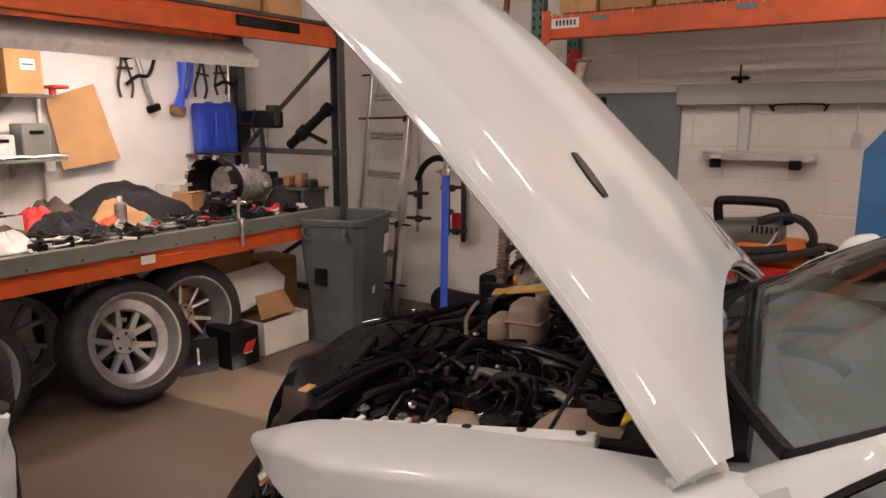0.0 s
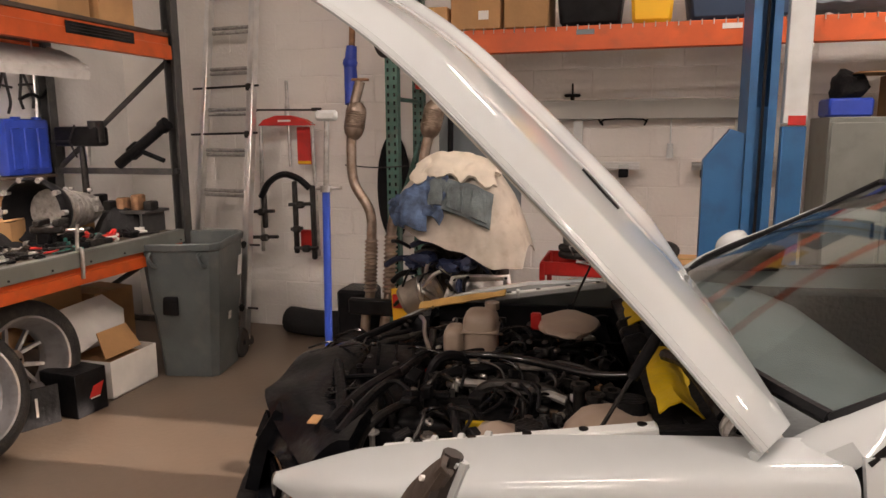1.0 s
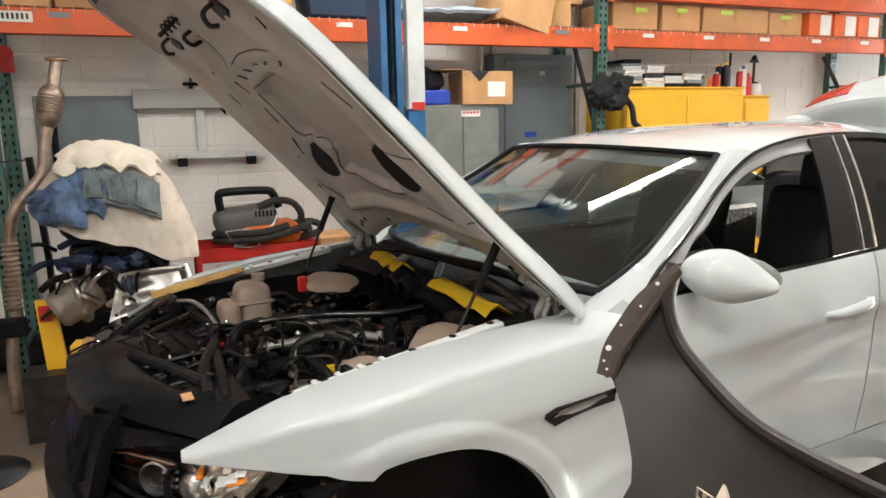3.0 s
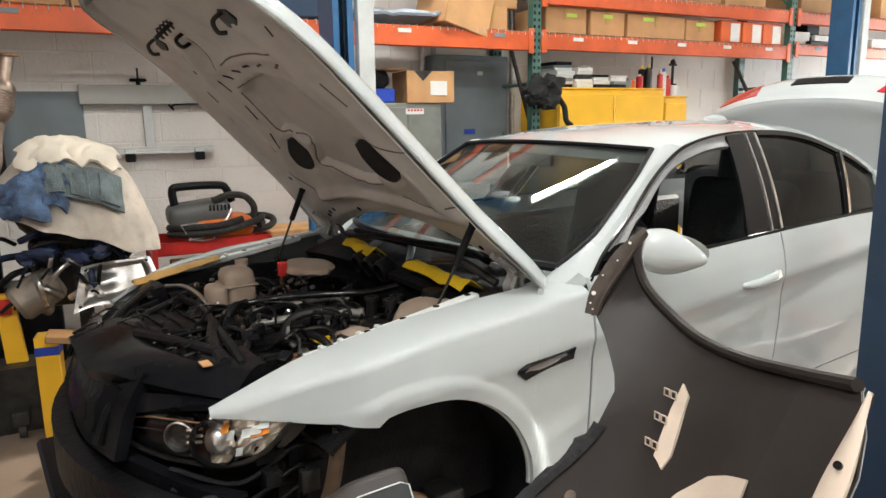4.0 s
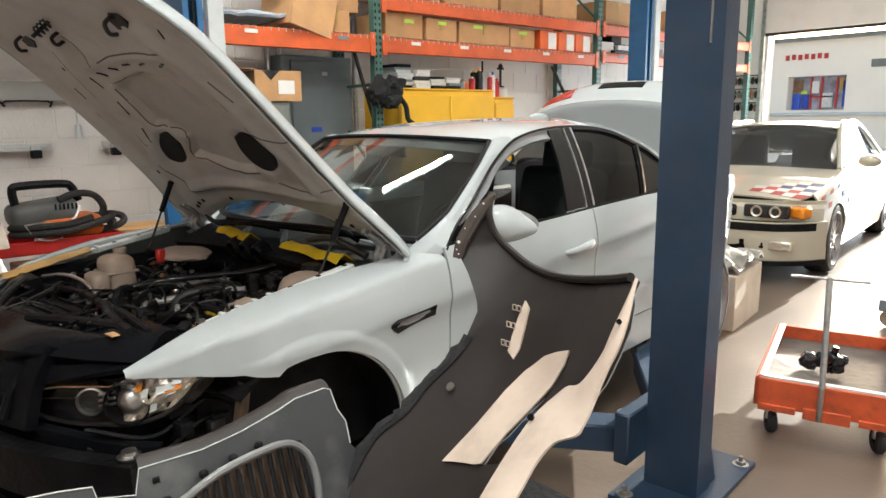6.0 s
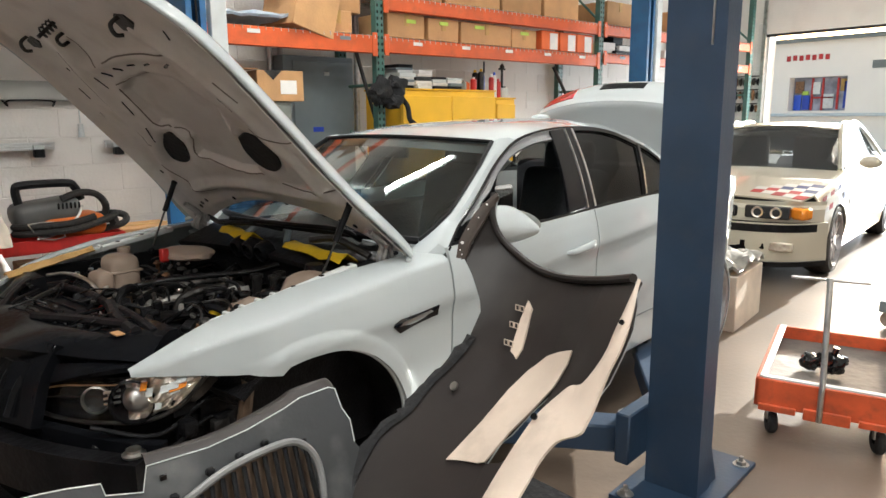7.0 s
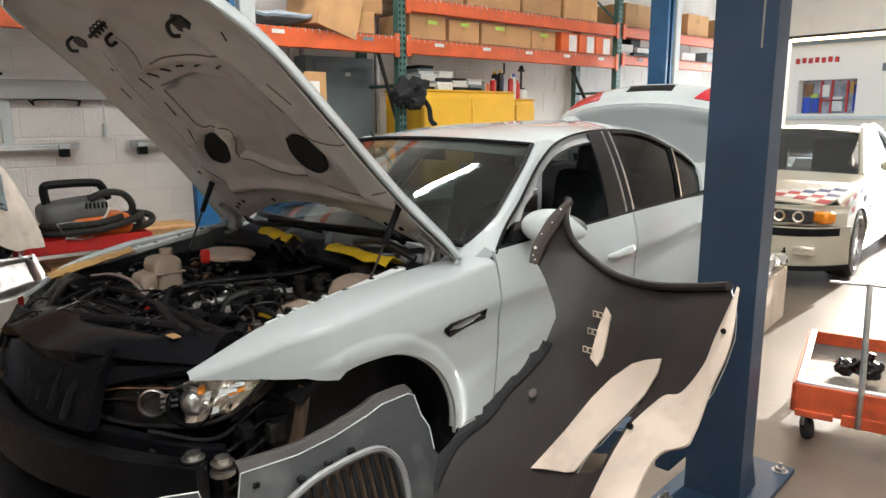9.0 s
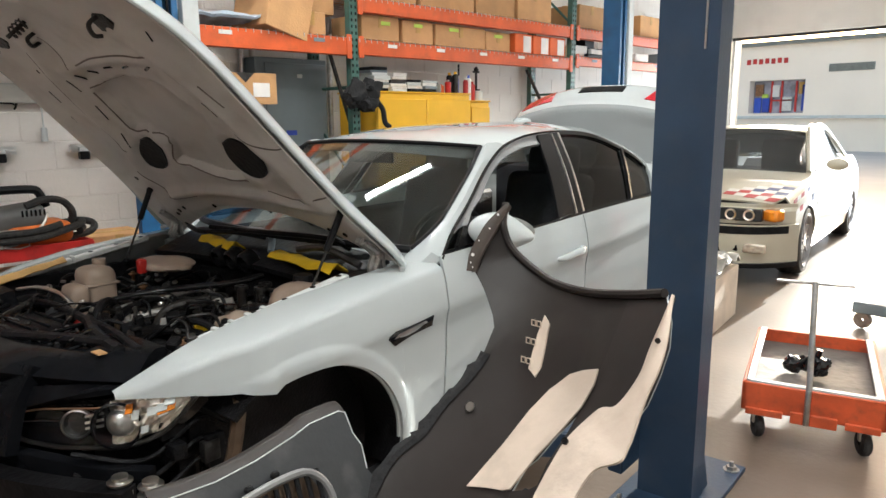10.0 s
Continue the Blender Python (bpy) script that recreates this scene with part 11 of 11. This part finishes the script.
heap("dark_cloth", (-3.75, 2.30, 0.0), (0.3, 0.5, 0.06), BLACK_CLOTH, "dark cloth on the floor under the bench", "cloth", 44)


# ---- tyre stack ----
for k in range(4):
    ob = thing("tyre", "worn black tyre in a stack of four", "tyre", pose(-2.50 + 0.012 * math.sin(k * 2.2), 0.68 + 0.012 * math.cos(k * 3.1), 0.136 + 0.27 * k, 0, 0, 37 * k), "stacked tyres")
    bm = B()
    w, R, r0 = 0.134, 0.322, 0.225
    lathe(bm, [(r0, w * 0.75), (r0 + 0.012, w * 0.92), (r0 + 0.04, w), (R - 0.03, w * 0.93), (R - 0.008, w * 0.80), (R, w * 0.62), (R, -w * 0.62), (R - 0.008, -w * 0.80), (R - 0.03, -w * 0.93), (r0 + 0.04, -w), (r0 + 0.012, -w * 0.92), (r0, -w * 0.75), (r0 + 0.02, -w * 0.6), (R - 0.02, -w * 0.5), (R - 0.02, w * 0.5), (r0 + 0.02, w * 0.6)], 60, None, True)
    cas = part("casing", bm, RUBBER, ob)
    for zc in (-0.05, -0.017, 0.017, 0.05):
        bm = B()
        lathe(bm, [(R - 0.004, zc - 0.0045), (R + 0.0012, zc - 0.0045), (R + 0.0012, zc + 0.0045), (R - 0.004, zc + 0.0045)], 60, None, True)
        part("tread_groove", bm, BLACK_PLASTIC, cas)

# ---- grey bin ----
bn = thing("wheelie_bin", "open grey plastic waste bin with pale stickers", "waste bin")
bot = [(-3.38, 3.33), (-3.03, 3.40), (-3.09, 3.76), (-3.42, 3.70)]
top = [(-3.45, 3.28), (-2.965, 3.37), (-3.04, 3.80), (-3.50, 3.72)]


def bin_ring(f, inset=0.0):
    cx, cy = -3.235, 3.545
    out = []
    base_ = [(bot[i][0] + (top[i][0] - bot[i][0]) * f, bot[i][1] + (top[i][1] - bot[i][1]) * f) for i in range(4)]
    for i in range(4):
        p, q = Vector(base_[i]), Vector(base_[(i + 1) % 4])
        for u in (0.10, 0.30, 0.5, 0.70, 0.90):
            v = p + (q - p) * u
            d = (v - Vector((cx, cy)))
            v = v - d.normalized() * inset
            out.append(v)
    return out


bm = B()
prof = [(0.0, 0.004, 0.0), (0.01, 0.06, 0.0), (0.45, 0.40, 0.0), (0.50, 0.42, -0.006), (0.92, 0.79, -0.006), (0.935, 0.80, -0.018), (1.0, 0.835, -0.018), (1.0, 0.842, -0.010), (1.0, 0.835, 0.008), (0.92, 0.78, 0.010), (0.05, 0.06, 0.014)]
rings = [[bm.verts.new((v.x, v.y, z + (0.012 * (v.x + 3.5) + 0.05 * (v.y - 3.3)) * f)) for v in bin_ring(f, ins)] for f, z, ins in prof]
for a, b in zip(rings, rings[1:]):
    for k in range(20):
        bm.faces.new((a[k], a[(k + 1) % 20], b[(k + 1) % 20], b[k]))
bm.faces.new(list(reversed(rings[0])))
bm.faces.new(rings[-1])
bmesh.ops.recalc_face_normals(bm, faces=bm.faces[:])
shell_ = part("body", bm, BIN_GREY, bn)
bm = B()
box(bm, (-3.275, 3.325, 0.46), (0.11, 0.02, 0.12), 0.01, None, 2)
part("grip_recess", bm, BLACK_PLASTIC, shell_, "dark lifting pocket")
for hx in (-3.37, -3.07):
    bm = B()
    tube(bm, [(hx, 3.30 + 0.19 * (hx + 3.45), 0.79), (hx + 0.005, 3.25 + 0.19 * (hx + 3.45), 0.77), (hx + 0.02, 3.26 + 0.19 * (hx + 3.45), 0.72), (hx + 0.03, 3.30 + 0.19 * (hx + 3.45), 0.70)], 0.012, 8)
    part("handle", bm, BIN_GREY, bn)
for (sy, sz, w, h) in ((3.70, 0.66, 0.06, 0.13), (3.55, 0.365, 0.035, 0.05)):
    bm = B()
    box(bm, (0, 0, 0), (0.003, w, h))
    st = part("sticker", bm, PAPER, shell_, "pale paper sticker")
    st.matrix_world = pose(-3.027 + 0.07 * (sz - 0.35) - 0.16 * (sy - 3.55) + 0.012, sy, sz, 0, 6, 9)
for wx in (-3.36, -3.11):
    bm = B()
    lathe(bm, [(0.02, -0.03), (0.09, -0.03), (0.1, -0.02), (0.1, 0.02), (0.09, 0.03), (0.02, 0.03)], 24, pose(wx, 3.80, 0.10, 0, 90, 10), True)
    part("wheel", bm, RUBBER, bn, "black bin wheel")


# ---- blocks of the back wall ----
wb_ = bpy.data.objects["wall_back"]
BW, BH, J = 0.381, 0.1925, 0.006
bm = B()
box(bm, (0, 0, 0), (BW - J, 0.012, BH - J), 0.003)
block_me = bpy.data.meshes.new("block")
bm.to_mesh(block_me)
bm.free()
block_me.materials.append(WALL)
count = 0
far_blocks = B()
for row in range(23):
    zc = 1.512 + BH / 2 + BH * (row - 8)
    if zc < 0.02 or zc > CEIL - 0.1:
        continue
    for col in range(-11, 24):
        xc = -0.681 + BW * (col + 0.5 + 0.5 * (row % 2))
        if xc - BW / 2 < WX0 + 0.01 or xc + BW / 2 > WX1 - 0.01:
            continue
        if zc < 2.6 and -3.0 < xc < 3.6 and count < 298:
            ob = new("block", block_me)
            ob.parent = wb_
            ob.matrix_world = pose(xc, WY1 + 0.0025, zc)
            count += 1
        else:
            box(far_blocks, (xc, WY1 + 0.0025, zc), (BW - J, 0.012, BH - J))
fb_ = part("far_block", far_blocks, WALL, wb_)
tagged(fb_, kind="stuff")
